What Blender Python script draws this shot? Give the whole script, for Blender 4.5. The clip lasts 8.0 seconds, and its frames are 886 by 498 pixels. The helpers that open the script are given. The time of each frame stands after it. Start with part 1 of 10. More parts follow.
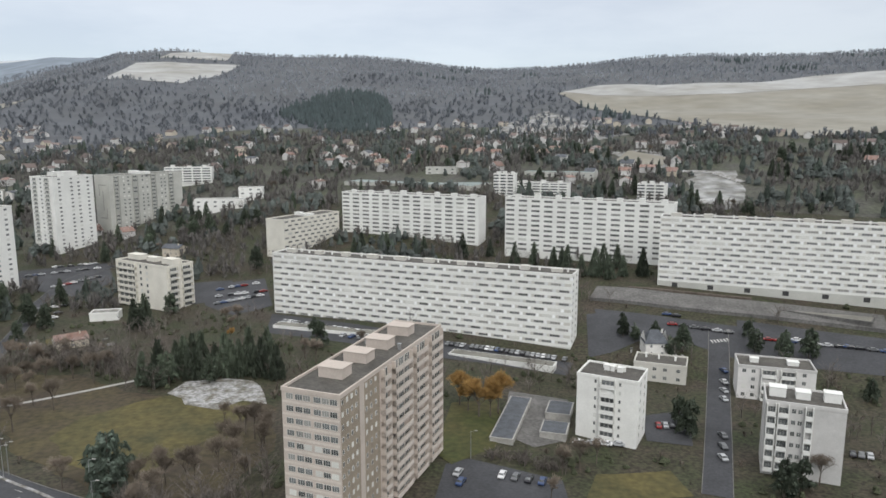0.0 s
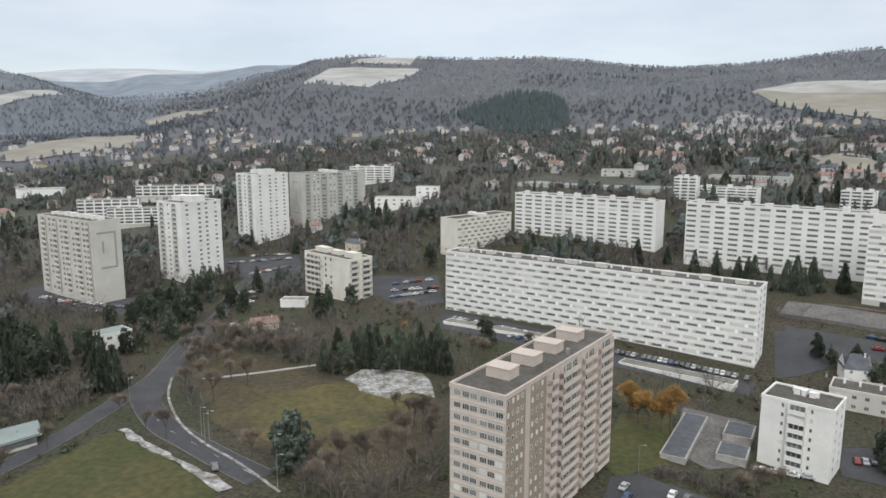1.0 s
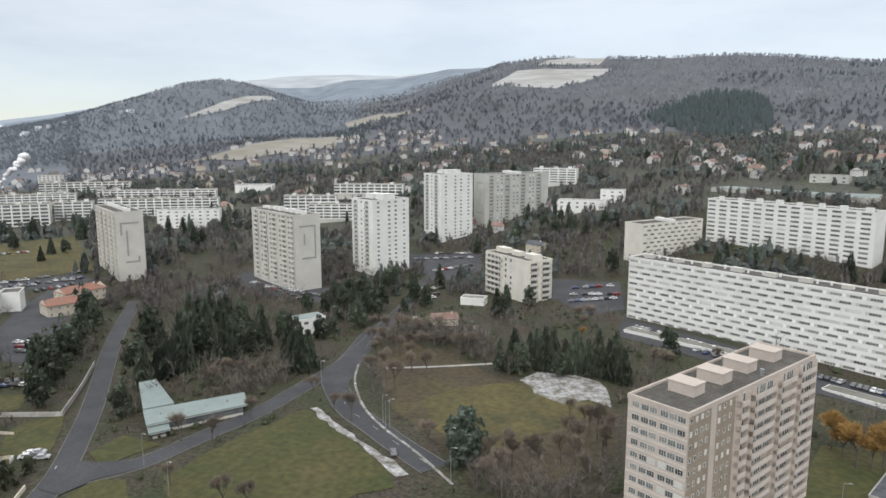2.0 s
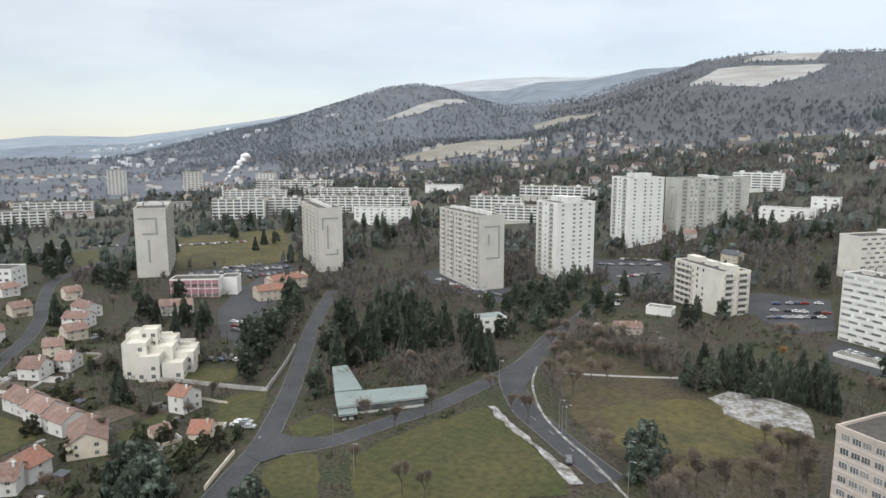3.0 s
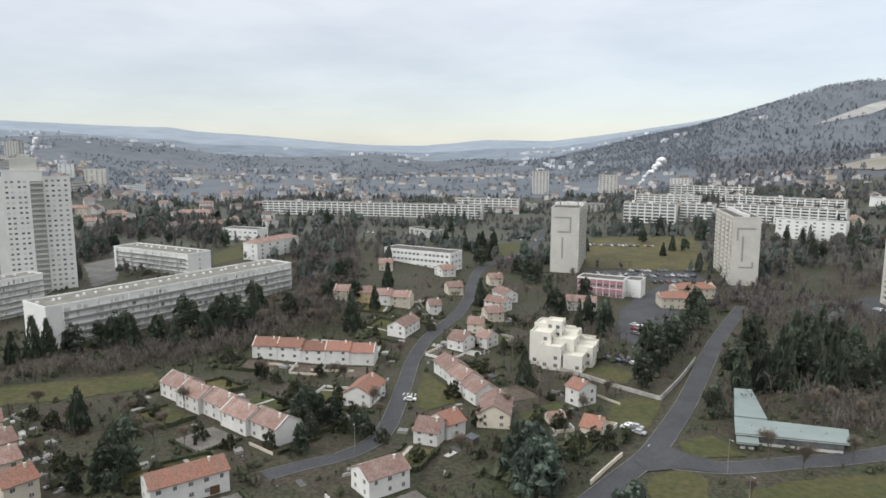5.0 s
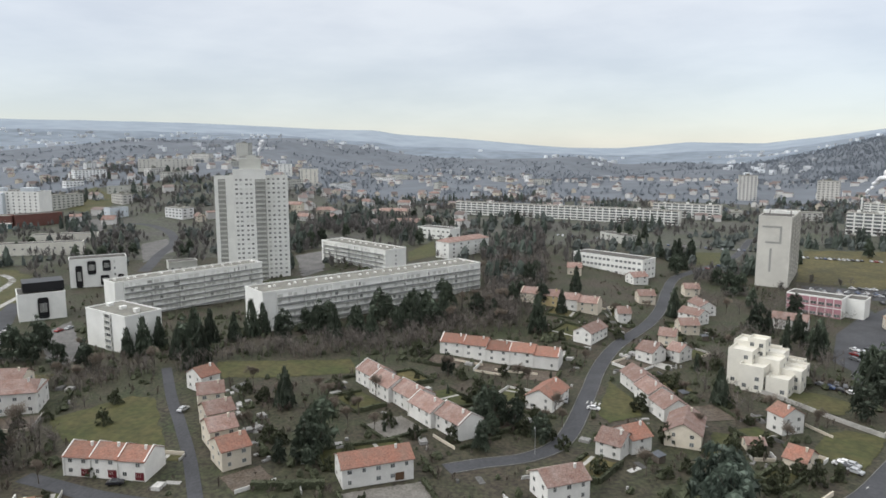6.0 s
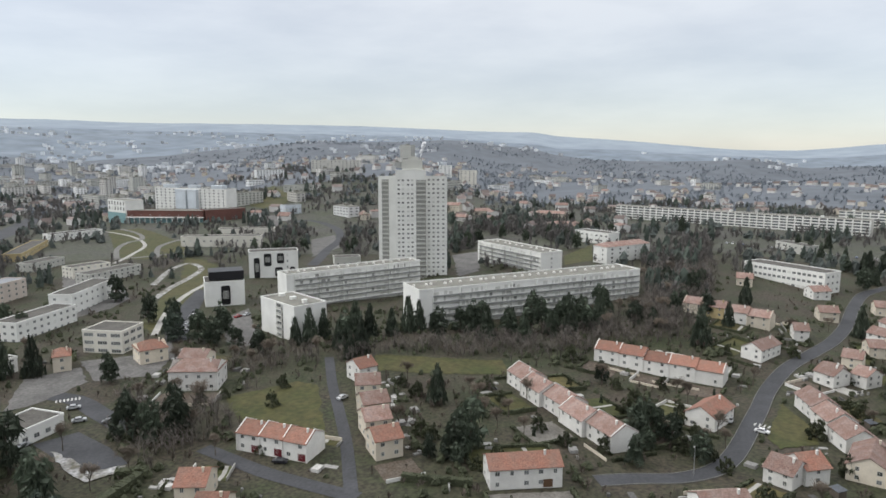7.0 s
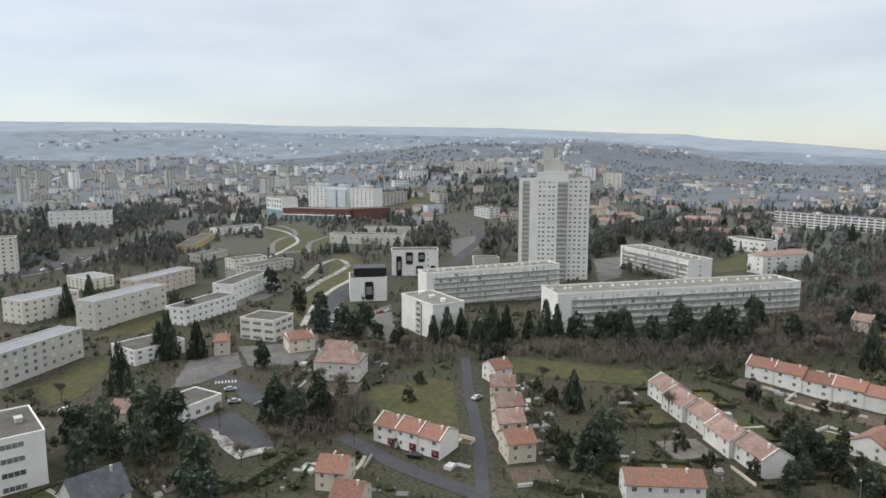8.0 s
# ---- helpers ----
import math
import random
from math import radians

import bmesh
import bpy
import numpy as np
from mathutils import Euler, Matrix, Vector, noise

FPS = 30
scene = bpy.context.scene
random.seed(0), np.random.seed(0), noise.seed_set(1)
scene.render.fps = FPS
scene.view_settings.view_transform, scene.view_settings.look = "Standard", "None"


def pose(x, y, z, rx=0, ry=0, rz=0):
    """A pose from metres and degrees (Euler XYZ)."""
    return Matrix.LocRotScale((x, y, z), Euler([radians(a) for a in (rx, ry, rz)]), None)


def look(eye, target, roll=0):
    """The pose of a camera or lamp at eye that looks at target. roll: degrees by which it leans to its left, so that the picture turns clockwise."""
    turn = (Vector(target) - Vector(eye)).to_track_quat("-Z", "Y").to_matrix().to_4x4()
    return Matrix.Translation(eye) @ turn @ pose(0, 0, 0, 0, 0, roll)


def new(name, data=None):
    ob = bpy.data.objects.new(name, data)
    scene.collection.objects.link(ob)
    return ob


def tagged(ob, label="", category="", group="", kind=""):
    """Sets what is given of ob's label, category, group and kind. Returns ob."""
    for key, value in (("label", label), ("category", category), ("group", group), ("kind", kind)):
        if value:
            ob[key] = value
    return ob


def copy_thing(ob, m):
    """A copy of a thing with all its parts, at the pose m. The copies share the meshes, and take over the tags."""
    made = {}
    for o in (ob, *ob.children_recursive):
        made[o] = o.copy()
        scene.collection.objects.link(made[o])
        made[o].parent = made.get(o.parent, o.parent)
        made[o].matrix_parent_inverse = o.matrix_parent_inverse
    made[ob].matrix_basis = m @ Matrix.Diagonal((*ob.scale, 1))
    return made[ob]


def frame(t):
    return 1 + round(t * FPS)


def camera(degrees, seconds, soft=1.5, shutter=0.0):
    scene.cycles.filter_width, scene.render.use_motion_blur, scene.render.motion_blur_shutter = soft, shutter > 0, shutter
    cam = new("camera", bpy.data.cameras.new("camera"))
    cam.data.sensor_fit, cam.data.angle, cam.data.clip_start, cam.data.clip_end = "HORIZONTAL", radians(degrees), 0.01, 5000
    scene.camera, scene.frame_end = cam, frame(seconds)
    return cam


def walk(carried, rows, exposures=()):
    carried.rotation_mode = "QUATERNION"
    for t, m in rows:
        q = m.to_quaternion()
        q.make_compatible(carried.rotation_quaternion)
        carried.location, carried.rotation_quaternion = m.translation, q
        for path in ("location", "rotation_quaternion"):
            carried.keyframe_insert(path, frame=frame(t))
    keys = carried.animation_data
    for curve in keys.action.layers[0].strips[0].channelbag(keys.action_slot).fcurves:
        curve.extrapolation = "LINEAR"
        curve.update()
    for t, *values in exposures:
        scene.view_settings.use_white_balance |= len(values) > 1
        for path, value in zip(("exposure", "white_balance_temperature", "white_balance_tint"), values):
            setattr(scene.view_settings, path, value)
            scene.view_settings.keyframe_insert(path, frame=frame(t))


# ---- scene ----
cam = camera(64.6, 8.0, soft=1.6)
# seconds, yaw, pitch, roll, x, y, z: the camera turns to its left and drifts a few metres
ROWS = [
    (0.0, 0.00, -9.49, -0.01, -0.00, 0.00, 75.00),
    (0.5, 6.65, -9.45, -0.01, -0.23, 0.27, 75.02),
    (1.0, 14.04, -9.40, -0.01, -0.50, 0.50, 75.12),
    (1.5, 21.56, -9.34, 0.01, -0.62, 0.48, 75.20),
    (3.0, 43.94, -9.10, -0.01, -1.00, 0.68, 75.14),
    (3.5, 52.17, -9.01, -0.01, -1.21, 0.85, 75.06),
    (4.0, 60.41, -8.91, -0.01, -1.45, 1.02, 74.97),
    (4.5, 68.58, -8.84, -0.01, -1.76, 1.26, 74.95),
    (6.0, 92.30, -8.58, 0.01, -2.60, 1.80, 75.01),
    (6.5, 99.10, -8.49, -0.04, -3.28, 1.81, 74.85),
    (7.0, 105.13, -8.41, -0.01, -3.88, 1.76, 74.75),
    (7.5, 111.51, -8.31, 0.04, -4.41, 1.60, 74.63),
    (8.0, 116.62, -8.25, 0.06, -5.03, 1.52, 74.46),
]
walk(cam, [(t, pose(x, y, z, 90 + pitch, 0, yaw) @ pose(0, 0, 0, 0, 0, roll)) for t, yaw, pitch, roll, x, y, z in ROWS], [(0.0, -0.1), (1.5, -0.02), (3.5, 0.06), (6.0, 0.03), (8.0, 0.0)])

# ---- sky, sun ----
world = bpy.data.worlds.new("overcast_sky")
scene.world = world
world.use_nodes = True
wn, wl = world.node_tree.nodes, world.node_tree.links
wn.clear()


def wnode(kind, **values):
    node = wn.new(kind)
    for key, value in values.items():
        node.inputs[key].default_value = value
    return node


sky = wnode("ShaderNodeTexSky")
sky.sky_type, sky.sun_disc, sky.sun_elevation, sky.sun_rotation = "NISHITA", False, radians(40), radians(165)
sky.dust_density, sky.air_density = 0.15, 0.75
sky_bg = wnode("ShaderNodeBackground", Strength=0.05)
wl.new(sky.outputs[0], sky_bg.inputs["Color"])
way = wnode("ShaderNodeTexCoord")
split = wnode("ShaderNodeSeparateXYZ")
wl.new(way.outputs["Generated"], split.inputs[0])
# an overcast dome is about three times as bright overhead as at the horizon
lift = wnode("ShaderNodeMapRange", **{"From Min": 0.0, "From Max": 1.0, "To Min": 0.432, "To Max": 1.5})
wl.new(split.outputs["Z"], lift.inputs["Value"])
stretch = wnode("ShaderNodeMapping", Scale=(2.2, 2.2, 9.0))
wl.new(way.outputs["Generated"], stretch.inputs["Vector"])
cloud = wnode("ShaderNodeTexNoise", Scale=1.6, Detail=5.0, Roughness=0.55)
wl.new(stretch.outputs[0], cloud.inputs["Vector"])
tone = wn.new("ShaderNodeValToRGB")
tone.color_ramp.elements[0].position, tone.color_ramp.elements[0].color = 0.34, (0.862, 0.866, 0.872, 1)
tone.color_ramp.elements[1].position, tone.color_ramp.elements[1].color = 0.62, (1.045, 1.038, 1.018, 1)
wl.new(cloud.outputs["Fac"], tone.inputs["Fac"])
cloud_bg = wnode("ShaderNodeBackground")
wl.new(tone.outputs[0], cloud_bg.inputs["Color"])
wl.new(lift.outputs[0], cloud_bg.inputs["Strength"])
both = wn.new("ShaderNodeAddShader")
wl.new(sky_bg.outputs[0], both.inputs[0])
wl.new(cloud_bg.outputs[0], both.inputs[1])
wl.new(both.outputs[0], wn.new("ShaderNodeOutputWorld").inputs["Surface"])

sun = new("sun", bpy.data.lights.new("sun", "SUN"))
sun.data.energy, sun.data.angle, sun.data.color = 1.7, radians(35), (1.0, 0.97, 0.92)
sun.matrix_world = look((0, 0, 300), (math.sin(radians(-15)) * 300, math.cos(radians(-15)) * 300, 300 - 300 * math.tan(radians(40))))


# ---- materials ----
def material(name, rgb, rough=0.8, grain=3.0, depth=0.25, stain=0.06, amount=0.25, bump=0.0, metal=0.0, vary=0.0, other=None, world_space=False, island=0.0, spec=0.3):
    """Colour with fine grain and broad stains; rgb is 0 to 1. other: a second colour that the stains bring in. vary: how far whole objects differ."""
    m = bpy.data.materials.new(name)
    m.use_nodes = True
    n, l = m.node_tree.nodes, m.node_tree.links
    bsdf = n["Principled BSDF"]
    bsdf.inputs["Roughness"].default_value, bsdf.inputs["Metallic"].default_value = rough, metal
    bsdf.inputs["Specular IOR Level"].default_value = spec
    if world_space:
        place = n.new("ShaderNodeNewGeometry").outputs["Position"]
    else:
        place = n.new("ShaderNodeTexCoord").outputs["Object"]
    fine = n.new("ShaderNodeTexNoise")
    fine.inputs["Scale"].default_value, fine.inputs["Detail"].default_value = grain, 3
    l.new(place, fine.inputs["Vector"])
    broad = n.new("ShaderNodeTexNoise")
    broad.inputs["Scale"].default_value, broad.inputs["Detail"].default_value, broad.inputs["Roughness"].default_value = stain, 5, 0.6
    l.new(place, broad.inputs["Vector"])
    ramp = n.new("ShaderNodeMapRange")
    ramp.inputs["From Min"].default_value, ramp.inputs["From Max"].default_value = 0.35, 0.65
    l.new(broad.outputs["Fac"], ramp.inputs["Value"])
    mix = n.new("ShaderNodeMix")
    mix.data_type = "RGBA"
    second = other or tuple(c * (1 - amount) for c in rgb)
    mix.inputs[6].default_value, mix.inputs[7].default_value = (*rgb, 1), (*second, 1)
    l.new(ramp.outputs[0], mix.inputs["Factor"])
    shade = n.new("ShaderNodeMapRange")
    shade.inputs["From Min"].default_value, shade.inputs["From Max"].default_value = 0.3, 0.7
    shade.inputs["To Min"].default_value, shade.inputs["To Max"].default_value = 1 - depth, 1 + depth * 0.6
    l.new(fine.outputs["Fac"], shade.inputs["Value"])
    value = shade.outputs[0]
    for source, how in ((("ShaderNodeObjectInfo", "Random"), vary), (("ShaderNodeNewGeometry", "Random Per Island"), island)):
        if how:
            own = n.new("ShaderNodeMapRange")
            own.inputs["To Min"].default_value, own.inputs["To Max"].default_value = 1 - how, 1 + how
            l.new(n.new(source[0]).outputs[source[1]], own.inputs["Value"])
            times = n.new("ShaderNodeMath")
            times.operation = "MULTIPLY"
            l.new(value, times.inputs[0])
            l.new(own.outputs[0], times.inputs[1])
            value = times.outputs[0]
    scaled = n.new("ShaderNodeVectorMath")
    scaled.operation = "SCALE"
    l.new(mix.outputs[2], scaled.inputs[0])
    l.new(value, scaled.inputs["Scale"])
    l.new(scaled.outputs[0], bsdf.inputs["Base Color"])
    if bump:
        b = n.new("ShaderNodeBump")
        b.inputs["Strength"].default_value, b.inputs["Distance"].default_value = bump, 0.1
        l.new(fine.outputs["Fac"], b.inputs["Height"])
        l.new(b.outputs[0], bsdf.inputs["Normal"])
    return m


WHITE = material("white_render", (0.77, 0.77, 0.735), stain=0.12, amount=0.12, depth=0.06)
CREAM = material("cream_render", (0.7, 0.675, 0.6), stain=0.12, amount=0.14, depth=0.06)
STONE_GREY = material("grey_render", (0.50, 0.50, 0.46), stain=0.1, amount=0.15, depth=0.08)
PINKISH = material("pale_pink_render", (0.53, 0.465, 0.41), stain=0.15, amount=0.15, depth=0.08)
PEBBLE = material("pebbledash", (0.33, 0.28, 0.22), grain=6, stain=0.3, amount=0.2, depth=0.2)
BEIGE = material("beige_render", (0.58, 0.565, 0.515), stain=0.1, amount=0.15, depth=0.08)
GLASS = material("window_glass", (0.15, 0.159, 0.16), rough=0.12, grain=0.8, depth=0.4, vary=0.5, spec=0.6)
FRAME = material("window_frame_paint", (0.62, 0.62, 0.58), depth=0.1)
SHUTTER = material("closed_shutter", (0.66, 0.66, 0.62), depth=0.1, vary=0.12)
RELIEF_AND_RECESS = material("grey_relief_and_recess_shade", (0.33, 0.33, 0.31), stain=0.4, amount=0.15, depth=0.1)
GRAVEL_ROOF = material("gravel_roof", (0.115, 0.108, 0.096), grain=1.5, stain=0.15, amount=0.4, depth=0.3)
PALE_ROOF = material("pale_gravel_roof", (0.225, 0.22, 0.19), grain=1.5, stain=0.15, amount=0.3, depth=0.2)
GREY_METAL = material("pale_green_sheet_roof", (0.235, 0.285, 0.272), rough=0.5, stain=0.2, amount=0.15, depth=0.06)
DARK = material("dark_recess", (0.06, 0.06, 0.06), depth=0.2)
CONCRETE = material("concrete", (0.42, 0.41, 0.38), stain=0.3, amount=0.3, depth=0.15)
GROUND = material("winter_ground", (0.06, 0.049, 0.036), grain=0.9, depth=0.6, stain=0.06, other=(0.041, 0.049, 0.023), world_space=True)
SUBURB_GROUND = material("suburb_ground", (0.078, 0.075, 0.066), grain=0.35, depth=0.5, stain=0.03, other=(0.07, 0.078, 0.05), world_space=True)
# far ground: distance haze put into the base colours as pale blue-grey
HAZY_WOOD_FLOOR = material("hazy_woodland_floor", (0.092, 0.1, 0.113), grain=0.02, depth=0.2, stain=0.004, other=(0.094, 0.1, 0.106), world_space=True)
HORIZON = material("hazy_horizon_hills", (0.235, 0.28, 0.33), grain=0.008, depth=0.1, stain=0.002, other=(0.27, 0.315, 0.36), world_space=True)
# snow on the far hill, its white dulled blue for haze
HAZY_SNOW_HILL = material("hazy_snowy_hill", (0.33, 0.36, 0.39), grain=0.006, depth=0.2, stain=0.0025, other=(0.45, 0.47, 0.49), world_space=True)
HAZY_VALLEY_FLOOR = material("hazy_valley_floor", (0.112, 0.127, 0.146), grain=0.02, depth=0.2, stain=0.006, other=(0.128, 0.143, 0.162), world_space=True)
HAZY_FAR_HILLS = material("hazy_wooded_hills", (0.165, 0.2, 0.24), grain=0.012, depth=0.25, stain=0.0035, other=(0.2, 0.236, 0.275), world_space=True)
ASPHALT = material("asphalt", (0.068, 0.07, 0.076), grain=1.2, depth=0.2, stain=0.08, amount=0.3, world_space=True)
LAWN = material("lawn", (0.051, 0.06, 0.018), grain=0.5, depth=0.35, stain=0.06, other=(0.078, 0.070, 0.027), world_space=True)
ROUGH_GRASS = material("rough_park_grass", (0.076, 0.064, 0.031), grain=0.5, depth=0.4, stain=0.05, other=(0.060, 0.046, 0.033), world_space=True)
DRY_LAWN = material("dry_lawn", (0.110, 0.092, 0.034), grain=0.5, depth=0.35, stain=0.06, other=(0.062, 0.060, 0.026), world_space=True)
SNOW = material("thin_snow", (0.42, 0.42, 0.42), grain=0.9, depth=0.5, stain=0.3, other=(0.13, 0.12, 0.09), world_space=True)

# ---- the ground ----
RINGS = (0.0, 177, 271, 354, 436, 542, 707, 943, 1297, 1886, 2712, 3773, 4900)
HILLS = {}


def hill(azimuth, *heights):
    """Heights over the datum at the distances RINGS along one azimuth (degrees clockwise from +y)."""
    HILLS[azimuth] = np.array(heights, float)


hill(-179.33, -13.4, -12.4, -12.7, -12.6, -12.5, -11.6, -9.4, -8.7, -15.6, -25.9, 4.7, 44.1, 210.3)
hill(-136.74, -11.5, -10.4, -8.9, -8.8, -8.7, -6.8, -4.7, -8.7, -12.6, -6.6, 23.2, 124.0, 231.2)
hill(-132.35, -11.4, -10.3, -8.7, -8.6, -8.5, -6.5, -4.4, -8.7, -14.2, -12.5, 8.6, 113.6, 231.6)
hill(-130.61, -11.4, -10.3, -8.7, -8.6, -8.5, -6.5, -4.4, -8.7, -14.3, -12.0, 9.9, 108.5, 225.6)
hill(-126.29, -11.4, -10.3, -8.3, -8.6, -8.9, -7.6, -4.8, -3.7, -1.0, -9.4, 15.4, 99.2, 214.7)
hill(-120.32, -11.4, -10.3, -7.7, -8.6, -9.5, -9.5, -5.4, 4.4, 22.2, 13.5, 50.1, 90.4, 219.2)
hill(-115.18, -11.0, -9.9, -7.3, -8.6, -10.4, -10.5, -5.0, 10.2, 35.2, 32.5, 86.6, 82.9, 211.4)
hill(-109.05, -10.4, -9.4, -6.8, -8.7, -11.7, -11.8, -4.7, 17.1, 51.7, 37.4, 98.4, 87.6, 194.4)
hill(-104.7, -10.5, -9.5, -7.9, -8.1, -9.8, -9.6, -5.6, 8.2, 28.0, 23.3, 93.8, 72.3, 180.8)
hill(-102.95, -10.5, -9.5, -8.6, -7.8, -8.6, -8.1, -6.1, 2.1, 12.7, 12.7, 80.9, 59.1, 175.3)
hill(-100.32, -10.5, -9.5, -9.6, -7.2, -6.7, -6.0, -6.9, -6.2, -8.1, -3.1, 61.7, 39.4, 167.3)
hill(-97.7, -10.6, -9.6, -10.0, -7.0, -6.0, -5.2, -7.2, -9.8, -15.9, -7.6, 56.1, 26.7, 162.0)
hill(-95.95, -10.7, -9.7, -10.2, -6.9, -5.8, -5.0, -7.1, -9.9, -16.4, -17.9, 40.2, 1.3, 136.5)
hill(-92.45, -11.1, -10.1, -11.6, -6.0, -4.5, -3.7, -6.3, -10.8, -16.1, -18.1, 21.4, 1.9, 117.9)
hill(-87.18, -11.5, -10.5, -13.0, -4.9, -2.9, -2.0, -5.1, -11.6, -16.6, -19.2, 14.5, -8.8, 76.3)
hill(-81.92, -11.4, -10.4, -12.9, -6.3, -4.5, -3.7, -5.8, -11.3, -14.8, -18.0, 21.4, -13.2, 45.5)
hill(-78.4, -11.4, -10.4, -12.9, -8.2, -7.0, -6.1, -6.9, -11.2, -11.5, -14.1, -11.1, -20.7, 43.4)
hill(-77.53, -11.4, -10.4, -12.8, -8.7, -7.7, -6.8, -7.2, -11.1, -10.1, -11.0, -15.4, -17.3, 49.6)
hill(-73.14, -11.3, -10.3, -12.8, -11.2, -10.8, -9.9, -8.7, -10.9, -6.8, -9.2, -2.8, -7.9, 79.4)
hill(-68.75, -11.3, -10.3, -12.7, -12.6, -12.4, -11.5, -9.4, -10.7, -6.8, -15.4, 13.7, 3.3, 73.5)
hill(-67.88, -11.3, -10.2, -12.7, -12.6, -12.5, -11.5, -9.3, -10.6, -7.0, -16.1, 15.3, 5.8, 72.8)
hill(-64.39, -11.1, -10.1, -12.7, -12.9, -12.9, -11.3, -8.7, -7.0, -2.7, -4.0, 45.8, 49.3, 114.3)
hill(-60.89, -11.0, -10.0, -12.9, -13.7, -14.1, -11.0, -7.7, 0.3, 5.3, 10.0, 80.4, 103.4, 158.2)
hill(-57.39, -11.0, -10.0, -13.1, -14.6, -15.3, -10.8, -6.8, 7.6, 13.0, 27.4, 116.4, 138.9, 202.3)
hill(-53.89, -10.9, -9.9, -13.2, -15.0, -15.8, -10.6, -6.2, 11.0, 16.6, 38.4, 173.0, 196.2, 251.2)
hill(-51.26, -10.8, -9.8, -13.1, -14.9, -15.7, -10.7, -5.7, 11.8, 21.1, 45.7, 213.6, 239.9, 279.8)
hill(-48.64, -10.8, -9.7, -13.0, -14.8, -15.6, -11.1, -4.7, 13.4, 32.6, 56.5, 255.0, 261.6, 319.1)
hill(-47.77, -10.7, -9.7, -13.0, -14.8, -15.5, -11.2, -4.4, 13.9, 37.6, 60.2, 259.7, 269.5, 331.3)
hill(-46.03, -10.7, -9.7, -13.0, -14.7, -15.4, -11.5, -3.7, 15.0, 47.5, 68.0, 269.6, 286.4, 356.9)
hill(-44.28, -10.6, -9.6, -12.9, -14.6, -15.3, -11.7, -3.0, 16.1, 55.4, 71.4, 257.0, 302.9, 426.4)
hill(-42.1, -10.6, -9.6, -12.8, -14.5, -15.3, -11.9, -2.4, 17.1, 62.0, 75.1, 222.4, 259.3, 445.6)
hill(-40.79, -10.6, -9.6, -12.8, -14.5, -15.2, -11.9, -2.3, 17.3, 63.7, 76.4, 201.9, 254.3, 457.0)
hill(-39.05, -10.5, -9.5, -12.8, -14.5, -15.1, -11.8, -1.3, 18.5, 64.7, 77.7, 174.3, 247.1, 471.7)
hill(-36.44, -10.7, -9.7, -12.7, -14.6, -15.0, -11.3, 2.8, 23.3, 67.4, 87.9, 164.4, 320.9, 474.9)
hill(-34.7, -10.9, -9.8, -12.6, -14.7, -15.0, -11.0, 6.7, 27.9, 69.9, 98.6, 174.6, 336.1, 472.1)
hill(-32.52, -11.0, -10.0, -12.6, -14.9, -14.9, -10.3, 11.8, 34.0, 73.3, 112.1, 187.8, 355.7, 468.9)
hill(-28.6, -11.2, -10.2, -12.5, -15.0, -14.7, -9.6, 19.7, 43.3, 80.7, 164.2, 262.5, 408.8, 499.2)
hill(-26.42, -11.3, -10.3, -12.4, -15.1, -14.7, -9.3, 21.7, 45.5, 80.8, 176.8, 292.3, 415.6, 458.0)
hill(-25.98, -11.3, -10.3, -12.4, -15.0, -14.6, -9.2, 21.8, 45.7, 81.2, 182.1, 302.7, 419.3, 461.0)
hill(-24.24, -11.4, -10.3, -12.5, -14.9, -13.9, -7.8, 22.6, 46.7, 83.3, 197.3, 334.3, 420.7, 455.2)
hill(-20.76, -12.0, -11.0, -12.7, -14.1, -9.7, 0.9, 26.9, 52.5, 90.4, 202.9, 356.9, 363.6, 305.8)
hill(-19.88, -12.2, -11.1, -12.8, -13.8, -8.3, 3.7, 28.2, 54.3, 93.2, 203.5, 355.8, 354.4, 280.6)
hill(-17.27, -12.7, -11.7, -13.0, -13.1, -4.6, 11.4, 32.1, 59.4, 100.8, 205.5, 352.8, 327.4, 205.0)
hill(-13.79, -13.0, -12.0, -13.0, -12.5, -2.0, 16.7, 34.8, 63.1, 107.0, 210.5, 349.8, 338.6, 219.5)
hill(-10.33, -13.5, -12.5, -13.3, -11.9, -0.7, 18.4, 36.5, 63.2, 107.4, 211.6, 349.3, 330.8, 222.4)
hill(-6.88, -14.9, -13.9, -13.9, -10.4, 2.2, 21.9, 40.1, 63.4, 107.4, 213.8, 351.9, 328.8, 219.8)
hill(-3.41, -16.2, -15.2, -14.6, -8.9, 5.1, 25.4, 43.7, 63.6, 108.6, 216.0, 338.4, 330.7, 235.4)
hill(0.07, -16.8, -15.8, -14.8, -8.2, 6.5, 27.2, 45.5, 63.9, 109.5, 209.9, 314.3, 329.3, 246.6)
hill(3.46, -17.1, -16.1, -15.1, -7.3, 6.7, 26.1, 45.0, 64.6, 108.5, 204.3, 301.2, 316.6, 220.8)
hill(6.87, -17.9, -16.9, -15.9, -5.0, 7.2, 23.3, 43.7, 66.4, 108.9, 206.4, 304.7, 321.4, 227.1)
hill(8.57, -18.3, -17.3, -16.3, -3.7, 7.5, 21.7, 43.0, 67.4, 108.7, 207.7, 308.6, 318.5, 223.4)
hill(10.29, -18.7, -17.7, -16.7, -2.4, 7.8, 20.0, 42.3, 68.4, 108.8, 210.8, 315.8, 320.0, 225.3)
hill(15.48, -19.7, -18.7, -17.7, 0.6, 8.4, 16.4, 40.6, 70.7, 108.7, 215.4, 339.3, 329.2, 224.0)
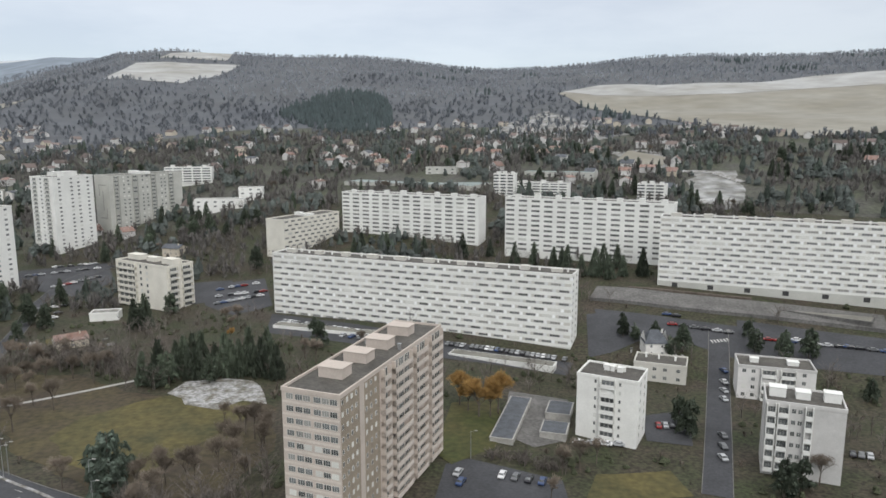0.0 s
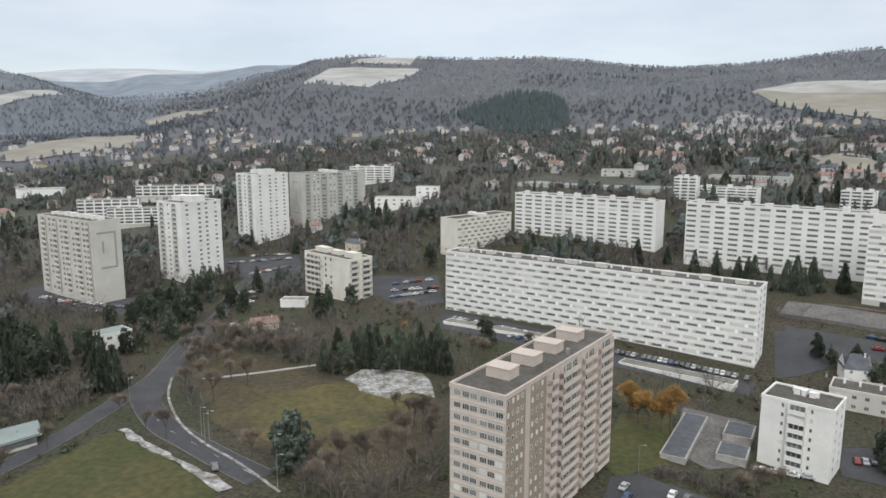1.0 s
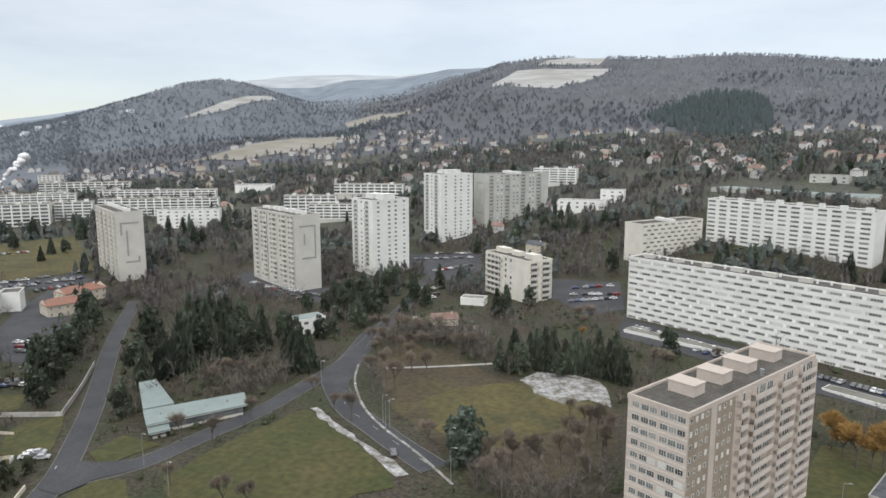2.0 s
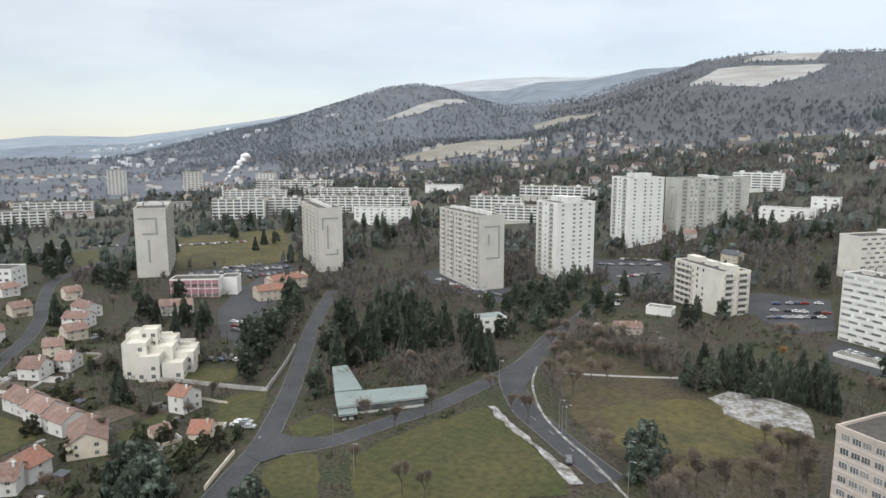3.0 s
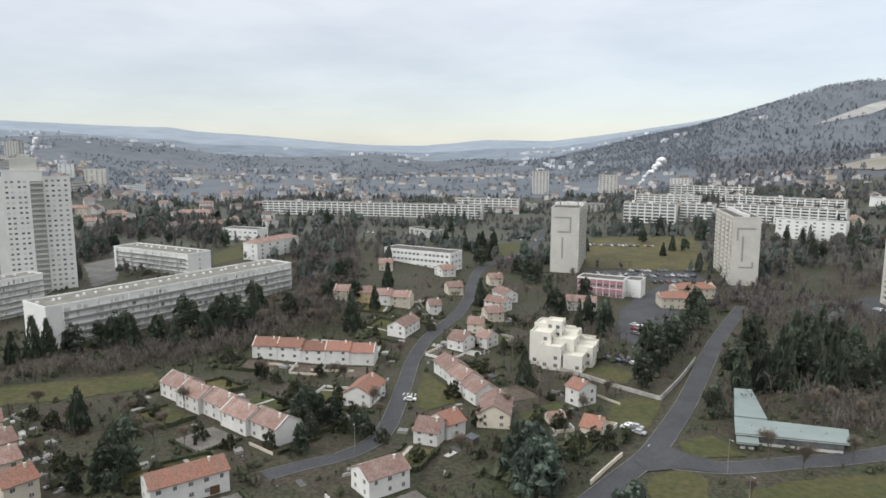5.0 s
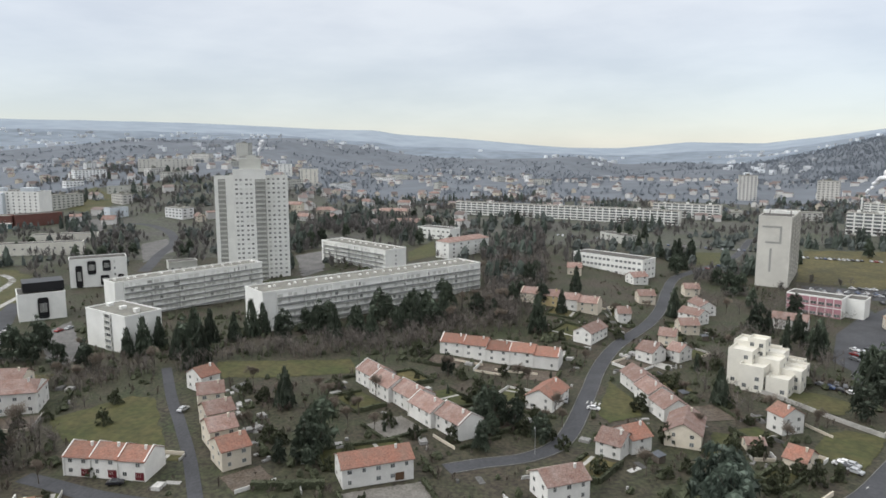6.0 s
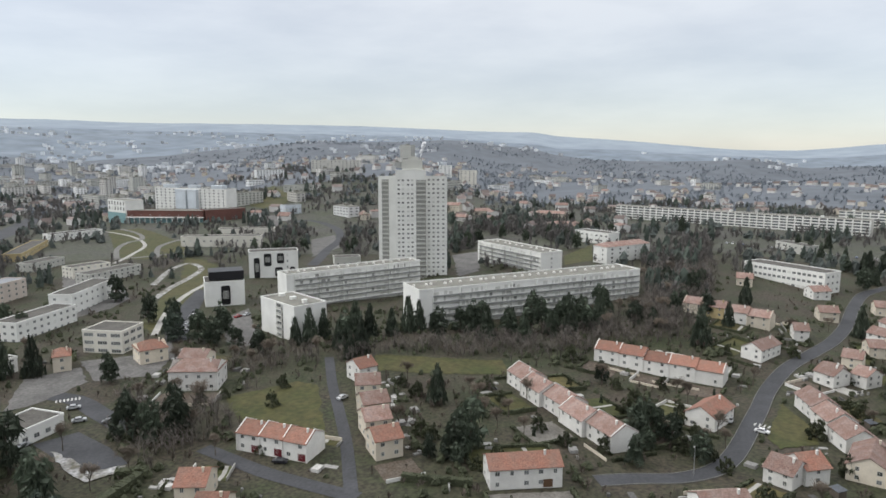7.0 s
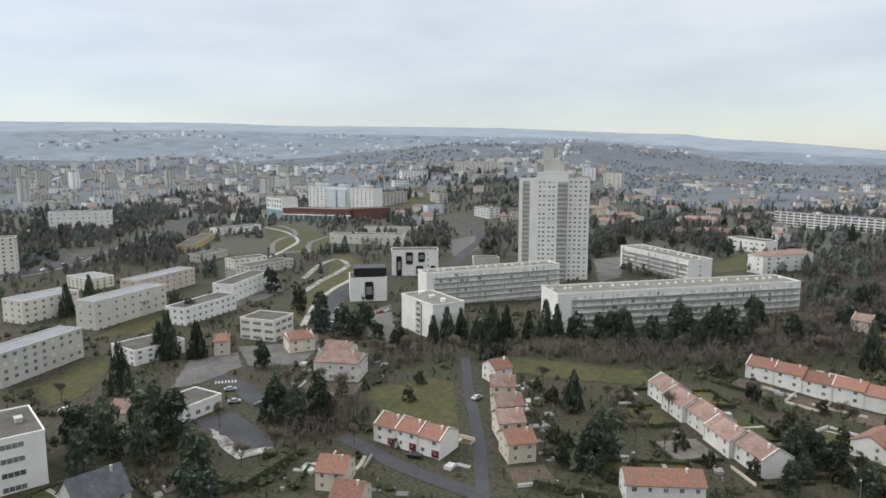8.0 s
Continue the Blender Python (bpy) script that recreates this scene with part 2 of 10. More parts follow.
hill(17.23, -19.8, -18.8, -17.8, 0.9, 8.5, 16.1, 40.5, 70.9, 109.1, 217.5, 340.7, 333.9, 230.2)
hill(19.87, -19.8, -18.8, -17.8, 0.8, 8.5, 16.1, 40.4, 70.7, 109.1, 218.1, 338.7, 335.3, 232.0)
hill(24.35, -19.8, -18.8, -17.9, 0.1, 8.3, 15.9, 39.8, 69.9, 108.8, 213.6, 333.4, 336.5, 233.5)
hill(35.52, -19.8, -18.8, -18.3, -2.7, 7.5, 15.1, 36.9, 65.9, 106.4, 211.5, 331.9, 331.6, 217.9)
hill(55.84, -19.8, -18.8, -18.8, -6.2, 6.5, 14.1, 33.4, 60.9, 101.6, 187.9, 294.7, 300.8, 177.9)
hill(78.26, -19.8, -18.8, -18.8, -10.2, -3.6, 2.0, 15.3, 35.7, 61.2, 97.1, 163.5, 199.9, 149.9)

AZIMUTHS = sorted(HILLS)
TABLE = np.array([HILLS[a] for a in AZIMUTHS] + [HILLS[AZIMUTHS[0]]])
AZIMUTHS = np.array(AZIMUTHS + [AZIMUTHS[0] + 360], float)
STEPS_OUT = np.concatenate([(0.0, 40.0, 70.0), np.arange(95, 610, 6.0), np.geomspace(612, 4930, 100)])
SPOKES = 720


def profile(azimuth):
    a = (azimuth - AZIMUTHS[0]) % 360 + AZIMUTHS[0]
    k = int(np.clip(np.searchsorted(AZIMUTHS, a, side="right") - 1, 0, len(AZIMUTHS) - 2))
    u = (a - AZIMUTHS[k]) / (AZIMUTHS[k + 1] - AZIMUTHS[k])
    return TABLE[k] * (1 - u) + TABLE[k + 1] * u


HEIGHTS = np.zeros((len(STEPS_OUT), SPOKES))
for s in range(SPOKES):
    a = s * 360 / SPOKES
    HEIGHTS[:, s] = np.interp(STEPS_OUT, RINGS, profile(a))
    for k, r in enumerate(STEPS_OUT):
        if r > 940:
            x, y = r * math.sin(radians(a)), r * math.cos(radians(a))
            HEIGHTS[k, s] += min((r - 940) / 1060, 1) * (1 - 0.75 * min(max((r - 1770) / 700, 0), 1)) * (26 * noise.noise((x / 495, y / 495, 0.3)) + 9 * noise.noise((x / 177, y / 177, 7.1)))


for s in range(SPOKES):
    a = s * 360 / SPOKES
    if 205 < a < 300:
        edge = min(a - 205, 300 - a, 12) / 12
        for k, r in enumerate(STEPS_OUT):
            if 1500 < r < 4300:
                x, y = r * math.sin(radians(a)), r * math.cos(radians(a))
                HEIGHTS[k, s] += edge * min((r - 1500) / 700, (4300 - r) / 500, 1) * (34 * noise.noise((x / 520, y / 520, 3.3)) - 6)


def gz(x, y):
    """The ground's height at a place."""
    r, s = math.hypot(x, y), (math.degrees(math.atan2(x, y)) % 360) * SPOKES / 360
    k = int(np.clip(np.searchsorted(STEPS_OUT, r, side="right") - 1, 0, len(STEPS_OUT) - 2))
    u, i = (r - STEPS_OUT[k]) / (STEPS_OUT[k + 1] - STEPS_OUT[k]), int(s) % SPOKES
    v, j = s - int(s), (int(s) + 1) % SPOKES
    u = min(max(u, 0), 1)
    return (HEIGHTS[k, i] * (1 - u) + HEIGHTS[k + 1, i] * u) * (1 - v) + (HEIGHTS[k, j] * (1 - u) + HEIGHTS[k + 1, j] * u) * v


def mesh_object(name, verts, faces, materials, parent=None, label="", smooth=False, slots=None):
    me = bpy.data.meshes.new(name)
    me.from_pydata(verts, [], faces)
    for m in materials:
        me.materials.append(m)
    if slots is not None:
        me.polygons.foreach_set("material_index", slots)
    if smooth:
        me.polygons.foreach_set("use_smooth", [True] * len(me.polygons))
    me.update()
    ob = new(name, me)
    if parent:
        ob.parent = parent
    if label:
        ob["label"] = label
    return ob


verts, faces = [], []
for k, r in enumerate(STEPS_OUT):
    for s in range(SPOKES):
        a = radians(s * 360 / SPOKES)
        verts.append((r * math.sin(a), r * math.cos(a), HEIGHTS[k, s]))
for k in range(len(STEPS_OUT) - 1):
    for s in range(SPOKES):
        t = (s + 1) % SPOKES
        if k == 0:
            faces.append((0, SPOKES + t, SPOKES + s))
        else:
            faces.append((k * SPOKES + s, k * SPOKES + t, (k + 1) * SPOKES + t, (k + 1) * SPOKES + s))
# slots turn paler and bluer with distance, haze painted in by ring
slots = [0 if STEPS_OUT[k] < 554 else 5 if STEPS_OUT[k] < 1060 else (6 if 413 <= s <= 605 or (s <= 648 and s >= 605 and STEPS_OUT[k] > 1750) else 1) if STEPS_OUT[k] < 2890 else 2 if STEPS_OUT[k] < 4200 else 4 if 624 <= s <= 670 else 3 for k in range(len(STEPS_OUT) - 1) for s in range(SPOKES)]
tagged(mesh_object("ground", verts, faces, [GROUND, HAZY_WOOD_FLOOR, HAZY_FAR_HILLS, HORIZON, HAZY_SNOW_HILL, SUBURB_GROUND, HAZY_VALLEY_FLOOR], smooth=True, slots=slots), "winter ground of brown grass and bare soil rising to haze-blue hills", "ground", kind="structure")


# ---- shapes ----
def part(name, bm, materials, parent, label=""):
    """Links a bmesh as one mesh object under a thing."""
    me = bpy.data.meshes.new(name)
    bm.to_mesh(me)
    bm.free()
    for m in (materials if isinstance(materials, (list, tuple)) else [materials]):
        me.materials.append(m)
    ob = new(name, me)
    ob.parent = parent
    if label:
        ob["label"] = label
    return ob


def shared(name, me, parent, m):
    ob = new(name, me)
    ob.parent = parent
    ob.matrix_local = m
    return ob


def add_box(bm, x0, x1, y0, y1, z0, z1, slot=0):
    v = [bm.verts.new((x, y, z)) for z in (z0, z1) for x, y in ((x0, y0), (x1, y0), (x1, y1), (x0, y1))]
    for f in ((3, 2, 1, 0), (4, 5, 6, 7), (0, 1, 5, 4), (1, 2, 6, 5), (2, 3, 7, 6), (3, 0, 4, 7)):
        bm.faces.new([v[i] for i in f]).material_index = slot


def thing(name, x, y, azimuth, label, category, group="", z=None):
    """An Empty at a thing's base whose local x axis points along azimuth."""
    ob = new(name)
    ob.empty_display_size = 1
    ob.matrix_world = pose(x, y, gz(x, y) if z is None else z, 0, 0, 90 - azimuth)
    return tagged(ob, label, category, group)


PANES = {}


def window_mesh(w, h, panes, frame=None, glass=None, plain=False):
    """A window as one connected mesh: a proud frame with mullions round set-back panes; plain leaves the mullions out."""
    panes = 1 if plain else panes
    key = (round(w, 2), round(h, 2), panes, frame.name if frame else "", glass.name if glass else "")
    if key not in PANES:
        t = 0.07 if w / panes > 0.8 else 0.05
        t = 0.12 if w > 2.6 and panes >= 3 else t
        xs, step = [-w / 2], (w - t) / panes
        for i in range(panes):
            xs += [-w / 2 + i * step + t, -w / 2 + (i + 1) * step]
        xs.append(w / 2)
        zs, wide = (0.0, t, h - t, h), len(xs)
        v = [(x, -0.07, z) for z in zs for x in xs]
        f, slots = [], []
        for k in range(3):
            for i in range(wide - 1):
                a, b, c, d = k * wide + i, k * wide + i + 1, (k + 1) * wide + i + 1, (k + 1) * wide + i
                if k == 1 and i % 2:
                    o = len(v)
                    v += [(v[q][0], -0.015, v[q][2]) for q in (a, b, c, d)]
                    f += [(o, o + 1, o + 2, o + 3), (a, b, o + 1, o), (b, c, o + 2, o + 1), (c, d, o + 3, o + 2), (d, a, o, o + 3)]
                    slots += [1, 0, 0, 0, 0]
                else:
                    f.append((a, b, c, d))
                    slots.append(0)
        o, ring = len(v), (0, wide - 1, 4 * wide - 1, 3 * wide)
        v += [(v[q][0], 0.03, v[q][2]) for q in ring]
        rim = [list(range(wide)), [wide - 1 + k * wide for k in range(4)], list(range(4 * wide - 1, 3 * wide - 1, -1)), [(3 - k) * wide for k in range(4)]]
        for k, line in enumerate(rim):
            f.append(tuple(line[::-1]) + (o + k, o + (k + 1) % 4))
            slots.append(0)
        me = bpy.data.meshes.new("window")
        me.from_pydata(v, [], f)
        me.materials.append(frame or FRAME)
        me.materials.append(glass or GLASS)
        me.polygons.foreach_set("material_index", slots)
        me.update()
        PANES[key] = me
    return PANES[key]


def on_face(face, L, W, u, z, out=0.0):
    """The pose of a thing on a block's face: u metres from the face's left end as seen from outside, z up."""
    if face == "front":
        return pose(-L / 2 + u, -W / 2 - out, z)
    if face == "right":
        return pose(L / 2 + out, -W / 2 + u, z, 0, 0, 90)
    if face == "back":
        return pose(L / 2 - u, W / 2 + out, z, 0, 0, 180)
    return pose(-L / 2 - out, W / 2 - u, z, 0, 0, 270)


def face_width(face, L, W):
    return L if face in ("front", "back") else W


# ---- more materials ----
TILES = material("red_clay_tiles", (0.27, 0.125, 0.088), grain=2.5, depth=0.35, stain=0.25, other=(0.215, 0.135, 0.105), vary=0.22, bump=0.4)
OLD_TILES = material("weathered_clay_tiles", (0.215, 0.125, 0.098), grain=2.5, depth=0.35, stain=0.28, other=(0.285, 0.215, 0.19), vary=0.2, bump=0.4)
ZINC = material("grey_zinc_roof", (0.27, 0.28, 0.295), rough=0.5, stain=0.15, amount=0.25, depth=0.1)
SLATE = material("slate_roof", (0.10, 0.11, 0.125), grain=3, depth=0.3, stain=0.4, amount=0.4, rough=0.5)
HOUSE_WHITE = material("white_house_render", (0.7, 0.69, 0.655), stain=0.25, amount=0.15, depth=0.06, vary=0.1)
HOUSE_CREAM = material("cream_house_render", (0.62, 0.56, 0.46), stain=0.25, amount=0.15, depth=0.06, vary=0.15)
OCHRE = material("ochre_render", (0.46, 0.37, 0.20), stain=0.2, amount=0.15, depth=0.08)
GARAGE_RED = material("dark_red_door", (0.12, 0.015, 0.02), depth=0.1)
DOOR = material("brown_door", (0.12, 0.07, 0.04), depth=0.2)
ROSE = material("rose_panel", (0.42, 0.215, 0.245), depth=0.1)
BRICK_RED = material("brick_red_cladding", (0.165, 0.078, 0.064), depth=0.15)
TEAL = material("teal_cladding", (0.22, 0.36, 0.37), depth=0.12, stain=0.2, amount=0.15)
BLACK_CLAD = material("black_cladding", (0.018, 0.018, 0.02), rough=0.4, depth=0.2)
PALE_BLUE = material("pale_blue_render", (0.62, 0.67, 0.71), depth=0.1)
DARK_TWIGS = material("dark_twigs", (0.152, 0.133, 0.118), grain=0.3, depth=0.3, island=0.3, world_space=True)
MID_GREEN = material("evergreen_clumps", (0.086, 0.1, 0.092), grain=0.3, depth=0.3, island=0.3, world_space=True)
FIR = material("fir_needles", (0.066, 0.083, 0.068), grain=0.3, depth=0.35, island=0.35, world_space=True)
MID_BARE = material("bare_clumps", (0.158, 0.148, 0.14), grain=0.3, depth=0.3, island=0.25, world_space=True)
BRUSH = material("brambles", (0.118, 0.098, 0.08), grain=0.6, depth=0.35, island=0.3, world_space=True)
# darker copy of the window glass: gallery shade put into its colour
SHADED_GLASS = material("shaded_window_glass", (0.05, 0.053, 0.053), rough=0.15, depth=0.3, vary=0.4, spec=0.5)
CURTAIN = material("curtained_window", (0.30, 0.30, 0.285), rough=0.2, depth=0.2, vary=0.2, spec=0.5)
PALE_PINK = material("pale_pink_parapet", (0.62, 0.56, 0.50), stain=0.3, amount=0.15, depth=0.08)
FROST_GRASS = material("frosted_grass", (0.34, 0.345, 0.34), grain=0.08, depth=0.5, stain=0.05, other=(0.15, 0.145, 0.125), world_space=True)
BARK = material("bark", (0.13, 0.11, 0.09), grain=4, depth=0.4)
TWIGS = material("bare_twigs", (0.21, 0.175, 0.14), grain=0.6, depth=0.35, vary=0.3)
NEEDLES = material("conifer_needles", (0.078, 0.098, 0.068), grain=0.7, depth=0.35, vary=0.4, island=0.3, rough=0.7)
CEDAR = material("cedar_needles", (0.105, 0.135, 0.105), grain=0.7, depth=0.4, vary=0.25, island=0.3, rough=0.7)
RUST_LEAVES = material("rusty_leaves", (0.34, 0.21, 0.075), grain=0.8, depth=0.4, vary=0.2, island=0.3)
HEDGE = material("clipped_hedge", (0.074, 0.084, 0.047), grain=3, depth=0.5, stain=0.5, amount=0.4, vary=0.25)
# hill woods: blue haze of distance mixed into frost, twig and needle colours
HAZY_FROST_WOOD = material("hazy_frosted_woodland", (0.19, 0.205, 0.227), grain=0.02, depth=0.15, stain=0.004, other=(0.3, 0.32, 0.345), island=0.08, world_space=True)
HAZY_BARE_WOOD = material("hazy_bare_woodland", (0.138, 0.149, 0.165), grain=0.02, depth=0.12, stain=0.005, other=(0.118, 0.129, 0.146), island=0.06, world_space=True)
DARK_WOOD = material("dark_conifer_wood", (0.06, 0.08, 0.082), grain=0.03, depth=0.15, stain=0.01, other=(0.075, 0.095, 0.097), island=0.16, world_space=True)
FIELD = material("frosted_meadow", (0.27, 0.265, 0.24), grain=0.03, depth=0.15, stain=0.006, other=(0.4, 0.405, 0.4), world_space=True)
MEADOW = material("winter_meadow", (0.215, 0.2, 0.16), grain=0.03, depth=0.15, stain=0.008, other=(0.27, 0.26, 0.225), world_space=True)
# pale grey-blue is haze over far woods, put into their colour
HAZY_VALLEY_WOOD = material("valley_woods", (0.19, 0.213, 0.24), grain=0.02, depth=0.15, stain=0.004, other=(0.17, 0.192, 0.217), island=0.05, world_space=True)
HILL_WHITE = material("pale_hillside_render", (0.60, 0.59, 0.57), stain=0.25, amount=0.15, depth=0.06, vary=0.2)
TOWN_WHITE = material("pale_town_render", (0.76, 0.765, 0.755), stain=0.1, amount=0.12, depth=0.06, vary=0.15)
TOWN_BEIGE = material("dull_town_render", (0.58, 0.565, 0.53), stain=0.1, amount=0.12, depth=0.06, vary=0.15)
RAIL = material("grey_railing", (0.3, 0.305, 0.295), depth=0.2)
PAINT = material("road_paint", (0.6, 0.6, 0.57), grain=4, depth=0.3, stain=1.5, amount=0.4)
PAVING = material("worn_pavement", (0.16, 0.155, 0.148), grain=1.0, depth=0.3, stain=0.12, amount=0.35, world_space=True)
KERB = material("kerb_concrete", (0.19, 0.187, 0.175), grain=2, depth=0.25, stain=0.3, amount=0.3)
STEEL = material("galvanised_steel", (0.42, 0.43, 0.43), rough=0.45, metal=0.6, depth=0.1)
RUBBER = material("tyre_rubber", (0.02, 0.02, 0.02), depth=0.2)
CAR_PAINTS = [material("car_paint_" + n, c, rough=0.3, depth=0.03, amount=0.05, spec=0.5) for n, c in
              (("white", (0.7, 0.7, 0.7)), ("silver", (0.4, 0.41, 0.42)), ("black", (0.02, 0.02, 0.025)), ("grey", (0.13, 0.135, 0.14)), ("red", (0.25, 0.02, 0.02)), ("blue", (0.04, 0.07, 0.16)))]
# tile red muted in the base colour, as haze dulls distant roofs
FAR_ROOF = material("far_haze_muted_roofs", (0.205, 0.165, 0.15), grain=0.02, depth=0.2, island=0.35, world_space=True)
# pale town walls with a slight blue of haze in the colour
FAR_WALLS = material("far_town_walls", (0.62, 0.64, 0.66), grain=0.01, depth=0.1, island=0.45, world_space=True)
STEAM = material("steam", (0.85, 0.85, 0.86), grain=0.08, depth=0.12, rough=1.0)


def inside(x, y, outline):
    odd, j = False, len(outline) - 1
    for i in range(len(outline)):
        (xi, yi), (xj, yj) = outline[i], outline[j]
        if (yi > y) != (yj > y) and x < (xj - xi) * (y - yi) / (yj - yi) + xi:
            odd = not odd
        j = i
    return odd


# ---- what is taken in the plan: cells of two metres ----
HALF = 660
TAKEN = np.zeros((HALF, HALF), bool)


def mark(xs, ys):
    i, j = ((np.asarray(xs) + HALF) / 2).astype(int), ((np.asarray(ys) + HALF) / 2).astype(int)
    ok = (i >= 0) & (i < HALF) & (j >= 0) & (j < HALF)
    TAKEN[i[ok], j[ok]] = True


def mark_rect(x, y, azimuth, L, W):
    a = radians(90 - azimuth)
    u, v = np.meshgrid(np.arange(-L / 2 - 1, L / 2 + 1.5, 1.0), np.arange(-W / 2 - 1, W / 2 + 1.5, 1.0))
    mark((x + u * math.cos(a) - v * math.sin(a)).ravel(), (y + u * math.sin(a) + v * math.cos(a)).ravel())


def free(x, y):
    i, j = int((x + HALF) / 2), int((y + HALF) / 2)
    return not (0 <= i < HALF and 0 <= j < HALF and TAKEN[i, j])


# ---- draped ground pieces ----
def drape(name, outline, mat, lift, label, category, cell=6.0, kind="structure", ragged=0.0):
    """A patch of ground cover: an outline in plan, cut fine enough to follow the ground; ragged: how far its edge wanders."""
    if ragged:
        rough = []
        for i, p in enumerate(outline):
            a, b = Vector(p), Vector(outline[(i + 1) % len(outline)])
            n = max(1, int((b - a).length / (3 * ragged)))
            for k in range(n):
                q = a.lerp(b, k / n)
                rough.append((q.x + ragged * 1.6 * noise.noise((q.x / 3 / ragged, q.y / 3 / ragged, 1.0)), q.y + ragged * 1.6 * noise.noise((q.x / 3 / ragged, q.y / 3 / ragged, 5.0))))
        outline = rough
    bm = bmesh.new()
    face = bm.faces.new([bm.verts.new((x, y, 0)) for x, y in outline])
    bmesh.ops.triangulate(bm, faces=[face])
    xs, ys = [p[0] for p in outline], [p[1] for p in outline]
    for axis, low, high in ((0, min(xs), max(xs)), (1, min(ys), max(ys))):
        step = max(cell, (high - low) / 40)
        for i in range(1, int((high - low) / step) + 1):
            co, no = [0, 0, 0], [0, 0, 0]
            co[axis], no[axis] = low + i * step, 1
            bmesh.ops.bisect_plane(bm, geom=bm.verts[:] + bm.edges[:] + bm.faces[:], plane_co=co, plane_no=no)
    if max(map(abs, xs + ys)) < HALF:
        gx, gy = np.meshgrid(np.arange(min(xs), max(xs), 1.5), np.arange(min(ys), max(ys), 1.5))
        spots = [(p, q) for p, q in zip(gx.ravel(), gy.ravel()) if inside(p, q, outline)]
        if spots:
            mark(*zip(*spots))
    for v in bm.verts:
        v.co.z = gz(v.co.x, v.co.y) + lift
    bmesh.ops.recalc_face_normals(bm, faces=bm.faces[:])
    if bm.faces and sum(f.normal.z for f in bm.faces) < 0:
        bmesh.ops.reverse_faces(bm, faces=bm.faces[:])
    me = bpy.data.meshes.new(name)
    bm.to_mesh(me)
    bm.free()
    me.materials.append(mat)
    return tagged(new(name, me), label, category, kind=kind)


def smooth_line(points, step=3.0):
    pts = [Vector((p[0], p[1])) for p in points]
    ext = [pts[0] * 2 - pts[1]] + pts + [pts[-1] * 2 - pts[-2]]
    line = []
    for i in range(1, len(ext) - 2):
        p0, p1, p2, p3 = ext[i - 1:i + 3]
        n = max(2, int((p2 - p1).length / step))
        for k in range(n):
            t = k / n
            line.append(0.5 * (2 * p1 + (p2 - p0) * t + (2 * p0 - 5 * p1 + 4 * p2 - p3) * t * t + (3 * p1 - p0 - 3 * p2 + p3) * t ** 3))
    return line + [pts[-1]]


def ribbon(name, points, side_a, side_b, mat, lift, label, category, thick=0.0, kind="structure", parent=None):
    """A strip along a line, from side_a to side_b metres to its right, that follows the ground; thick makes it a real step."""
    line = smooth_line(points)
    rows = []
    for i, p in enumerate(line):
        d = (line[min(i + 1, len(line) - 1)] - line[max(i - 1, 0)]).normalized()
        r = Vector((d.y, -d.x))
        rows.append([p + r * (side_a + (side_b - side_a) * k / 4) for k in range(5)])
    mark([q.x for row in rows for q in row], [q.y for row in rows for q in row])
    verts = [(q.x, q.y, gz(q.x, q.y) + lift) for row in rows for q in row]
    n = len(rows)
    faces = [(i * 5 + k, i * 5 + k + 1, i * 5 + k + 6, i * 5 + k + 5) for i in range(n - 1) for k in range(4)]
    if thick:
        base = len(verts)
        verts += [(row[k].x, row[k].y, gz(row[k].x, row[k].y) + lift - thick) for row in rows for k in (0, 4)]
        for i in range(n - 1):
            faces.append((i * 5, i * 5 + 5, base + 2 * i + 2, base + 2 * i))
            faces.append((i * 5 + 9, i * 5 + 4, base + 2 * i + 1, base + 2 * i + 3))
        faces += [(0, base, base + 1, 4, 3, 2, 1), ((n - 1) * 5 + 4, base + 2 * n - 1, base + 2 * n - 2, (n - 1) * 5, (n - 1) * 5 + 1, (n - 1) * 5 + 2, (n - 1) * 5 + 3)]
    ob = mesh_object(name, verts, faces, [mat], parent)
    return ob if parent else tagged(ob, label, category, kind=kind)


def road(points, width, label="grey asphalt street", kerbs=True, dashes=False, walks=True):
    ribbon("road", points, -width / 2, width / 2, ASPHALT, 0.12, label, "road")
    if dashes:
        line = smooth_line(points, 6.0)
        for i in range(0, len(line) - 1, 2):
            ribbon("lane_dash", [line[i], line[i].lerp(line[i + 1], 0.5)], -0.08, 0.08, PAINT, 0.135, "white dash of a lane marking", "road marking")
    if kerbs:
        for s in (-1, 1):
            a, b = sorted((s * width / 2, s * (width / 2 + 0.2)))
            ribbon("kerb", points, a, b, KERB, 0.24, "pale concrete kerb along the street", "kerb", 0.4)
            if not walks:
                continue
            a, b = sorted((s * (width / 2 + 0.21), s * (width / 2 + 1.3)))
            ribbon("pavement", points, a, b, PAVING, 0.22, "narrow worn asphalt pavement", "pavement", 0.3)


def wall_line(points, tall, thick, mat, label, category="wall", name="garden_wall", kind="", group=""):
    return tagged(ribbon(name, points, -thick / 2, thick / 2, mat, tall, label, category, tall + 0.4, kind), label, category, group)


# ---- houses ----
NEAR_HOUSES = []


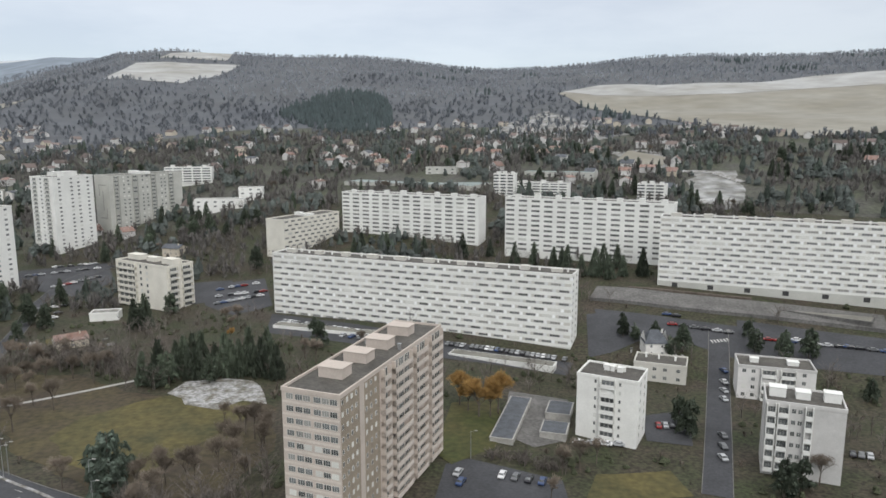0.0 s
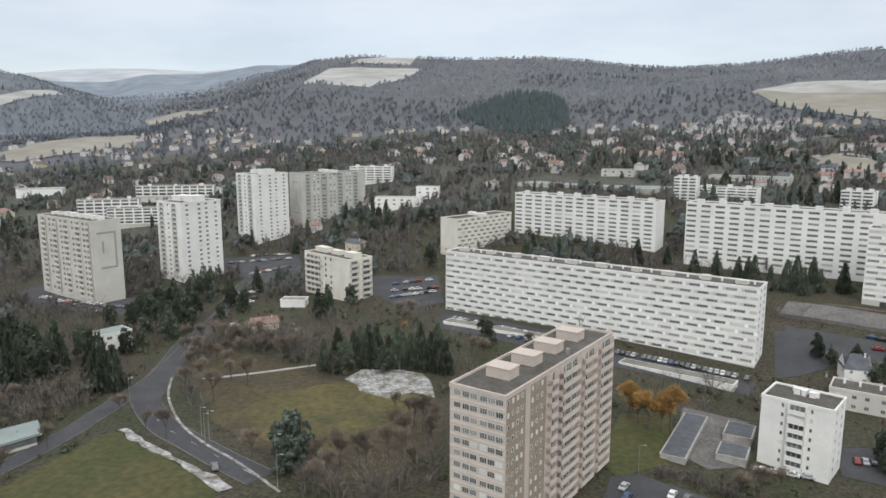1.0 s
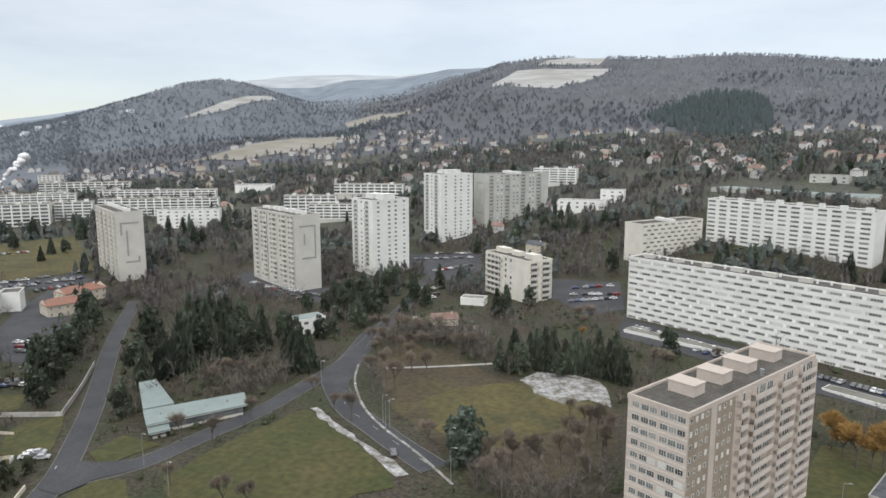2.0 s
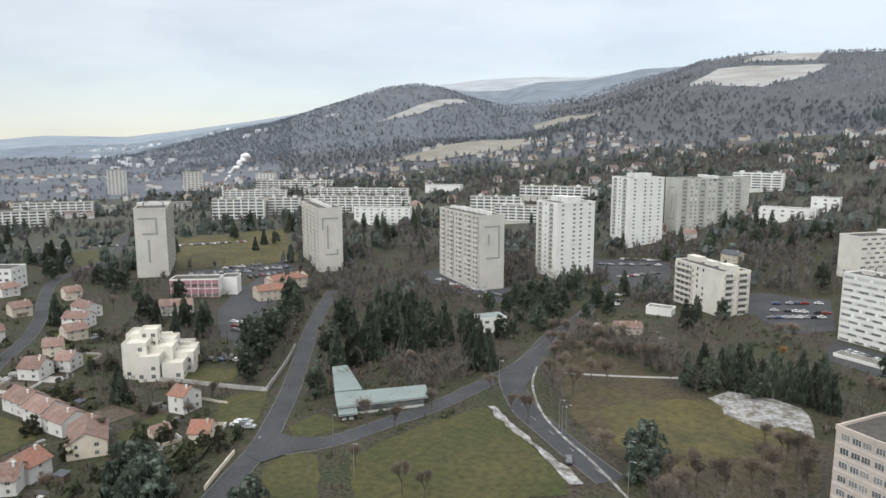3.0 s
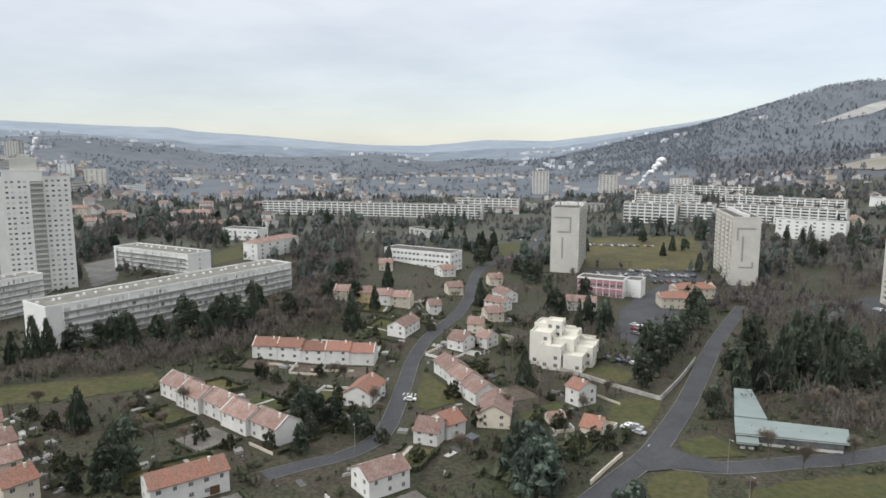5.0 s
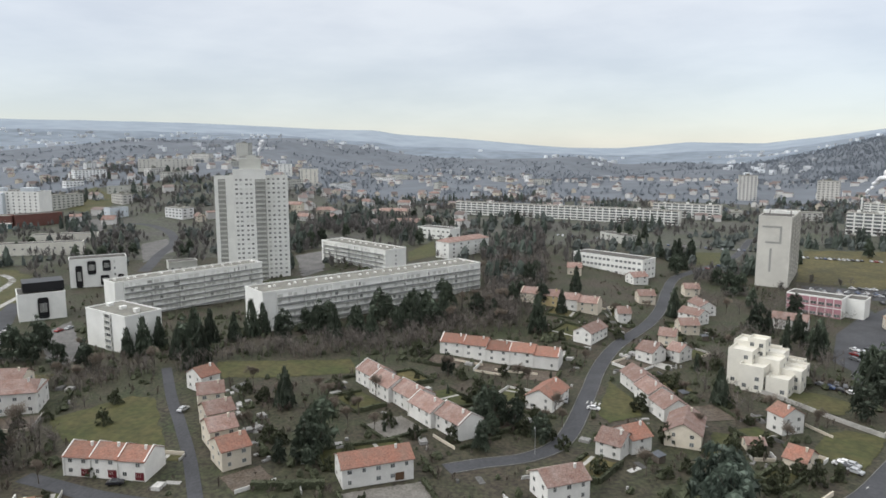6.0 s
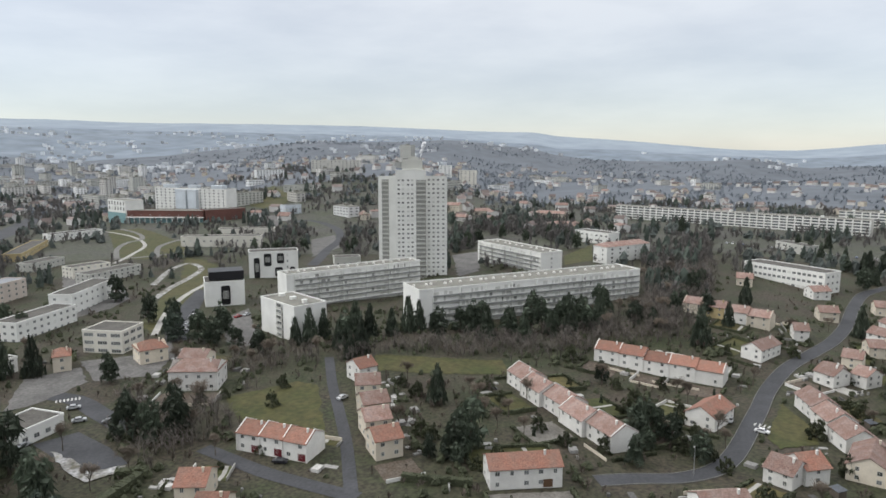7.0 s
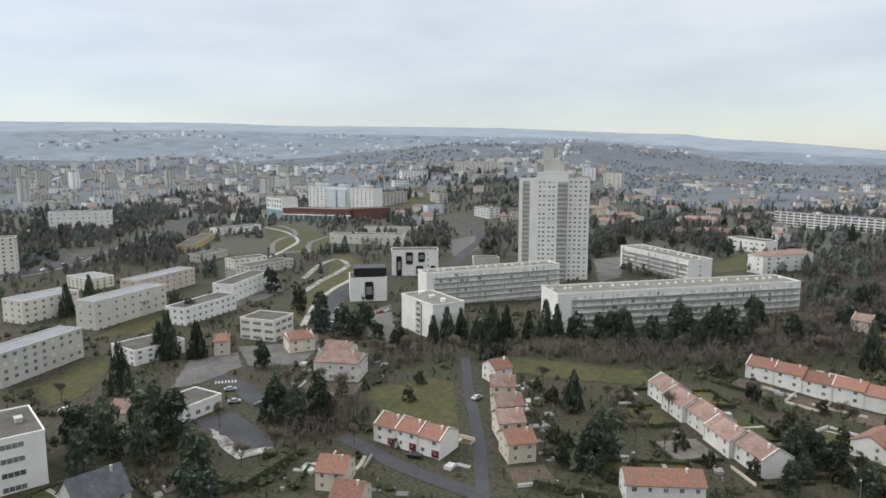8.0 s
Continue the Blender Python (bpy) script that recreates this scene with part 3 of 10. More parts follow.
def house(x, y, azimuth, L, W, eaves, ridge, wall, roof, label, z=None, name="house", group="", chimney=1, storeys=2, door=None, hip=0.0, windows=True):
    """A house whose ridge runs along azimuth: walls with gables, a thick tiled roof, chimney, windows and a door."""
    root = thing(name, x, y, azimuth, label, "house", group, z)
    mark_rect(x, y, azimuth, L, W)
    if math.hypot(x, y) < 354:
        NEAR_HOUSES.append((x, y, azimuth, L, W))
    l, w = L / 2, W / 2
    v = [(-l, -w, -3), (l, -w, -3), (l, w, -3), (-l, w, -3), (-l, -w, eaves), (l, -w, eaves), (l, w, eaves), (-l, w, eaves), (-l, 0, ridge - 0.02), (l, 0, ridge - 0.02)]
    f = [(0, 1, 5, 4), (2, 3, 7, 6), (1, 2, 6, 9, 5), (3, 0, 4, 8, 7)]
    walls = mesh_object("wall", v, f, [wall], root)
    rise, o, g, t = (ridge - eaves) / w, 0.45, 0.35, 0.18
    lo = eaves - rise * o
    hx = l + g - hip
    v = []
    for dz in (0, t):
        v += [(-l - g, -w - o, lo + dz), (l + g, -w - o, lo + dz), (l + g, w + o, lo + dz), (-l - g, w + o, lo + dz), (-hx, 0, ridge + dz), (hx, 0, ridge + dz)]
    f = [(6, 7, 11, 10), (8, 9, 10, 11), (1, 0, 4, 5), (3, 2, 5, 4), (0, 1, 7, 6), (2, 3, 9, 8)]
    if hip:
        f += [(7, 8, 11), (9, 6, 10), (1, 2, 8, 7), (3, 0, 6, 9)]
    else:
        f += [(1, 5, 11, 7), (5, 2, 8, 11), (3, 4, 10, 9), (4, 0, 6, 10)]
    top = mesh_object("roof", v, f, [roof], root)
    for i in range(chimney):
        bm = bmesh.new()
        add_box(bm, -0.26, 0.26, -0.24, 0.24, 0, 1.5)
        add_box(bm, -0.33, 0.33, -0.31, 0.31, 1.502, 1.6)
        part("chimney", bm, wall, top).matrix_local = pose((0.3 - 0.55 * i) * L, -0.12 * W, ridge - 0.9)
    if windows:
        faces = [f for f, n in (("front", (0, -1)), ("right", (1, 0)), ("back", (0, 1)), ("left", (-1, 0))) if (root.matrix_world.to_3x3() @ Vector((*n, 0))).dot(Vector((x, y, 0))) < 0]
        step = eaves / storeys
        for face in faces:
            wide = face_width(face, L, W)
            n = max(1, int(wide / 3.6))
            for s in range(storeys):
                for i in range(n):
                    if random.random() < 0.86:
                        shared("window", window_mesh(random.choice((0.9, 1.2)), 1.15, 2), walls, on_face(face, L, W, (i + 0.5) * wide / n, s * step + 0.95))
        if door:
            bm = bmesh.new()
            add_box(bm, -1.2, 1.2, -0.06, 0.02, 0, 2.1)
            part("garage_door", bm, door, root, "painted garage door").matrix_local = on_face("front", L, W, L * 0.8, 0.05)
    return root


def terrace(x0, y0, x1, y1, units, W, eaves, ridge, label, walls, roof, step=0.0, offset=0.0, group="", door=None):
    """A row of joined houses with their ridges along the row, each stepped in height and in plan."""
    d = Vector((x1 - x0, y1 - y0))
    L = d.length / units
    az = math.degrees(math.atan2(d.x, d.y))
    side = Vector((d.y, -d.x)).normalized()
    low = min(gz(x0, y0), gz(x1, y1))
    for i in range(units):
        c = Vector((x0, y0)) + d * ((i + 0.5) / units) + side * (offset * (i % 2))
        home = house(c.x, c.y, az, L - 0.06, W, eaves, ridge, walls[i % len(walls)], roof, label, gz(c.x, c.y) + step * (i % 2), "terraced_house", group, 1, 2, door)
        for k, e in ((0, -L / 2), (units - 1, L / 2)):
            if i == k or k == 0:
                v = [(u, q, h) for u in (e - 0.14, e + 0.14) for q, h in ((-W / 2 - 0.25, -2), (W / 2 + 0.25, -2), (W / 2 + 0.25, eaves + 0.2), (0, ridge + 0.5), (-W / 2 - 0.25, eaves + 0.2))]
                f = [(4, 3, 2, 1, 0), (5, 6, 7, 8, 9)] + [(j, (j + 1) % 5, 5 + (j + 1) % 5, 5 + j) for j in range(5)]
                mesh_object("party_wall", v, f, [walls[i % len(walls)]], home, "raised party wall")


# ---- trees ----
def join(pieces):
    verts, faces, slots = [], [], []
    for v, f, s in pieces:
        base = len(verts)
        verts += v
        faces += [tuple(i + base for i in q) for q in f]
        slots += [s] * len(f)
    return verts, faces, slots


def limb(a, b, ra, rb, sides=5):
    a, b = Vector(a), Vector(b)
    d = (b - a).normalized()
    p = d.orthogonal().normalized()
    q = d.cross(p)
    v = [tuple(c + (p * math.cos(k * 2 * math.pi / sides) + q * math.sin(k * 2 * math.pi / sides)) * r) for c, r in ((a, ra), (b, rb)) for k in range(sides)]
    return v, [(k, (k + 1) % sides, sides + (k + 1) % sides, sides + k) for k in range(sides)], 0


def spray(c, out, length, width, rng):
    """A thin diamond of foliage, bent along its middle."""
    out = Vector(out).normalized()
    side = out.cross(Vector((rng.uniform(-0.4, 0.4), rng.uniform(-0.4, 0.4), 1))).normalized()
    up = side.cross(out)
    c = Vector(c)
    v = [tuple(c - out * length * 0.4), tuple(c + side * width + up * 0.1), tuple(c + out * length * 0.6 - up * 0.15), tuple(c - side * width + up * 0.1)]
    return v, [(0, 1, 2), (0, 2, 3)], 0


def data_mesh(name, pieces, mats):
    v, f, s = join(pieces)
    me = bpy.data.meshes.new(name)
    me.from_pydata(v, [], f)
    for m in mats:
        me.materials.append(m)
    me.polygons.foreach_set("material_index", s)
    me.update()
    return me


def skirt(tx, ty, z, r, drop, rng, n=11):
    """One ragged whorl of boughs: a star-shaped cone that droops at its tips."""
    v = [(tx, ty, z + drop * 0.55)]
    turn = rng.uniform(0, 6.28)
    for k in range(2 * n):
        a = turn + k * math.pi / n + rng.uniform(-0.1, 0.1)
        q = r * (rng.uniform(0.75, 1.2) if k % 2 else rng.uniform(0.42, 0.66))
        v.append((tx + math.cos(a) * q, ty + math.sin(a) * q, z - drop * (0.45 if k % 2 else 0.1) * rng.uniform(0.5, 1.3)))
    return v, [(0, 1 + k, 1 + (k + 1) % (2 * n)) for k in range(2 * n)], 0


def clump(c, r, rng):
    """A small ragged tuft of foliage, no two alike."""
    v = [(c[0] + rng.uniform(-0.2, 0.2) * r, c[1] + rng.uniform(-0.2, 0.2) * r, c[2] + r * rng.uniform(0.6, 1.0))]
    for h, q, n in ((0.25, 0.95, 6), (-0.35, 0.8, 6)):
        for k in range(n):
            a = k * 2 * math.pi / n + rng.uniform(-0.35, 0.35) + h
            d = r * q * rng.uniform(0.6, 1.35)
            v.append((c[0] + math.cos(a) * d, c[1] + math.sin(a) * d, c[2] + r * h * rng.uniform(0.5, 1.6)))
    v.append((c[0], c[1], c[2] - r * 0.7))
    f = [(0, 1 + k, 1 + (k + 1) % 6) for k in range(6)]
    for k in range(6):
        f += [(1 + k, 7 + k, 1 + (k + 1) % 6), (1 + (k + 1) % 6, 7 + k, 7 + (k + 1) % 6)]
    return v, f + [(13, 7 + (k + 1) % 6, 7 + k) for k in range(6)], 0


def conifer_meshes(seed, broad, mat, layers=14, sprays=160, foot=0.08, blunt=0.85):
    """A pointed conifer one metre high: trunk, ragged drooping whorls and loose sprays that break its outline."""
    rng = random.Random(seed)
    trunk = data_mesh("trunk", [limb((0, 0, -0.05), (0.01, 0, 0.95), 0.02, 0.003, 6)], [BARK])
    lean, pieces = (rng.uniform(-0.03, 0.03), rng.uniform(-0.03, 0.03)), []
    for i in range(layers):
        h = foot + (0.97 - foot) * (i / (layers - 1)) ** 0.9
        r = broad * 0.5 * (1.02 - h) ** blunt * rng.uniform(0.78, 1.15) + 0.012
        pieces.append(skirt(lean[0] * h, lean[1] * h, h, r, 0.06 + 0.10 * (1 - h), rng))
    for _ in range(sprays):
        h, a = foot + (0.98 - foot) * rng.random() ** 1.2, rng.uniform(0, 6.28)
        r = (broad * 0.5 * (1.02 - h) ** blunt + 0.01) * rng.uniform(0.7, 1.2)
        pieces.append(spray((math.cos(a) * r, math.sin(a) * r, h - 0.02), (math.cos(a), math.sin(a), rng.uniform(-0.6, 0.3)), 0.07 * (1.1 - 0.6 * h), 0.016, rng))
    return trunk, data_mesh("crown", pieces, [mat])


def bushy_meshes(seed, broad, mat, tops=3, clumps=46, sprays=260, foot=0.12, flat=0.6):
    """A broad many-topped conifer one metre high, its crown built of ragged tufts with gaps between them."""
    rng = random.Random(seed)
    trunk = [limb((0, 0, -0.05), (0, 0, 0.85), 0.026, 0.004, 6)]
    heads = [(0, 0, 0.93)] + [(rng.uniform(-0.24, 0.24) * broad, rng.uniform(-0.24, 0.24) * broad, rng.uniform(0.6, 0.86)) for _ in range(tops - 1)]
    trunk += [limb((0, 0, 0.25), h, 0.012, 0.004, 4) for h in heads[1:]]
    pieces, spots = [], []
    for _ in range(clumps):
        tx, ty, top = rng.choice(heads)
        h, a = foot + (top - foot) * rng.random() ** 0.85, rng.uniform(0, 6.28)
        reach = broad * 0.5 * (1.06 - h / top) ** flat * rng.uniform(0.25, 1.0)
        c = (tx * h / top + math.cos(a) * reach, ty * h / top + math.sin(a) * reach, h)
        r = rng.uniform(0.055, 0.10) * (1.2 - 0.5 * h)
        pieces.append(clump(c, r, rng))
        spots.append((c, r, a))
    for _ in range(sprays):
        c, r, a = rng.choice(spots)
        d = Vector((rng.gauss(0, 1) + math.cos(a), rng.gauss(0, 1) + math.sin(a), rng.gauss(0.2, 0.8))).normalized()
        pieces.append(spray(Vector(c) + d * r * 0.9, d, 0.055, 0.016, rng))
    return data_mesh("trunk", trunk, [BARK]), data_mesh("crown", pieces, [mat])


def bare_meshes(seed, spread=0.75, mat=None, fine=5):
    """A leafless tree one metre high: short trunk, forking limbs and many fans of thin twigs."""
    rng = random.Random(seed)
    trunk, twigs = [limb((0, 0, -0.04), (0.01, 0, 0.2), 0.02, 0.016, 6)], []

    def fan(a, d, length):
        d = Vector(d).normalized()
        side = d.cross(Vector((rng.uniform(-1, 1), rng.uniform(-1, 1), rng.uniform(-1, 1)))).normalized()
        tip = Vector(a) + d * length
        for k in (-0.5, 0.0, 0.5):
            end = tip + side * length * (k + rng.uniform(-0.15, 0.15)) - d * length * abs(k) * 0.3
            twigs.append(([tuple(a), tuple(end + side * 0.006), tuple(end - side * 0.006)], [(0, 1, 2)], 0))

    def grow(a, d, length, r, level):
        b = Vector(a) + Vector(d) * length
        trunk.append(limb(a, b, r, r * 0.6, 4 if level < 2 else 3))
        if level >= 3:
            for _ in range(fine):
                e = Vector(d) + Vector((rng.uniform(-0.9, 0.9), rng.uniform(-0.9, 0.9), rng.uniform(-0.2, 0.9)))
                fan(Vector(a).lerp(b, rng.uniform(0.2, 1)), e, rng.uniform(0.07, 0.15))
            return
        for _ in range(3 if level else 5):
            e = (Vector(d) + Vector((rng.uniform(-1, 1) * spread, rng.uniform(-1, 1) * spread, rng.uniform(-0.05, 0.5)))).normalized()
            grow(Vector(a).lerp(b, rng.uniform(0.5, 1.0)), e, length * rng.uniform(0.7, 0.9), r * 0.6, level + 1)

    grow((0, 0, 0.12), (0, 0, 1), 0.24, 0.016, 0)
    return data_mesh("trunk", trunk, [BARK]), data_mesh("crown", twigs, [mat or TWIGS])


TREES = {
    "spruce": [conifer_meshes(s, 0.46, NEEDLES) for s in (1, 2, 3, 19)],
    "pine": [bushy_meshes(s, 0.62, NEEDLES) for s in (4, 5, 6, 18)],
    "cypress": [conifer_meshes(s, 0.24, NEEDLES, 12, 120, 0.04, 0.5) for s in (7, 8)],
    "cedar": [bushy_meshes(s, 0.95, CEDAR, 3, 70, 420, 0.1, 0.5) for s in (9, 10)],
    "bare": [bare_meshes(s) for s in (11, 12, 13)],
    "rusty": [bare_meshes(s, 0.9, RUST_LEAVES, 16) for s in (14, 15)],
    "shrub": [bushy_meshes(s, 0.95, HEDGE, 4, 44, 300, 0.02, 0.45) for s in (16, 17, 21)],
}
TREE_LABELS = {
    "spruce": "dark green spruce with a pointed crown", "pine": "dark green bushy many-topped conifer", "cypress": "slender dark green cypress",
    "cedar": "broad blue-green cedar with drooping boughs", "bare": "leafless brown tree with fine twigs", "rusty": "tree with rusty orange winter foliage",
    "shrub": "dark evergreen garden shrub",
}


def tree(kind, x, y, h, group="", wide=1.0):
    rng = random.Random(int(x * 31 + y * 17))
    root = thing(kind + "_tree" if kind != "shrub" else "garden_shrub", x, y, rng.uniform(0, 360), TREE_LABELS[kind], "tree" if kind != "shrub" else "shrub", group, gz(x, y) - 0.1)
    trunk, crown = TREES[kind][rng.randrange(len(TREES[kind]))]
    m = Matrix.Diagonal((h * wide, h * wide, h, 1))
    shared("trunk", trunk, root, m)
    shared("crown", crown, root, m)
    return root


def trees(kind, tall, group, *places):
    """Trees of one kind at places (x, y), with heights that vary about tall."""
    for i, (x, y) in enumerate(places):
        tree(kind, x, y, tall * (0.8 + 0.4 * ((i * 0.618) % 1)), group)


# ---- cars, lamps ----
def car_prototype(paint, near):
    """A saloon car: painted body, glasshouse and wheels; far cars keep their wheels in the body."""
    root = tagged(new("car"), "", "car")
    body_v = [(-2.1, 0.35), (-2.15, 0.75), (-1.9, 0.92), (-1.5, 0.98), (-0.95, 1.42), (0.55, 1.45), (1.15, 0.98), (1.95, 0.86), (2.1, 0.6), (2.05, 0.35)]
    n = len(body_v)
    v = [(x, s * (0.84 if z < 1.1 else 0.66), z) for s in (-1, 1) for x, z in body_v]
    f = [tuple(range(n)), tuple(range(2 * n - 1, n - 1, -1))] + [((i + 1) % n, i, n + i, n + (i + 1) % n) for i in range(n)]
    pieces, wheels = [(v, f, 0)], []
    for x in (-1.3, 1.3):
        for y in (-0.78, 0.78):
            v, f, _ = limb((x, y - 0.1, 0.32), (x, y + 0.1, 0.32), 0.32, 0.32, 10)
            wheels.append((v, f + [tuple(range(9, -1, -1)), tuple(range(10, 20))], 0 if near else 1))
    shared("body", data_mesh("body", pieces if near else pieces + wheels, [paint, RUBBER]), root, pose(0, 0, 0))
    if near:
        for w in wheels:
            shared("wheel", data_mesh("wheel", [w], [RUBBER]), root, pose(0, 0, 0))
    glass = [([(1.14, -0.74, 1.01), (1.14, 0.74, 1.01), (0.6, 0.62, 1.42), (0.6, -0.62, 1.42)], [(0, 1, 2, 3)], 0), ([(-1.5, -0.74, 1.02), (-1.0, -0.62, 1.4), (-1.0, 0.62, 1.4), (-1.5, 0.74, 1.02)], [(0, 1, 2, 3)], 0)]
    for s in (-1, 1):
        glass.append(([(-1.4, s * 0.852, 1.0), (-0.9, s * 0.712, 1.36), (0.5, s * 0.712, 1.38), (1.0, s * 0.852, 1.0)], [(0, 1, 2, 3)], 0))
    shared("glazing", data_mesh("glazing", glass, [GLASS]), root, pose(0, 0, 0))
    return root


CARS = {}
CAR_NAMES = ("white", "silver", "black", "grey", "red", "blue")


def car(x, y, azimuth, colour, group="parked cars"):
    m = pose(x, y, gz(x, y) + 0.13, 0, 0, 90 - azimuth)
    key = (colour, math.hypot(x, y) < 253)
    if key not in CARS:
        CARS[key] = car_prototype(CAR_PAINTS[colour], key[1])
        CARS[key].matrix_world = m
        ob = CARS[key]
    else:
        ob = copy_thing(CARS[key], m)
    return tagged(ob, CAR_NAMES[colour] + " parked car on the asphalt", "car", group)


def car_row(x0, y0, x1, y1, count, azimuth, skip=0.2):
    for i in range(count):
        if random.random() > skip:
            k = (i + 0.5) / count
            car(x0 + (x1 - x0) * k, y0 + (y1 - y0) * k, azimuth + random.uniform(-3, 3), random.choice((0, 0, 0, 1, 1, 1, 2, 2, 3, 3, 3, 4, 5)))


def street_lamp(x, y, azimuth, h=8.0):
    root = thing("street_lamp", x, y, azimuth, "tall galvanised street lamp with a short arm", "street lamp", "street lamps")
    v, f, _ = limb((0, 0, -0.2), (0, 0, h), 0.11, 0.06, 8)
    mesh_object("pole", v, f, [STEEL], root)
    v, f, _ = limb((0, 0, h), (1.3, 0, h + 0.25), 0.05, 0.04, 6)
    arm = mesh_object("arm", v, f, [STEEL], root)
    bm = bmesh.new()
    add_box(bm, 1.1, 1.9, -0.16, 0.16, h + 0.2, h + 0.36)
    part("lamp_head", bm, CONCRETE, arm)


def crossing(x, y, azimuth, bars=5, width=5.0):
    """A zebra crossing: bars side by side, the street running along azimuth."""
    d = Vector((math.sin(radians(azimuth)), math.cos(radians(azimuth))))
    s = Vector((d.y, -d.x))
    root = tagged(new("zebra_crossing"), "white painted zebra crossing on the street", "road marking", kind="structure")
    for i in range(bars):
        c = Vector((x, y)) + s * ((i + 0.5) / bars - 0.5) * width
        ribbon("crossing_bar", [c - d * 1.3, c + d * 1.3], -0.28, 0.28, PAINT, 0.14, "", "", 0.0, "", root)


def hedge(x, y, azimuth, L, h=1.4, w=0.9):
    """A clipped hedge with an uneven, tufted surface."""
    rng = random.Random(int(x * 13 + y * 7))
    a = radians(90 - azimuth)
    d, s = Vector((math.cos(a), math.sin(a))), Vector((-math.sin(a), math.cos(a)))
    pieces = []
    n = max(4, int(L / 0.7))
    for i in range(n):
        c = Vector((x, y)) + d * ((i + 0.5) / n - 0.5) * L
        z = gz(c.x, c.y) - 0.2
        for k in range(7):
            o = Vector((rng.gauss(0, 0.35), rng.gauss(0, 0.3), rng.gauss(0, 0.5)))
            base = Vector((c.x, c.y, z + h * rng.uniform(0.25, 0.95))) + Vector((s.x, s.y, 0)) * rng.uniform(-0.5, 0.5) * w
            pieces.append(spray(base, o + Vector((0, 0, 0.2)), 0.9, 0.32, rng))
        q = [c - d * L / n / 2 - s * w * 0.4, c + d * L / n / 2 - s * w * 0.4, c + d * L / n / 2 + s * w * 0.4, c - d * L / n / 2 + s * w * 0.4]
        v = [(e.x, e.y, z) for e in q] + [(e.x, e.y, z + h * rng.uniform(0.8, 0.95)) for e in q]
        pieces.append((v, [(4, 5, 6, 7), (0, 1, 5, 4), (2, 3, 7, 6), (1, 2, 6, 5), (3, 0, 4, 7)], 0))
    ob = new("garden_hedge", data_mesh("garden_hedge", pieces, [HEDGE]))
    return tagged(ob, "dark green clipped garden hedge beside a house", "hedge", "garden hedges")


# ---- buildings ----
WALL_OF = {}


def body(root, L, W, h, wall, roof, parapet=0.7, deep=5.0):
    bm = bmesh.new()
    add_box(bm, -L / 2, L / 2, -W / 2, W / 2, -deep, h)
    WALL_OF[root.name] = part("wall", bm, wall, root)
    bm = bmesh.new()
    add_box(bm, -L / 2 + 0.3, L / 2 - 0.3, -W / 2 + 0.3, W / 2 - 0.3, h + 0.004, h + 0.15)
    part("roof", bm, roof, root, "flat gravel roof")
    if parapet:
        bm = bmesh.new()
        e = 0.12
        add_box(bm, -L / 2 - e, L / 2 + e, -W / 2 - e, -W / 2 + 0.28, h - 0.3, h + parapet)
        add_box(bm, -L / 2 - e, L / 2 + e, W / 2 - 0.28, W / 2 + e, h - 0.3, h + parapet)
        add_box(bm, -L / 2 - e, -L / 2 + 0.28, -W / 2 + 0.28, W / 2 - 0.28, h - 0.3, h + parapet)
        add_box(bm, L / 2 - 0.28, L / 2 + e, -W / 2 + 0.28, W / 2 - 0.28, h - 0.3, h + parapet)
        part("parapet", bm, wall, root)


def roof_units(root, L, W, h, units, wall, size=(3.2, 2.4, 1.8), across=0.0):
    """Vent and lift housings along the roof, each with a thin cap."""
    for i in range(units):
        sx, sy, sz = (c * random.uniform(0.75, 1.2) for c in size)
        x = -L / 2 + (i + 0.5) * L / units + random.uniform(-0.6, 0.6)
        bm = bmesh.new()
        add_box(bm, -sx / 2, sx / 2, -sy / 2, sy / 2, 0, sz)
        add_box(bm, -sx / 2 - 0.15, sx / 2 + 0.15, -sy / 2 - 0.15, sy / 2 + 0.15, sz + 0.002, sz + 0.18)
        part("roof_housing", bm, wall, root).matrix_local = pose(x, across * W, h + 0.1)


def roof_stacks(root, L, W, h, count, wall, across=0.1):
    bm = bmesh.new()
    add_box(bm, -0.35, 0.35, -0.3, 0.3, 0, 1.5)
    add_box(bm, -0.45, 0.45, -0.4, 0.4, 1.502, 1.65)
    me = bpy.data.meshes.new("vent_stack")
    bm.to_mesh(me)
    bm.free()
    me.materials.append(wall)
    for i in range(count):
        shared("vent_stack", me, root, pose(-L / 2 + (i + 0.5) * L / count + random.uniform(-1.2, 1.2), across * W + random.uniform(-1, 1), h + 0.1))


def far_off(root):
    """Windows of a building this far out are joined storey by storey."""
    return math.hypot(root.matrix_world.translation.x, root.matrix_world.translation.y) > 336


FAR_WINDOWS = {}


def window_row(root, places):
    """Windows of a distant facade are gathered, to become one part of the building: places are (pose, width, height, panes, glass)."""
    pieces = FAR_WINDOWS.setdefault(root.name, (root, []))[1]
    for m, w, tall, panes, glass in places:
        me = window_mesh(w, tall, panes, None, glass, w < 2.4)
        v = [tuple(m @ q.co) for q in me.vertices]
        for slot in (0, 1):
            pieces.append((v, [tuple(f.vertices) for f in me.polygons if f.material_index == slot], 0 if slot == 0 else (3 if glass is CURTAIN else 2 if glass else 1)))


def put_windows(root, places):
    if far_off(root):
        window_row(root, places)
    else:
        for m, w, tall, panes, glass in places:
            shared("window", window_mesh(w, tall, panes, None, glass), WALL_OF.get(root.name, root), m)


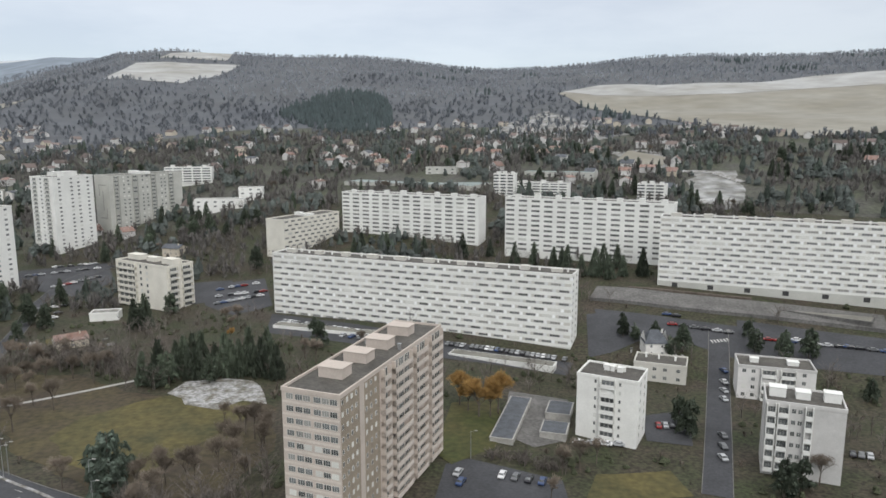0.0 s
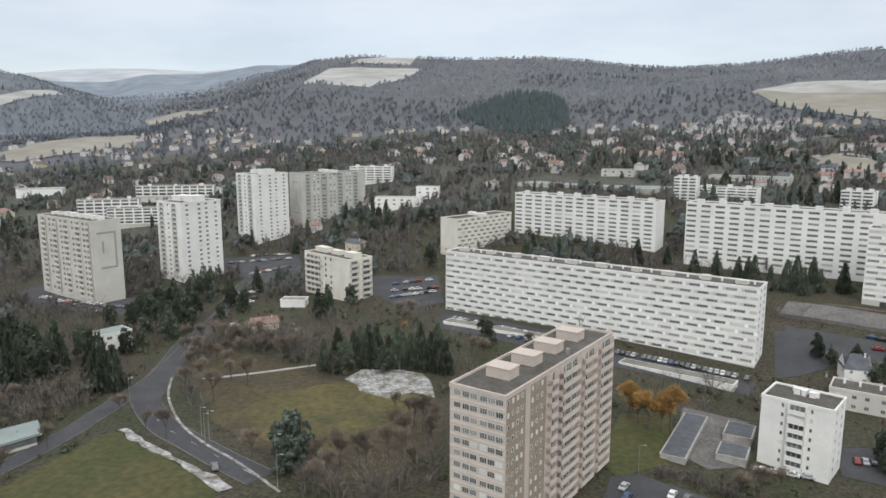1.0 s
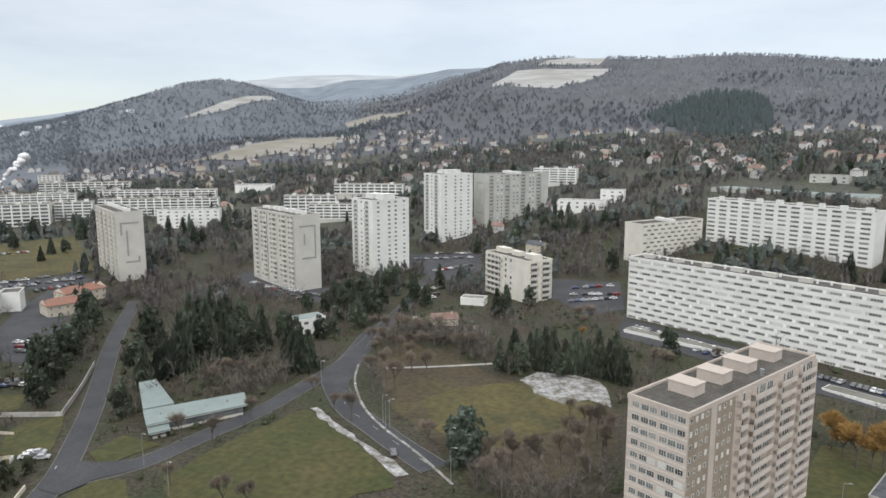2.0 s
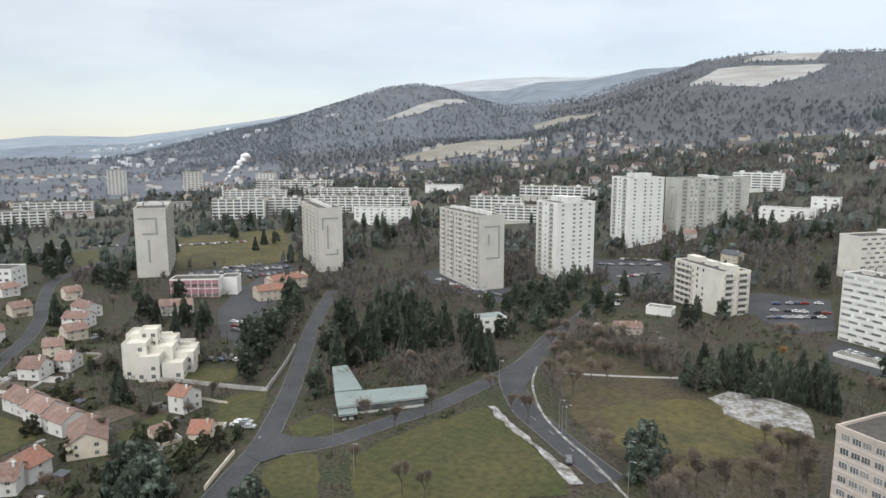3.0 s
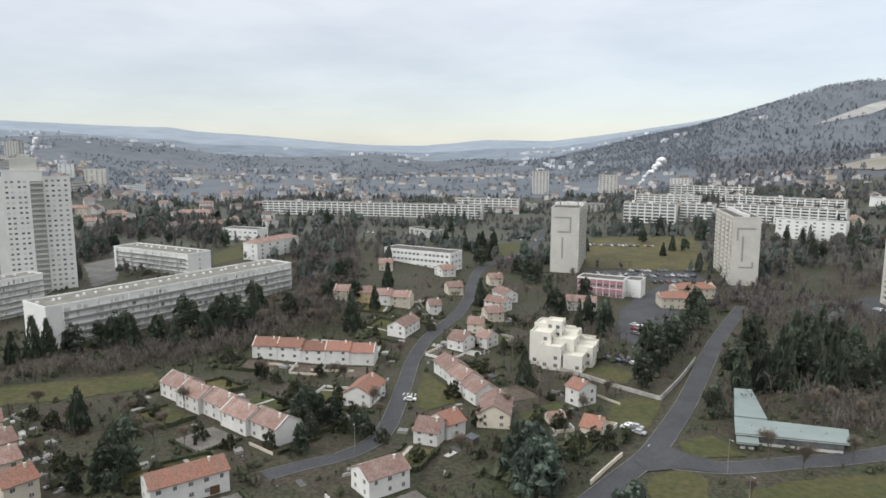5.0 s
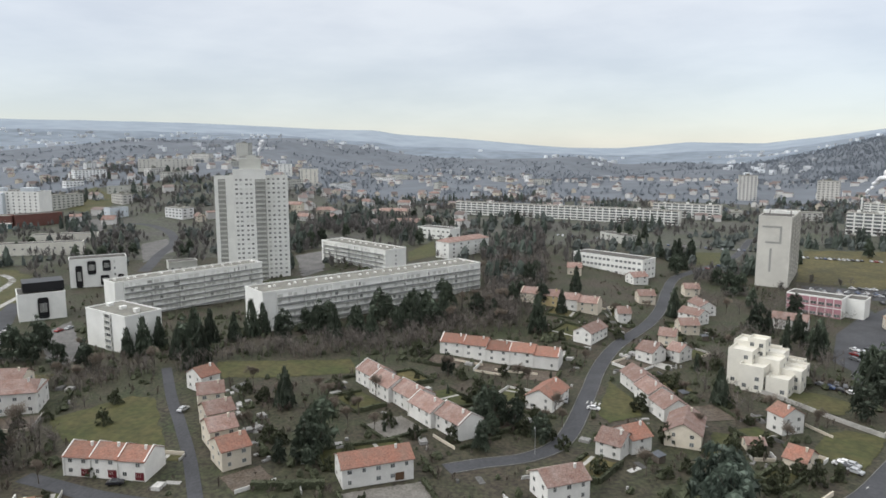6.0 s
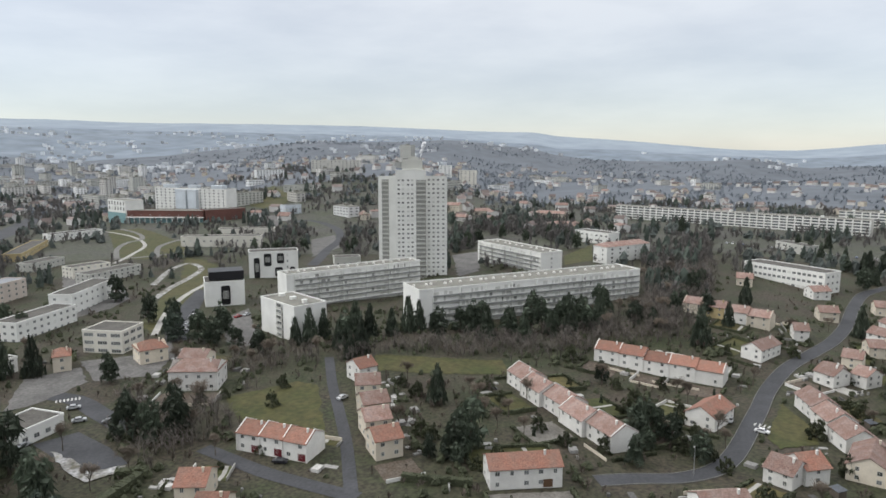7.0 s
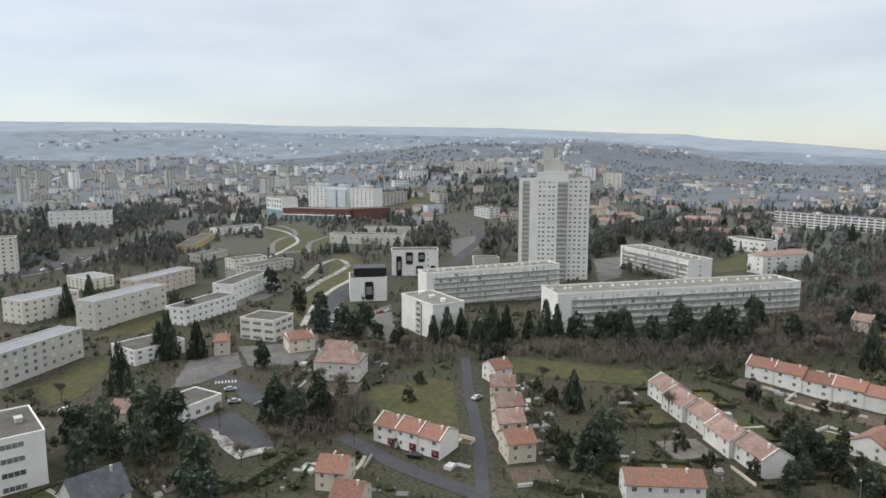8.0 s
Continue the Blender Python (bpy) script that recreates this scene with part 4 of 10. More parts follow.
def strip_windows(root, face, L, W, h, rows, first=3.0, pitch=6.4, w=3.2, tall=1.15, stagger=0.5, panes=3, panels=False):
    """Rows of wide windows, each row shifted against the one below, as on long post-war slabs."""
    wide, step = face_width(face, L, W), (h - first) / rows
    for r in range(rows):
        shift = (r * stagger) % 1 * pitch
        u, row = pitch * 0.42 + shift - pitch, []
        while u < wide - w * 0.6:
            if u > w * 0.6:
                glass = CURTAIN if random.random() < 0.22 else SHUTTER if random.random() < 0.08 else None
                row.append((on_face(face, L, W, u, first + r * step + 0.95), w, tall, panes, glass))
            u += pitch
        put_windows(root, row)
        if panels:
            bm = bmesh.new()
            z = first + r * step + 0.95
            add_box(bm, 0.3, wide - 0.3, -0.012, 0.02, z - 0.05, z + tall + 0.05)
            part("window_course", bm, BEIGE, root, "dull render course between the windows").matrix_local = on_face(face, L, W, 0, 0)
            pieces = []
            for m, *_ in row:
                c = m @ pose(w / 2 + 0.75, 0, -0.05)
                v = [tuple(c @ Vector((x, y, q))) for y in (-0.05, 0.01) for x, q in ((-0.7, 0), (0.7, 0), (0.7, tall + 0.1), (-0.7, tall + 0.1))]
                pieces.append((v, [(0, 1, 2, 3), (0, 4, 5, 1), (1, 5, 6, 2), (2, 6, 7, 3), (3, 7, 4, 0)], 0))
            ob = shared("infill_panels", data_mesh("infill_panels", pieces, [TOWN_WHITE]), root, pose(0, 0, 0))
            tagged(ob, "bright white infill panels", kind="stuff")


def paired_windows(root, face, L, W, h, rows, columns, first=2.5, w=1.5, tall=1.3, panes=2, top=0.0, shut=0.12):
    """One window in each storey at each column; columns are shares of the face's width."""
    wide, step = face_width(face, L, W), (h - first - top) / rows
    for r in range(rows):
        put_windows(root, [(on_face(face, L, W, c * wide, first + r * step + 0.95), w, tall, panes, SHUTTER if random.random() < shut else None) for c in columns])


def band_courses(root, face, L, W, h, rows, first, wall, tall=0.35, out=0.06):
    wide, step = face_width(face, L, W), (h - first) / rows
    bm = bmesh.new()
    add_box(bm, 0.05, wide - 0.05, -out, 0.02, 0, tall)
    me = bpy.data.meshes.new("floor_band")
    bm.to_mesh(me)
    bm.free()
    me.materials.append(wall)
    for r in range(rows):
        shared("floor_band", me, root, on_face(face, L, W, 0, first + r * step))


def loggias(root, face, L, W, h, rows, spans, first=2.5, wall=None, tall=1.0, deep=1.4, rail=None, glass_w=1.8, fill=0.95):
    """Balconies: for each storey and each span (from, to, as shares of the face) a slab and a breast, a dark back wall, windows and side cheeks."""
    wide, step = face_width(face, L, W), (h - first) / rows
    for a, b in spans:
        w = (b - a) * wide
        bm = bmesh.new()
        add_box(bm, 0, w, -deep - 0.12, 0.0, -0.32, 0.0, 1 if rail else 0)
        add_box(bm, 0, w, -deep - 0.1, -deep - 0.001, 0.002, tall)
        add_box(bm, 0, 0.12, -deep, -0.002, 0.002, tall)
        add_box(bm, w - 0.12, w, -deep, -0.002, 0.002, tall)
        me = bpy.data.meshes.new("balcony")
        bm.to_mesh(me)
        bm.free()
        me.materials.append(rail or wall)
        me.materials.append(wall)
        count = max(1, int(w / 3.4))
        for r in range(rows):
            m = on_face(face, L, W, a * wide, first + r * step)
            shared("balcony", me, root, m)
            put_windows(root, [(m @ pose(w * (i + 0.5) / count, -0.04, 0.2), round(w / count * 0.82, 1), 2.1, 3, None) for i in range(count) if random.random() < fill])
        bm = bmesh.new()
        add_box(bm, 0, 0.2, -deep - 0.1, -0.003, 0, h - first)
        for e in (0, w - 0.2):
            part("balcony_cheek", bm.copy(), wall, root).matrix_local = on_face(face, L, W, a * wide + e, first)
        bm.free()


def galleries(root, face, L, W, h, rows, first, start=0.05, end=0.99):
    """Open access galleries: in every storey a slab with a thin dark rail before a pale wall with unevenly grouped windows."""
    wide, step = face_width(face, L, W), (h - first) / rows
    run = (end - start) * wide
    v = [(0, 0, -0.28), (0, -1.25, -0.28), (0, -1.25, 0.55), (0, -1.17, 0.55), (0, -1.17, 0.0), (0, 0, 0.0)]
    v += [(run, y, z) for _, y, z in v]
    f = [(5, 4, 3, 2, 1, 0), (6, 7, 8, 9, 10, 11)] + [(k, (k + 1) % 6, 6 + (k + 1) % 6, 6 + k) for k in range(6)]
    me = data_mesh("gallery", [(v, [q], 1 if k in (3, 4, 5) else 0) for k, q in enumerate(f)], [WHITE, RAIL])
    rng = random.Random(int(L * 10))
    for r in range(rows):
        m = on_face(face, L, W, start * wide, first + r * step)
        shared("gallery", me, root, m)
        u, row = 0.8, []
        while u < run - 3:
            w = rng.choice((0.9, 1.7, 1.7, 2.5))
            if rng.random() < 0.75:
                row.append((m @ pose(u + w / 2, -0.02, 0.6 if rng.random() < 0.7 else 0.1), w, 1.6 if w > 1 else 1.95, max(1, round(w / 0.85)), CURTAIN if rng.random() < 0.18 else SHADED_GLASS))
            u += w + rng.choice((0.9, 1.6, 2.6))
        put_windows(root, row)
    bm = bmesh.new()
    add_box(bm, 0, 0.2, -1.2, -0.003, 0, h - first)
    for k in range(int(run / 14) + 1):
        part("gallery_pier", bm.copy(), WHITE, root).matrix_local = on_face(face, L, W, start * wide + min(k * 14.0, run - 0.2), first)
    bm.free()


def gable_figure(root, face, L, W, bars):
    """A raised geometric figure on a blank gable: bars as (from u, to u, from z, to z)."""
    for a, b, c, d in bars:
        bm = bmesh.new()
        add_box(bm, 0, b - a, -0.1, 0.01, 0, d - c)
        part("relief_bar", bm, RELIEF_AND_RECESS, root, "grey painted relief bar").matrix_local = on_face(face, L, W, a, c)


def block(label, x, y, azimuth, L, W, h, wall, roof=None, z=None, name="apartment_building", group="", parapet=0.7):
    mark_rect(x, y, azimuth, L, W)
    root = thing(name, x, y, azimuth, label, "building", group, z)
    body(root, L, W, h, wall, roof or GRAVEL_ROOF, parapet)
    return root


def plinth(root, face, L, W, tall=2.7):
    """A grey ground storey with dark doorways under a long slab."""
    wide = face_width(face, L, W)
    bm = bmesh.new()
    add_box(bm, 0.1, wide - 0.1, -0.1, 0.02, -4, tall)
    part("plinth", bm, STONE_GREY, root, "grey ground storey").matrix_local = on_face(face, L, W, 0, 0)
    for i in range(max(2, int(wide / 16))):
        bm = bmesh.new()
        add_box(bm, -1.3, 1.3, -0.14, -0.101, 0.05, 2.2)
        part("entrance", bm, DARK, root, "dark entrance door").matrix_local = on_face(face, L, W, (i + 0.5) * wide / max(2, int(wide / 16)), 0)


def pink_block(root, L, W, h):
    """The long side: a pebbledash stair panel, then three bays of balconies; the short side: rows of mixed windows."""
    rows, first = 13, 0.6
    step = (h - first) / rows
    bm = bmesh.new()
    add_box(bm, 0.4, W * 0.15, -0.06, 0.02, 0.5, h - 0.4)
    add_box(bm, W * 0.19, W * 0.32, -0.06, 0.02, 0.5, h - 0.4)
    part("pebbledash_panel", bm, PEBBLE, root, "brown pebbledash wall panel").matrix_local = on_face("right", L, W, 0, 0)
    for r in range(rows):
        z = first + r * step + 0.9
        for c in (0.018, 0.053, 0.088, 0.123, 0.205, 0.245, 0.285):
            shared("window", window_mesh(0.75, 1.1, 1, HOUSE_WHITE, SHUTTER if random.random() < 0.35 else None), root, on_face("right", L, W, c * W, z, 0.06))
        for c in (0.14, 0.3, 0.44, 0.62, 0.76, 0.9):
            if random.random() < 0.92:
                shared("window", window_mesh(1.75, 1.3, 3, None, SHUTTER if random.random() < 0.07 else CURTAIN if random.random() < 0.15 else None), WALL_OF[root.name], on_face("front", L, W, c * L, z))
    loggias(root, "right", L, W, h, rows, [(0.335, 0.40), (0.44, 0.62), (0.66, 0.80), (0.84, 0.985)], first, PINKISH, 1.0, 1.0, PALE_PINK, 1.8)
    band_courses(root, "front", L, W, h, rows, first, PALE_PINK, 0.5)
    for k in (0.2, 0.4, 0.6, 0.82):
        bm = bmesh.new()
        add_box(bm, -3, 3, -2.2, 2.2, 0, 2.4)
        add_box(bm, -3.2, 3.2, -2.4, 2.4, 2.402, 2.6)
        add_box(bm, 0.6, 2.2, -2.23, -2.201, 1.5, 2.0)
        part("roof_housing", bm, PINKISH, root, "pale pink lift housing").matrix_local = pose(-0.5, -W / 2 + k * W, h + 0.12, 0, 0, 0)
    roof_stacks(root, L, W, h, 3, STEEL)


def ground_floor(root, L, W):
    for k in range(10):
        bm = bmesh.new()
        add_box(bm, 0, 2.8, -0.05, 0.02, 0.3, 2.6)
        part("garage_door", bm, FRAME if k % 3 else DARK, root).matrix_local = on_face("right", L, W, (k + 0.4) * W / 10, 0.9)


def roof_caps(root, L, W, h, count):
    """Pale plastic roof lights and vents in a loose line along the longer side."""
    long, n = max(L, W), 8
    v, f = [(0, 0, 1.0)], []
    for k in range(n):
        a = k * 2 * math.pi / n
        v += [(math.cos(a) * 0.9, math.sin(a) * 0.7, 0.0), (math.cos(a) * 0.8, math.sin(a) * 0.6, 0.7)]
    for k in range(n):
        i, j = 1 + 2 * k, 1 + 2 * ((k + 1) % n)
        f += [(i, j, j + 1, i + 1), (i + 1, j + 1, 0)]
    me = data_mesh("roof_vent", [(v, f, 0)], [HOUSE_WHITE])
    for i in range(count):
        u = -long / 2 + (i + 0.5) * long / count + random.uniform(-1.5, 1.5)
        x, y = (u, 0.1 * W) if L > W else (-0.1 * L + random.uniform(-1, 1), u)
        shared("roof_vent", me, root, pose(x, y, h + 0.14))


def low_pitched_roof(root, L, W, h):
    o = 0.5
    v = [(-L / 2 - o, -W / 2 - o, h + 0.72), (L / 2 + o, -W / 2 - o, h + 0.72), (L / 2 + o, W / 2 + o, h + 0.72), (-L / 2 - o, W / 2 + o, h + 0.72), (0, -W / 2 + 4, h + 3.2), (0, W / 2 - 4, h + 3.2)]
    mesh_object("pitched_roof", v, [(1, 2, 5, 4), (3, 0, 4, 5), (0, 1, 4), (2, 3, 5), (3, 2, 1, 0)], [OLD_TILES], root, "brick-red hipped roof")


def upper_box(root, L, W, h):
    bm = bmesh.new()
    add_box(bm, -L / 2 - 0.6, L / 2 + 3, -W / 2 - 0.6, W / 2 + 0.6, h + 0.8, h + 5.2)
    part("upper_storey", bm, BLACK_CLAD, root, "black clad upper storey")
    for x in (-L * 0.35, 0, L * 0.35):
        for y in (-W * 0.35, W * 0.35):
            bm = bmesh.new()
            add_box(bm, x - 0.25, x + 0.25, y - 0.25, y + 0.25, h + 0.16, h + 0.8)
            part("column", bm, CONCRETE, root)


def rounded_bay(root, face, L, W, share, z, w, tall):
    """A dark projecting bay with rounded corners round a set-back pane."""
    def ring(x, h, r):
        pts = []
        for cx, cz, a0 in ((x - r, r, -90), (x - r, h - r, 0), (-x + r, h - r, 90), (-x + r, r, 180)):
            pts += [(cx + r * math.cos(radians(a0 + k * 30)), cz + r * math.sin(radians(a0 + k * 30))) for k in range(4)]
        return pts
    outer, inner = ring(w / 2, tall, 0.9), ring(w / 2 - 0.55, tall - 1.1, 0.6)
    n = len(outer)
    v = [(x, y, q) for y in (0.01, -0.6) for x, q in outer] + [(x, -0.6, q + 0.55) for x, q in inner] + [(x, -0.1, q + 0.55) for x, q in inner]
    f = []
    for k in range(n):
        m = (k + 1) % n
        f += [(k, m, n + m, n + k), (n + k, n + m, 2 * n + m, 2 * n + k), (2 * n + k, 2 * n + m, 3 * n + m, 3 * n + k)]
    bay = mesh_object("window_bay", v, f + [tuple(range(3 * n, 4 * n))], [BLACK_CLAD], root, "black rounded window bay")
    bay.matrix_local = on_face(face, L, W, share * face_width(face, L, W), z)
    shared("window", window_mesh(w - 1.6, tall * 0.42, 2, None, CURTAIN), bay, pose(0, -0.11, tall * 0.3))


def podium_front(root, L, W):
    """A teal ground storey behind slim columns, under a white canopy."""
    bm = bmesh.new()
    add_box(bm, 0.2, L - 0.2, -0.3, 0.01, -3, 5.6)
    part("glazed_storey", bm, TEAL, root, "teal glazed ground storey").matrix_local = on_face("front", L, W, 0, 0)
    bm = bmesh.new()
    add_box(bm, -0.5, L + 0.5, -4.0, 0.005, 5.7, 6.5)
    part("canopy", bm, WHITE, root, "white canopy").matrix_local = on_face("front", L, W, 0, 0)
    bm = bmesh.new()
    add_box(bm, -0.3, 0.3, -3.6, -3.0, -3, 5.68)
    for k in range(14):
        part("column", bm.copy(), WHITE, root).matrix_local = on_face("front", L, W, (k + 0.5) * L / 14, 0)
    bm.free()


def bands(root, face, L, W, h, rows):
    """Far balcony bands: a pale breast before a dark strip in every storey, with piers between the flats."""
    wide, step = face_width(face, L, W), (h - 1.0) / rows
    piers = max(3, int(wide / 7))
    bm = bmesh.new()
    add_box(bm, 0.3, wide - 0.3, -0.05, 0.01, 1.0, step - 0.2)
    strip = bpy.data.meshes.new("window_band")
    bm.to_mesh(strip)
    bm.free()
    strip.materials.append(GLASS)
    bm = bmesh.new()
    for i in range(piers):
        a, b = i * wide / piers + 0.25, (i + 1) * wide / piers - 1.6
        add_box(bm, a, b, -1.0, -0.06, -0.1, 0.95)
        add_box(bm, b + 0.1, b + 1.5, -0.12, -0.051, 0.0, step)
    breast = bpy.data.meshes.new("balcony_band")
    bm.to_mesh(breast)
    bm.free()
    breast.materials.append(WHITE)
    for r in range(rows):
        m = on_face(face, L, W, 0, 1.0 + r * step)
        shared("window_band", strip, root, m)
        tagged(shared("balcony_band", breast, root, m), kind="stuff")
    roof_units(root, L, W, h, 3, WHITE)


def rose_panels(root, L, W, h):
    for r in range(2):
        for i in range(7):
            m = on_face("front", L, W, (i + 0.5) * L / 7, 0.6 + r * h / 2)
            bm = bmesh.new()
            add_box(bm, -L / 14 + 0.15, L / 14 - 0.15, -0.08, 0.01, 0.0, h / 2 - 0.5)
            part("rose_panel", bm, ROSE, root, "rose-coloured facade panel").matrix_local = m
            shared("window", window_mesh(L / 7 - 0.9, 1.5, 2), root, m @ pose(0, -0.09, 0.9))


def high_rise(x, y, z):
    """A white tower of three set-back prisms with grey strips for shaded loggias and a lift house."""
    root = thing("high_rise", x, y, -16.3, "tall white residential tower of three joined prisms", "building", "", z - 1)
    for name, x0, x1, y0, y1, top in (("central_shaft", -10, 9.5, -6, 10, 71), ("side_wing", -21.5, -10.02, 1, 14, 67), ("side_wing", 9.52, 23, 0, 14, 67)):
        bm = bmesh.new()
        add_box(bm, x0, x1, y0, y1, -4, top)
        add_box(bm, x0 - 0.15, x1 + 0.15, y0 - 0.15, y0 + 0.3, top + 0.002, top + 0.8)
        part(name, bm, WHITE, root)
    bm = bmesh.new()
    add_box(bm, -6, 7, -2, 8, 71.002, 78)
    add_box(bm, -2, 4, 0, 6, 78.002, 80)
    part("lift_house", bm, STONE_GREY, root)
    rows = 23
    # flat grey strips on the wall paint the shade of loggia recesses
    for name, x0, x1, y in (("loggia_column", -19.3, -14.8, 1), ("loggia_column", 3.0, 9.4, -6)):
        bm = bmesh.new()
        add_box(bm, x0, x1, y - 0.04, y + 0.02, 1, 65.5)
        part(name, bm, RELIEF_AND_RECESS, root, "flat grey strip for the shade of the loggias")
        bm = bmesh.new()
        add_box(bm, x0 + 0.1, x1 - 0.1, -0.7, -0.05, 0, 0.9)
        me = bpy.data.meshes.new("balcony")
        bm.to_mesh(me)
        bm.free()
        me.materials.append(STONE_GREY)
        for r in range(rows):
            shared("balcony", me, root, pose(0, y, 1.2 + r * 2.85))
    for r in range(rows):
        for x, y in ((-8.0, -6), (-5.4, -6), (-2.0, -6), (0.6, -6), (11.2, 0), (14.2, 0), (17.2, 0), (20.6, 0)):
            shared("window", window_mesh(1.45, 1.15, 2, None, SHUTTER if random.random() < 0.2 else CURTAIN if random.random() < 0.4 else None), root, pose(x, y, 2.0 + r * 2.85))
    return root


def stepped_cluster(x, y, azimuth):
    """White stepped flats: staggered cubes with parapets, terraces and small openings."""
    root = thing("stepped_flats", x, y, azimuth, "white stepped block of flats with cubic terraces", "building")
    rng = random.Random(5)
    for i, (cx, cy, w, d, h) in enumerate((c[0] * 1.08, c[1] * 1.08, c[2] * 1.06, c[3] * 1.06, c[4] * 0.97) for c in ((-11, -7, 8, 7, 6), (-4, -9, 7, 7, 7.5), (4, -8, 8, 7, 6.5), (11, -5, 7, 8, 6), (-12, 1, 7, 8, 9), (-5, -2, 8, 8, 10.5), (3, -1, 8, 8, 11), (10, 3, 8, 8, 9.5), (-7, 6, 9, 8, 13), (2, 7, 9, 8, 14), (9, 10, 7, 7, 11), (-1, 3, 6, 6, 16))):
        bm = bmesh.new()
        add_box(bm, cx - w / 2, cx + w / 2, cy - d / 2, cy + d / 2, -3, h)
        for a, b, c, e in ((-w / 2, w / 2, -d / 2, -d / 2 + 0.2), (-w / 2, w / 2, d / 2 - 0.2, d / 2), (-w / 2, -w / 2 + 0.2, -d / 2 + 0.2, d / 2 - 0.2), (w / 2 - 0.2, w / 2, -d / 2 + 0.2, d / 2 - 0.2)):
            add_box(bm, cx + a, cx + b, cy + c, cy + e, h + 0.002, h + 0.9)
        cube = part("terrace_cube", bm, CREAM, root)
        for z in range(1, int(h) - 1, 3):
            for k in (-0.25, 0.25):
                for m in (pose(cx + k * w, cy - d / 2, z + 0.3), pose(cx - w / 2, cy + k * d, z + 0.3, 0, 0, 270), pose(cx + w / 2, cy + k * d, z + 0.3, 0, 0, 90), pose(cx + k * w, cy + d / 2, z + 0.3, 0, 0, 180)):
                    if rng.random() < 0.75:
                        shared("window", window_mesh(1.5, 1.5, 2), cube, m)
    return root


def prism(name, outline, z0, z1, mat, root, shrink=0.0, label=""):
    """An upright block on any convex outline, drawn in by shrink metres."""
    c = sum((Vector(p) for p in outline), Vector((0, 0))) / len(outline)
    pts = [Vector(p) - (Vector(p) - c).normalized() * shrink for p in outline]
    n = len(pts)
    if sum(pts[i].x * pts[(i + 1) % n].y - pts[i].y * pts[(i + 1) % n].x for i in range(n)) < 0:
        pts.reverse()
    v = [(p.x, p.y, z) for z in (z0, z1) for p in pts]
    return mesh_object(name, v, [tuple(range(n - 1, -1, -1)), tuple(range(n, 2 * n))] + [(i, (i + 1) % n, n + (i + 1) % n, n + i) for i in range(n)], [mat], root, label)


def pavilion(x, y, front, rear, porch):
    """A low L-shaped pavilion: wide pale green sheet roofs over recessed, glazed walls."""
    root = thing("pavilion", x, y, 90, "low L-shaped pavilion with a pale green sheet-metal roof", "building")
    for outline, h in ((front, 3.6), (rear, 3.9), (porch, 2.6)):
        prism("wall", outline, -2, h - 0.4, BEIGE, root, 1.6)
        prism("window_band", outline, 1.0, h - 0.7, GLASS, root, 1.5, "dark window band")
        prism("roof", outline, h - 0.35, h, GREY_METAL, root, 0.0, "pale green sheet-metal roof")
        prism("fascia", outline, h - 0.6, h - 0.352, HOUSE_WHITE, root, 0.25, "white fascia")
        mark([x + p[0] * k for p in outline for k in (0.2, 0.6, 1.0)], [y + p[1] * k for p in outline for k in (0.2, 0.6, 1.0)])
    for i in range(4):
        k = (i + 0.7) / 4.6
        a, b = Vector(front[0]).lerp(Vector(front[3]), 0.5), Vector(front[1]).lerp(Vector(front[2]), 0.5)
        p = a.lerp(b, k)
        v, f, _ = limb((p.x, p.y, 3.58), (p.x, p.y, 4.1), 0.16, 0.14, 8)
        mesh_object("roof_vent", v, f + [tuple(range(8, 16))], [STEEL], root)



# ---- large slabs and towers ----
b = block("very long cream-white apartment slab with staggered window rows", -12.5, 313.7, 111.9, 146.1, 13.0, 33.1, WHITE, GRAVEL_ROOF, -16.3)
strip_windows(b, "front", 146.1, 13.0, 33.1, 11, 3.0, 7.0, 4.3, 1.15, 0.5, 4, True)
plinth(b, "front", 146.1, 13.0)
strip_windows(b, "right", 146.1, 13.0, 33.1, 11, 3.0, 6.5, 1.6, 1.2, 0.0, 2)
roof_units(b, 146.1, 13.0, 33.1, 10, BEIGE, (4.4, 2.6, 1.5))
roof_stacks(b, 146.1, 13.0, 33.1, 22, WHITE)
b = block("long cream-white apartment slab above a concrete terrace", 167.8, 317.8, 113.0, 130.0, 13.0, 33.7, WHITE, GRAVEL_ROOF, 0.4)
strip_windows(b, "front", 130.0, 13.0, 33.7, 12, 3.0, 7.0, 4.3, 1.15, 0.5, 4, True)
plinth(b, "front", 130.0, 13.0)
roof_units(b, 130.0, 13.0, 33.7, 9, BEIGE, (4.4, 2.6, 1.5))
roof_stacks(b, 130.0, 13.0, 33.7, 14, WHITE)
b = block("white apartment slab with regular window bands", -20.4, 454.6, 115.5, 99.3, 12.0, 31.8, WHITE, GRAVEL_ROOF, 3.1)
strip_windows(b, "front", 99.3, 12.0, 31.8, 11, 3.0, 7.6, 5.0, 1.3, 0.0, 6)
roof_units(b, 99.3, 12.0, 31.8, 8, WHITE)
b = block("long white apartment slab with regular window bands", 81.8, 393.4, 115.1, 94.6, 12.0, 34.0, WHITE, GRAVEL_ROOF, 3.0)
strip_windows(b, "front", 94.6, 12.0, 34.0, 11, 3.0, 7.6, 5.0, 1.3, 0.0, 6)
roof_units(b, 94.6, 12.0, 34.0, 8, WHITE)
b = block("cream apartment slab with a blank gable", -89.6, 448.9, 119.8, 14.3, 54.0, 25.8, CREAM, GRAVEL_ROOF, -4.0)
strip_windows(b, "right", 14.3, 54.0, 25.8, 9, 3, 6, 3.5)
